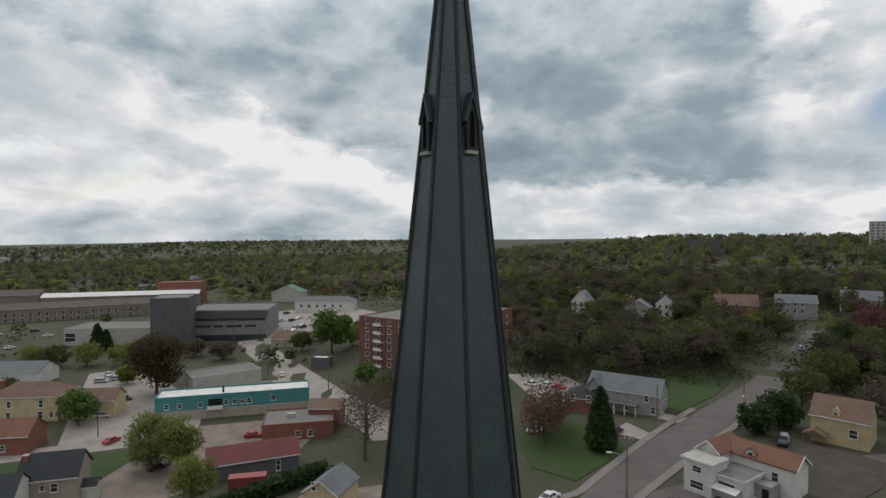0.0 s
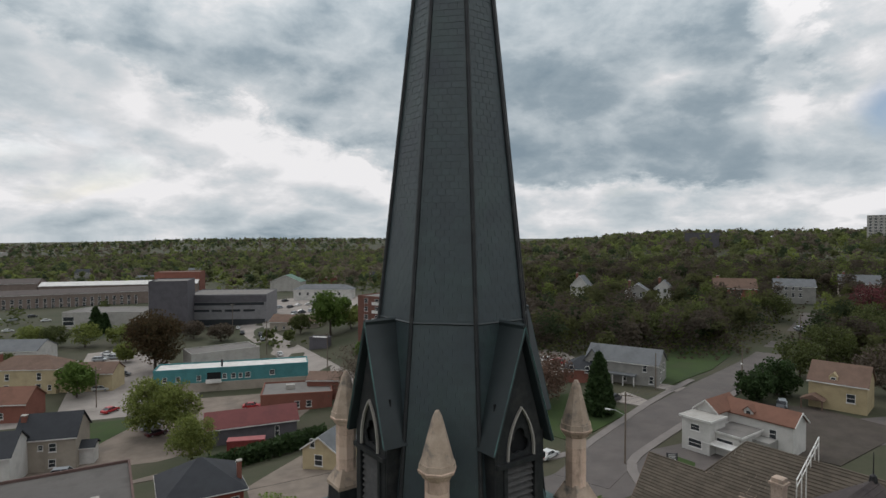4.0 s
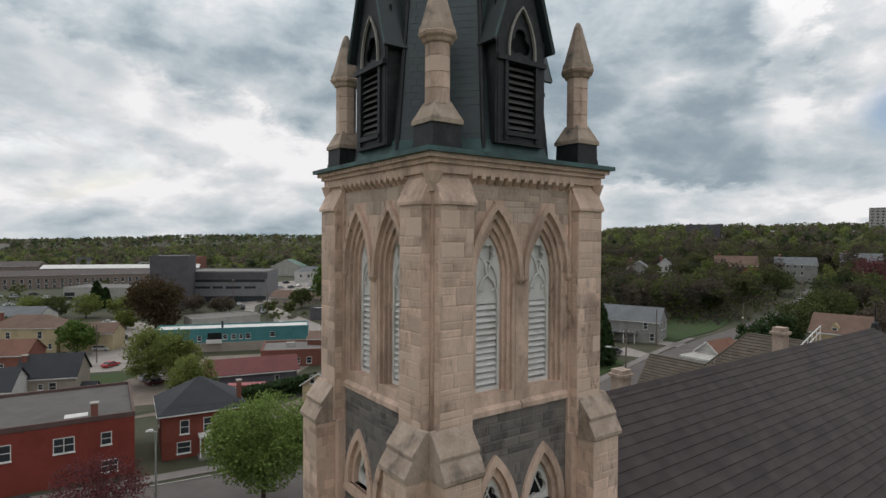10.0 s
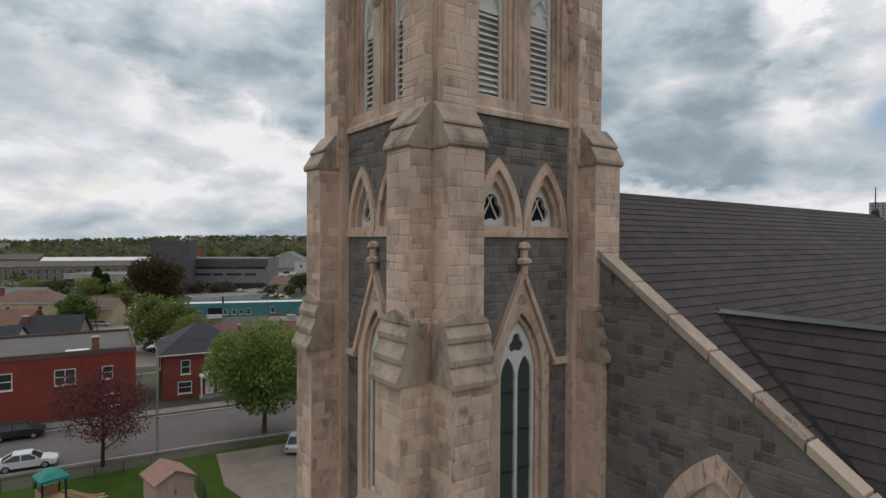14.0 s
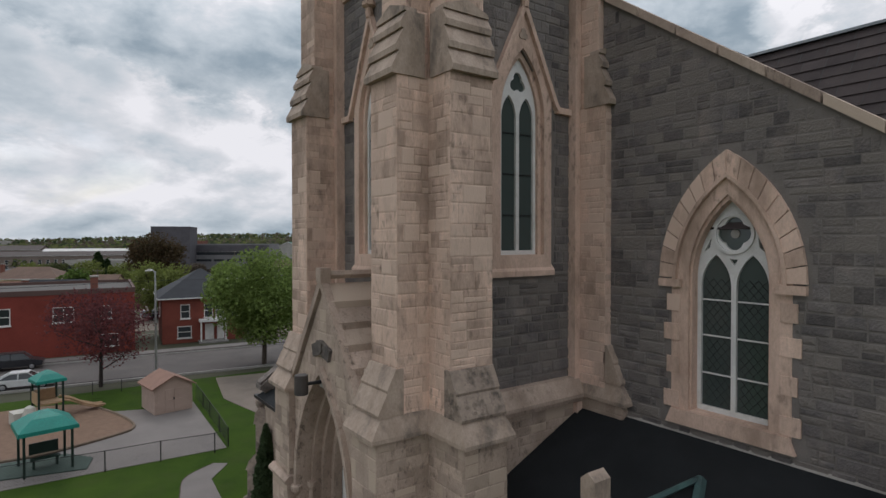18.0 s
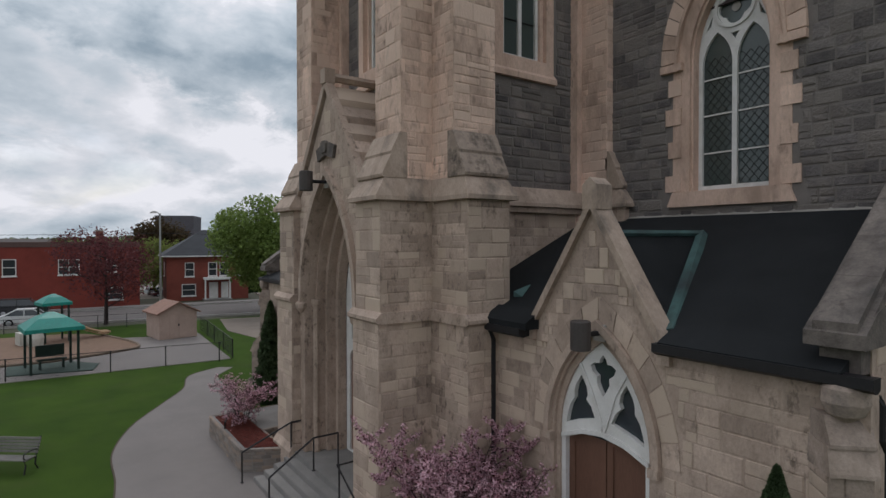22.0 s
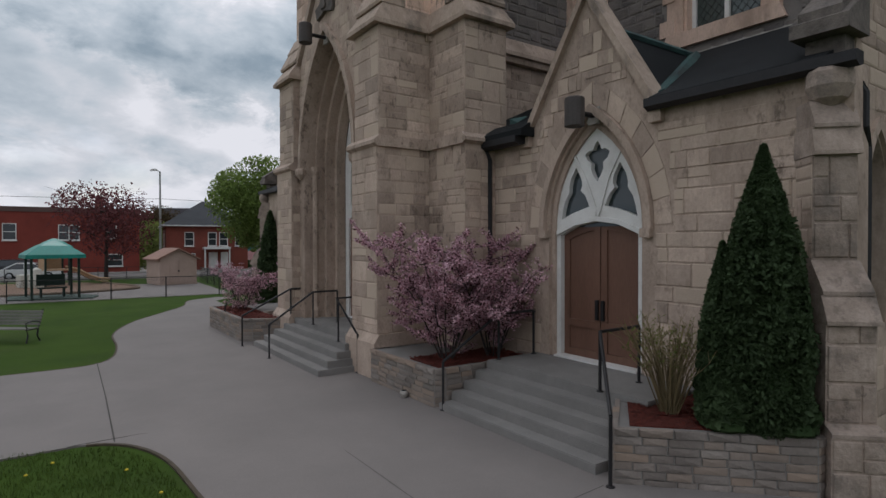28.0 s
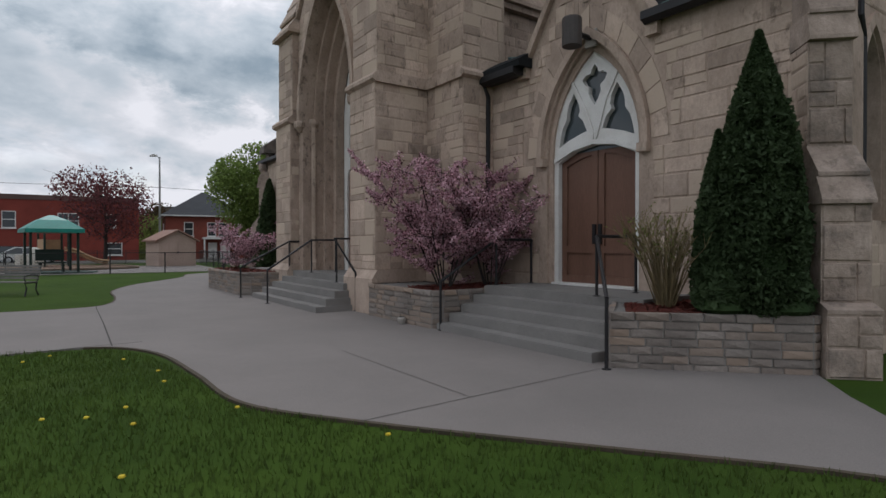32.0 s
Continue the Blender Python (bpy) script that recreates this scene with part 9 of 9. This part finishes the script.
# ---- play area beside the church ----
sheet("play_court", [(-16, 22.2), (-1.7, 21.6), (-1.2, 33.5), (-4.6, 33.5), (-16, 37.5)], M_CONC, 0.025, "pale concrete court of the play area", "court")
sheet("chip_bed", smooth_line([(-16, 27.2), (-11.5, 26.6), (-7.2, 28.0), (-5.9, 29.2), (-6.2, 32.0), (-7.6, 36.0), (-10, 38.5), (-16, 39.0)], 4), M_CHIP, 0.07, "play bed of brown bark chips with a timber edge", "play bed", 5.0, 0.1)
M_TIMBER = material("timber_edge", (0.20, 0.15, 0.11), (0.15, 0.11, 0.08), 3, 0.9, 0.3)
edge_pts = smooth_line([(-16, 27.2), (-11.5, 26.6), (-7.2, 28.0), (-5.9, 29.2), (-6.2, 32.0), (-7.6, 36.0)], 5)
ed = thing("bed_edging", "low timber edging round the bark bed", "edging")
for a, b in zip(edge_pts, edge_pts[1:]):
    part("timber", bm_join(tube([(a[0], a[1], 0.1), (b[0], b[1], 0.1)], 0.09, 6)), M_TIMBER, ed)
M_TEALR = material("teal_plastic", (0.012, 0.21, 0.165), (0.010, 0.175, 0.14), 1.2, 0.42, 0.05, 10)
M_PLAY = material("tan_plastic", (0.42, 0.27, 0.155), (0.35, 0.225, 0.13), 1.5, 0.5, 0.05, 10)
M_GREENP = material("green_post", (0.018, 0.036, 0.028), (0.012, 0.026, 0.02), 2, 0.5, 0.05)


def shelter(x, y, half, post_h, roof_h, label, rot=8):
    s = thing("play_shelter", label, "play shelter", pose(x, y, 0.03, 0, 0, rot), "teal-roofed play shelters")
    for i in (-1, 1):
        for j in (-1, 1):
            part("post", bm_join(box(i * half * 0.78 - 0.06, i * half * 0.78 + 0.06, j * half * 0.78 - 0.06, j * half * 0.78 + 0.06, 0, post_h)), M_GREENP, s)
    r2 = math.sqrt(2)
    bm = bm_join(frustum(post_h - 0.05, post_h + 0.16, half * r2, half * r2 * 0.98, 4), frustum(post_h + 0.16, post_h + roof_h * 0.7, half * r2 * 0.98, half * r2 * 0.5, 4), frustum(post_h + roof_h * 0.7, post_h + roof_h, half * r2 * 0.5, half * r2 * 0.10, 4))
    part("roof", bm, M_TEALR, s, "glossy teal plastic roof")
    return s


sh1 = shelter(-10.9, 24.4, 1.42, 2.35, 0.95, "teal-roofed shelter with dark green posts over a bench")
part("bench", bm_join(box(-0.7, 0.7, -0.2, 0.2, 0.55, 0.62), box(-0.6, -0.5, -0.15, 0.15, 0, 0.55), box(0.5, 0.6, -0.15, 0.15, 0, 0.55), box(-0.7, 0.7, 0.5, 0.56, 0.7, 1.35)), M_GREENP, sh1)
sheet("shelter_pad", [(-13.0, 23.6), (-9.0, 22.7), (-8.6, 24.4), (-9.9, 26.1), (-13.0, 26.3)], material("rubber_pad", (0.06, 0.085, 0.07), (0.045, 0.065, 0.055), 2, 0.9, 0.2), 0.09, "dark green rubber pad under the shelter", "pad")
tw = shelter(-10.7, 35.2, 0.95, 2.75, 0.75, "small play tower with a teal roof and a tan slide", 15)
part("deck", bm_join(box(-0.8, 0.8, -0.8, 0.8, 1.15, 1.25)), M_PLAY, tw)
part("panel", bm_join(box(-0.8, -0.74, -0.8, 0.8, 1.25, 2.0), box(-0.8, 0.8, 0.74, 0.8, 1.25, 2.0)), M_PLAY, tw)
sl_pts = [(0.8, 0.0, 1.25), (1.4, -0.1, 1.05), (2.2, -0.25, 0.55), (2.9, -0.4, 0.28), (3.5, -0.5, 0.24)]
part("slide", bm_join(*[tube([(p[0], p[1] + o_, p[2] + 0.16) for p in sl_pts], 0.09, 6) for o_ in (-0.32, 0.32)], prism([(p[0], p[2]) for p in sl_pts] + [(p[0], p[2] - 0.08) for p in reversed(sl_pts)], "y", -0.45, 0.2)), M_PLAY, tw, "tan plastic slide")
part("climber", bm_join(box(-2.2, -1.0, -0.7, 0.5, 0.0, 0.9), lathe([(0.45, 0.0), (0.5, 0.6), (0.3, 1.3), (0.05, 1.45)], 10, -1.4, -1.2)), material("pale_plastic", (0.5, 0.48, 0.42), (0.42, 0.40, 0.35), 2, 0.6, 0.05), tw)
# garden shed
shed = thing("garden_shed", "pale pink-beige wooden garden shed with a shingled gable roof", "shed", pose(-4.3, 31.3, 0.03, 0, 0, 9))
M_SHED = material("shed_paint", (0.42, 0.31, 0.255), (0.36, 0.265, 0.22), 1.5, 0.8, 0.2, 20)
part("wall", bm_join(box(0, 2.7, 0, 3.0, 0, 1.95), prism([(0, 1.95), (2.7, 1.95), (1.35, 2.65)], "y", 0, 3.0)), M_SHED, shed)
for s in (-1, 1):
    part("roof_slope", bm_join(prism([(1.35 + s * 1.6, 1.85), (1.35, 2.68), (1.35, 2.78), (1.35 + s * 1.6, 1.95)], "y", -0.2, 3.2)), material("shed_roof", (0.27, 0.16, 0.12), (0.22, 0.13, 0.10), 2, 0.9, 0.3), shed)
for u in (0.72, 1.38):
    part("door", bm_join(box(u, u + 0.6, -0.03, 0.0, 0.1, 1.75)), M_SHED, shed)
    part("door_rail", bm_join(box(u, u + 0.6, -0.05, -0.03, 0.9, 0.98)), M_SHED, shed)
part("latch", bm_join(box(1.30, 1.40, -0.07, -0.03, 0.95, 1.1)), M_BLACK, shed)
# low black chain-link fence: posts, top rails, fine mesh wires
fence = thing("chain_fence", "low black chain-link fence round the play area", "fence")
line = [(-16, 22.6), (-12.9, 22.35), (-8.2, 21.75), (-5.4, 21.65), (-2.5, 21.2), (-1.55, 21.8), (-1.3, 25.0), (-1.1, 28.5), (-0.9, 31.5), (-0.8, 34.6)]
for a, b in zip(line, line[1:]):
    part("post", bm_join(tube([(a[0], a[1], 0), (a[0], a[1], 1.22)], 0.035, 6)), M_BLACK, fence)
    part("top_rail", bm_join(tube([(a[0], a[1], 1.18), (b[0], b[1], 1.18)], 0.02, 5)), M_BLACK, fence)
    n = int(math.hypot(b[0] - a[0], b[1] - a[1]) / 0.16)
    ws = []
    for i in range(-6, n):
        for sgn in (1, -1):
            f0, f1 = i / n, (i + 7) / n
            z0_, z1_ = 0.05, 1.15
            if f0 < 0:
                z0_ += (z1_ - z0_) * (-f0) / (f1 - f0)
                f0 = 0
            if f1 > 1:
                z1_ -= (z1_ - 0.05) * (f1 - 1) / (f1 - f0 + 1e-6)
                f1 = 1
            p, q = (Vector((*a, 0)).lerp(Vector((*b, 0)), f) for f in ((f0, f1) if sgn > 0 else (1 - f0, 1 - f1)))
            ws.append(tube([(p.x, p.y, z0_), (q.x, q.y, z1_)], 0.004, 3))
    if ws:
        tagged(part("wire_mesh", bm_join(*ws), M_BLACK, fence), kind="stuff")
fence2 = thing("chain_fence", "low black chain-link fence along the verge", "fence")
for i in range(7):
    x, y = -16 + i * 2.1, 41.9 - i * 0.3
    part("post", bm_join(tube([(x, y, 0), (x, y, 1.15)], 0.03, 6)), M_BLACK, fence2)
part("top_rail", bm_join(tube([(-16, 41.9, 1.12), (-3.4, 40.1, 1.12)], 0.018, 5)), M_BLACK, fence2)
# slatted bench on the lawn
bench = thing("park_bench", "grey slatted wooden park bench with black iron ends on the lawn", "bench", pose(-11.35, 7.6, 0.0, 0, 0, 142))
M_SLATB = material("grey_slat", (0.20, 0.185, 0.17), (0.15, 0.14, 0.13), 3, 0.85, 0.3, 30, streak=0.3)
for i in range(5):
    part("seat_slat", bm_join(box(0, 1.7, 0.10 + i * 0.095, 0.175 + i * 0.095, 0.43, 0.46)), M_SLATB, bench)
for i in range(5):
    y_, z_ = 0.03 - i * 0.035, 0.52 + i * 0.095
    part("back_slat", bm_join(box(0, 1.7, y_ - 0.015, y_ + 0.015, z_, z_ + 0.075)), M_SLATB, bench)
for u in (0.05, 1.65):
    part("iron_end", bm_join(tube([(u, 0.55, 0.0), (u, 0.48, 0.25), (u, 0.55, 0.42), (u, 0.1, 0.42), (u, 0.02, 0.5), (u, -0.16, 1.02)], 0.025, 6), tube([(u, -0.02, 0.0), (u, 0.10, 0.2), (u, 0.05, 0.42)], 0.025, 6), tube([(u, 0.0, 0.64), (u, 0.3, 0.68), (u, 0.55, 0.64), (u, 0.56, 0.52), (u, 0.5, 0.45)], 0.022, 6)), M_BLACK, bench)
# dark ground lamp beside the planter
spot = thing("ground_lamp", "small pale ground floodlight at the planter", "lamp", pose(-5.25, -5.2, 0.03))
part("body", bm_join(lathe([(0.05, 0.0), (0.07, 0.03), (0.09, 0.1), (0.06, 0.14)], 10)), M_CEM, spot)
part("glass", bm_join(lathe([(0.05, 0.135), (0.05, 0.15)], 10)), M_GLASS2, spot)

# ---- wall stones ----
def courses(u0, u1, v0, v1, hs, ls, seed, keep=None, joint=0.014):
    """Rectangles of coursed stones over a wall panel, none across an opening."""
    rng = random.Random(seed)
    v = v0
    while v < v1 - 0.03:
        h = rng.uniform(*hs)
        if v1 - v - h < 0.09:
            h = v1 - v
        u = u0 - rng.random() * ls[0] * 0.6
        while u < u1 - 0.02:
            w = rng.uniform(*ls)
            a, b = max(u, u0), min(u + w, u1)
            u += w
            if b - a < 0.05:
                continue
            rows_ = [(v, v + h)]
            if h > 0.30 and rng.random() < 0.35:
                s = v + h * rng.uniform(0.4, 0.6)
                rows_ = [(v, s), (s, v + h)]
            for (c, d) in rows_:
                todo = [(a, b)]
                while todo:
                    p, q = todo.pop()
                    if keep is None or keep(p, q, c, d):
                        yield (p + joint / 2, q - joint / 2, c + joint / 2, d - joint / 2)
                    elif q - p > 0.2:
                        todo += [((p + q) / 2, q), (p, (p + q) / 2)]
        v += h


def lay(parent, m, depth, rects, meshes, joined_mt, singles, proud=0.022, name="stone", seed=0, m_children=None):
    """Lays stones on the face y = depth of the matrix m: singly up to a number of pieces, the rest joined."""
    rng = random.Random(seed)
    vs, fs = [], []
    for (a, b, c, d) in rects:
        if singles > 0:
            o = new(name, meshes[rng.randrange(len(meshes))])
            o.parent = parent
            o.matrix_basis = m @ pose(a, depth, c) @ Matrix.Diagonal((b - a, proud / 0.3, d - c, 1))
            singles -= 1
            continue
        i = len(vs)
        bu, bv = min(0.03, (b - a) * 0.12), min(0.03, (d - c) * 0.14)
        p = [depth - proud * rng.uniform(0.55, 1.25) for _ in range(4)]
        loc = [(a, depth + 0.01, c), (b, depth + 0.01, c), (b, depth + 0.01, d), (a, depth + 0.01, d), (a, depth - proud * 0.35, c), (b, depth - proud * 0.35, c), (b, depth - proud * 0.35, d), (a, depth - proud * 0.35, d),
               (a + bu, p[0], c + bv), (b - bu, p[1], c + bv), (b - bu, p[2], d - bv), (a + bu, p[3], d - bv)]
        vs += [tuple(m @ Vector(q)) for q in loc]
        for g in (0, 4):
            for k in range(4):
                fs.append((i + g + k, i + g + (k + 1) % 4, i + g + 4 + (k + 1) % 4, i + g + 4 + k))
        fs.append((i + 8, i + 9, i + 10, i + 11))
    if vs:
        tagged(part(name + "work", (vs, fs), joined_mt, parent), kind="stuff")
    return singles


GREYS = [stone_mesh("stone", 40 + k, M_GREY_P, 0.06, 0.22) for k in range(5)]
TANS = [stone_mesh("stone", 50 + k, M_TAN_P, 0.04, 0.2) for k in range(5)]
LIMES = [stone_mesh("stone", 60 + k, M_LIME_P, 0.035, 0.2) for k in range(5)]


def hits_arch(cx, v0, w, vs, apex):
    """A test that a stone lies clear of a pointed opening."""
    half, h = w / 2, apex - vs
    R = (h * h + half * half) / (2 * half)

    def inside(u, v):
        if v < v0 or v > apex:
            return False
        if v <= vs:
            return abs(u - cx) < half
        return abs(u - cx) < max(0.0, math.sqrt(max(0.0, R * R - (v - vs) ** 2)) - (R - half))

    def clear(a, b, c, d):
        for u in (a, (a + b) / 2, b):
            for v in (c, (c + d) / 2, d):
                if inside(u, v):
                    return False
        return True
    return clear


def all_of(*tests):
    return lambda a, b, c, d: all(t(a, b, c, d) for t in tests)


# grey whinstone panels of the tower
quota = 150
for k in (0, 1):
    R = turned(k)
    gab_clear = lambda a, b, c, d: not (c < 19.6 and d > 11.9 and min(abs(a), abs(b)) < (1.2 if c < 16.9 else max(0.0, 1.42 * (19.6 - c) / 2.75)) or (a < 0 < b and c < 19.6 and d > 11.9))
    sill_clear = lambda a, b, c, d: not (c < 20.74 and d > 20.42)
    low = list(courses(-2.1, 2.1, 8.8, 16.6, (0.19, 0.36), (0.3, 0.8), 400 + k, gab_clear, 0.03))
    up = list(courses(-2.1, 2.1, 16.6, 23.76, (0.19, 0.36), (0.3, 0.8), 410 + k, all_of(gab_clear, sill_clear, hits_arch(-0.93, 20.5, 1.84, 20.6, 22.66), hits_arch(0.93, 20.5, 1.84, 20.6, 22.66)), 0.03))
    quota = lay(tower, R, -3.03, low + up, GREYS, M_GREY_S, 120 if k == 0 else 30, 0.018, "stone", 420 + k)

# sandstone blocks of the buttresses, front and flank
for k in (0, 1):
    R = turned(k)
    for s in (-1, 1):
        for n, (a, b, p, z0, z1) in enumerate(STAGES):
            lo, hi = sorted((s * a, s * b))
            low = z1 < 9
            meshes, mt = (LIMES, M_LIME_S) if low else (TANS, M_TAN_S)
            rects = list(courses(lo + 0.005, hi - 0.005, z0 + (1.06 if n == 0 else 0.06), z1 - 0.02, (0.30, 0.50), (0.45, 0.95), 500 + 10 * k + n + (5 if s > 0 else 0)))
            if rects:
                lay(tower, R, -p, rects, meshes, mt, 26 if (s < 0 or k == 1) and n < 3 else 0, 0.012, "stone", 520 + n)
            # flank that looks to the camera
            m = R @ Matrix.Translation((lo, 0, 0)) @ Matrix.Rotation(radians(-90), 4, "Z")
            core = 3.31 if n < 4 else 3.13
            fl = list(courses(core, p - 0.004, z0 + (1.06 if n == 0 else 0.06), z1 - 0.02, (0.24, 0.42), (0.3, 0.6), 540 + 10 * k + n))
            if fl:
                lay(tower, m, 0.0, fl, meshes, mt, 0, 0.012, "stone", 560 + n)
            m2 = R @ Matrix.Translation((hi, 0, 0)) @ Matrix.Rotation(radians(90), 4, "Z")
            fl2 = [(-b2, -a2, c2, d2) for (a2, b2, c2, d2) in fl]
            if fl2:
                lay(tower, m2, 0.0, fl2, meshes, mt, 0, 0.012, "stone", 580 + n)
    # belfry wall blocks
    rects = list(courses(-1.95, 1.95, 23.92, 30.0, (0.28, 0.40), (0.35, 0.7), 600 + k, all_of(hits_arch(-0.98, 23.4, 1.98, 27.5, 29.62), hits_arch(0.98, 23.4, 1.98, 27.5, 29.62))))
    lay(tower, R, -3.05, [r for r in rects if r[2] < 29.0], TANS, M_TAN_S, 0, 0.012, "stone", 610 + k)
    lay(tower, R, -3.05, [r for r in rects if r[2] >= 29.0], LIMES, M_LIME_S, 0, 0.012, "stone", 615 + k)

# rubble of the gable wall
def under_coping(a, b, c, d):
    return d < roof_z(max(abs(a), abs(b))) + 0.38


gable_clear = all_of(hits_arch(7.62, 8.2, 2.92, 11.95, 14.62), hits_arch(7.62, 11.74, 3.56, 11.95, 15.1), under_coping, lambda a, b, c, d: not (c < 8.62 and d > 8.15 and a < 9.3 and b > 5.9))
rects = list(courses(3.95, 15.8, 7.9, 19.6, (0.22, 0.40), (0.32, 0.80), 700, gable_clear, 0.028))
rects.sort(key=lambda r: r[2])
lay(nave, TF, GX, rects, GREYS, M_GREY_S, 260, 0.016, "stone", 710)
# squared blocks of the narthex front
door_clear = all_of(hits_arch(7.79, 0.5, 2.7, 3.5, 5.85), hits_arch(7.79, 3.4, 3.44, 3.5, 6.34))
in_gable = lambda a, b, c, d: d < 5.28 or all(d < 7.9 - abs(u - 7.66) * 1.68 for u in (a, b))
rects = list(courses(3.42, 11.86, 0.05, 7.9, (0.20, 0.44), (0.35, 1.0), 800, all_of(door_clear, in_gable)))
rects.sort(key=lambda r: -r[0])
lay(near_nx, TF, NX, rects, LIMES, M_LIME_S, 280, 0.014, "stone", 810)
rects = list(courses(-2.05, 3.1, 0.0, 8.3, (0.24, 0.42), (0.4, 0.9), 820, all_of(hits_arch(-1.45, 1.9, 1.1, 3.9, 5.0), lambda a, b, c, d: d < 6.2 + (a + 2.2) * 0.74)))
lay(near_nx, Matrix(), -12.0, rects, LIMES, M_LIME_S, 0, 0.014, "stone", 830)
# corner buttress of the narthex, much stained
WORN = [stone_mesh("stone", 70 + k, M_WORN, 0.035, 0.2) for k in range(4)]
for (w, off, z0, z1) in DIAGONAL:
    B = pose(-2.72, -11.95, 0, 0, 0, -45)
    z0 = max(z0, 2.96) if off == 0 else z0
    r1 = list(courses(-w / 2 + 0.005, w / 2 - 0.005, z0 + 0.13 if off < 0.6 and off > 0 else z0 + 0.01, z1 - 0.02, (0.34, 0.52), (0.3, 0.64), 840 + int(z0 * 3)))
    lay(near_nx, B, -off, r1, WORN, M_WORN, 40, 0.016, "stone", 850)
    for sx in (-1, 1):
        r2 = list(courses(0.02, 0.86, z0 + 0.01, z1 - 0.02, (0.34, 0.52), (0.3, 0.7), 860 + int(z0 * 3)))
        m = B @ pose(sx * w / 2, -off if sx > 0 else 0.86, 0, 0, 0, 90 * sx)
        lay(near_nx, m, 0.0, r2, LIMES, M_LIME_S, 0, 0.014, "stone", 870)
# courses of the portal front and of the low flank wall
rects = list(courses(-2.2, 2.2, 0.9, 11.3, (0.26, 0.42), (0.4, 0.9), 880, all_of(hits_arch(0, 0.5, 3.98, 5.55, 9.5), lambda a, b, c, d: all(d < 8.2 + (2.3 - abs(u)) * 1.4 for u in (a, b)))))
lay(tower, TF, PF, rects, LIMES, M_LIME_S, 0, 0.012, "stone", 890)
rects = list(courses(-2.1, 2.0, 0.9, 8.14, (0.24, 0.4), (0.4, 0.9), 900))
lay(tower, Matrix(), -3.24, rects, LIMES, M_LIME_S, 0, 0.012, "stone", 905)
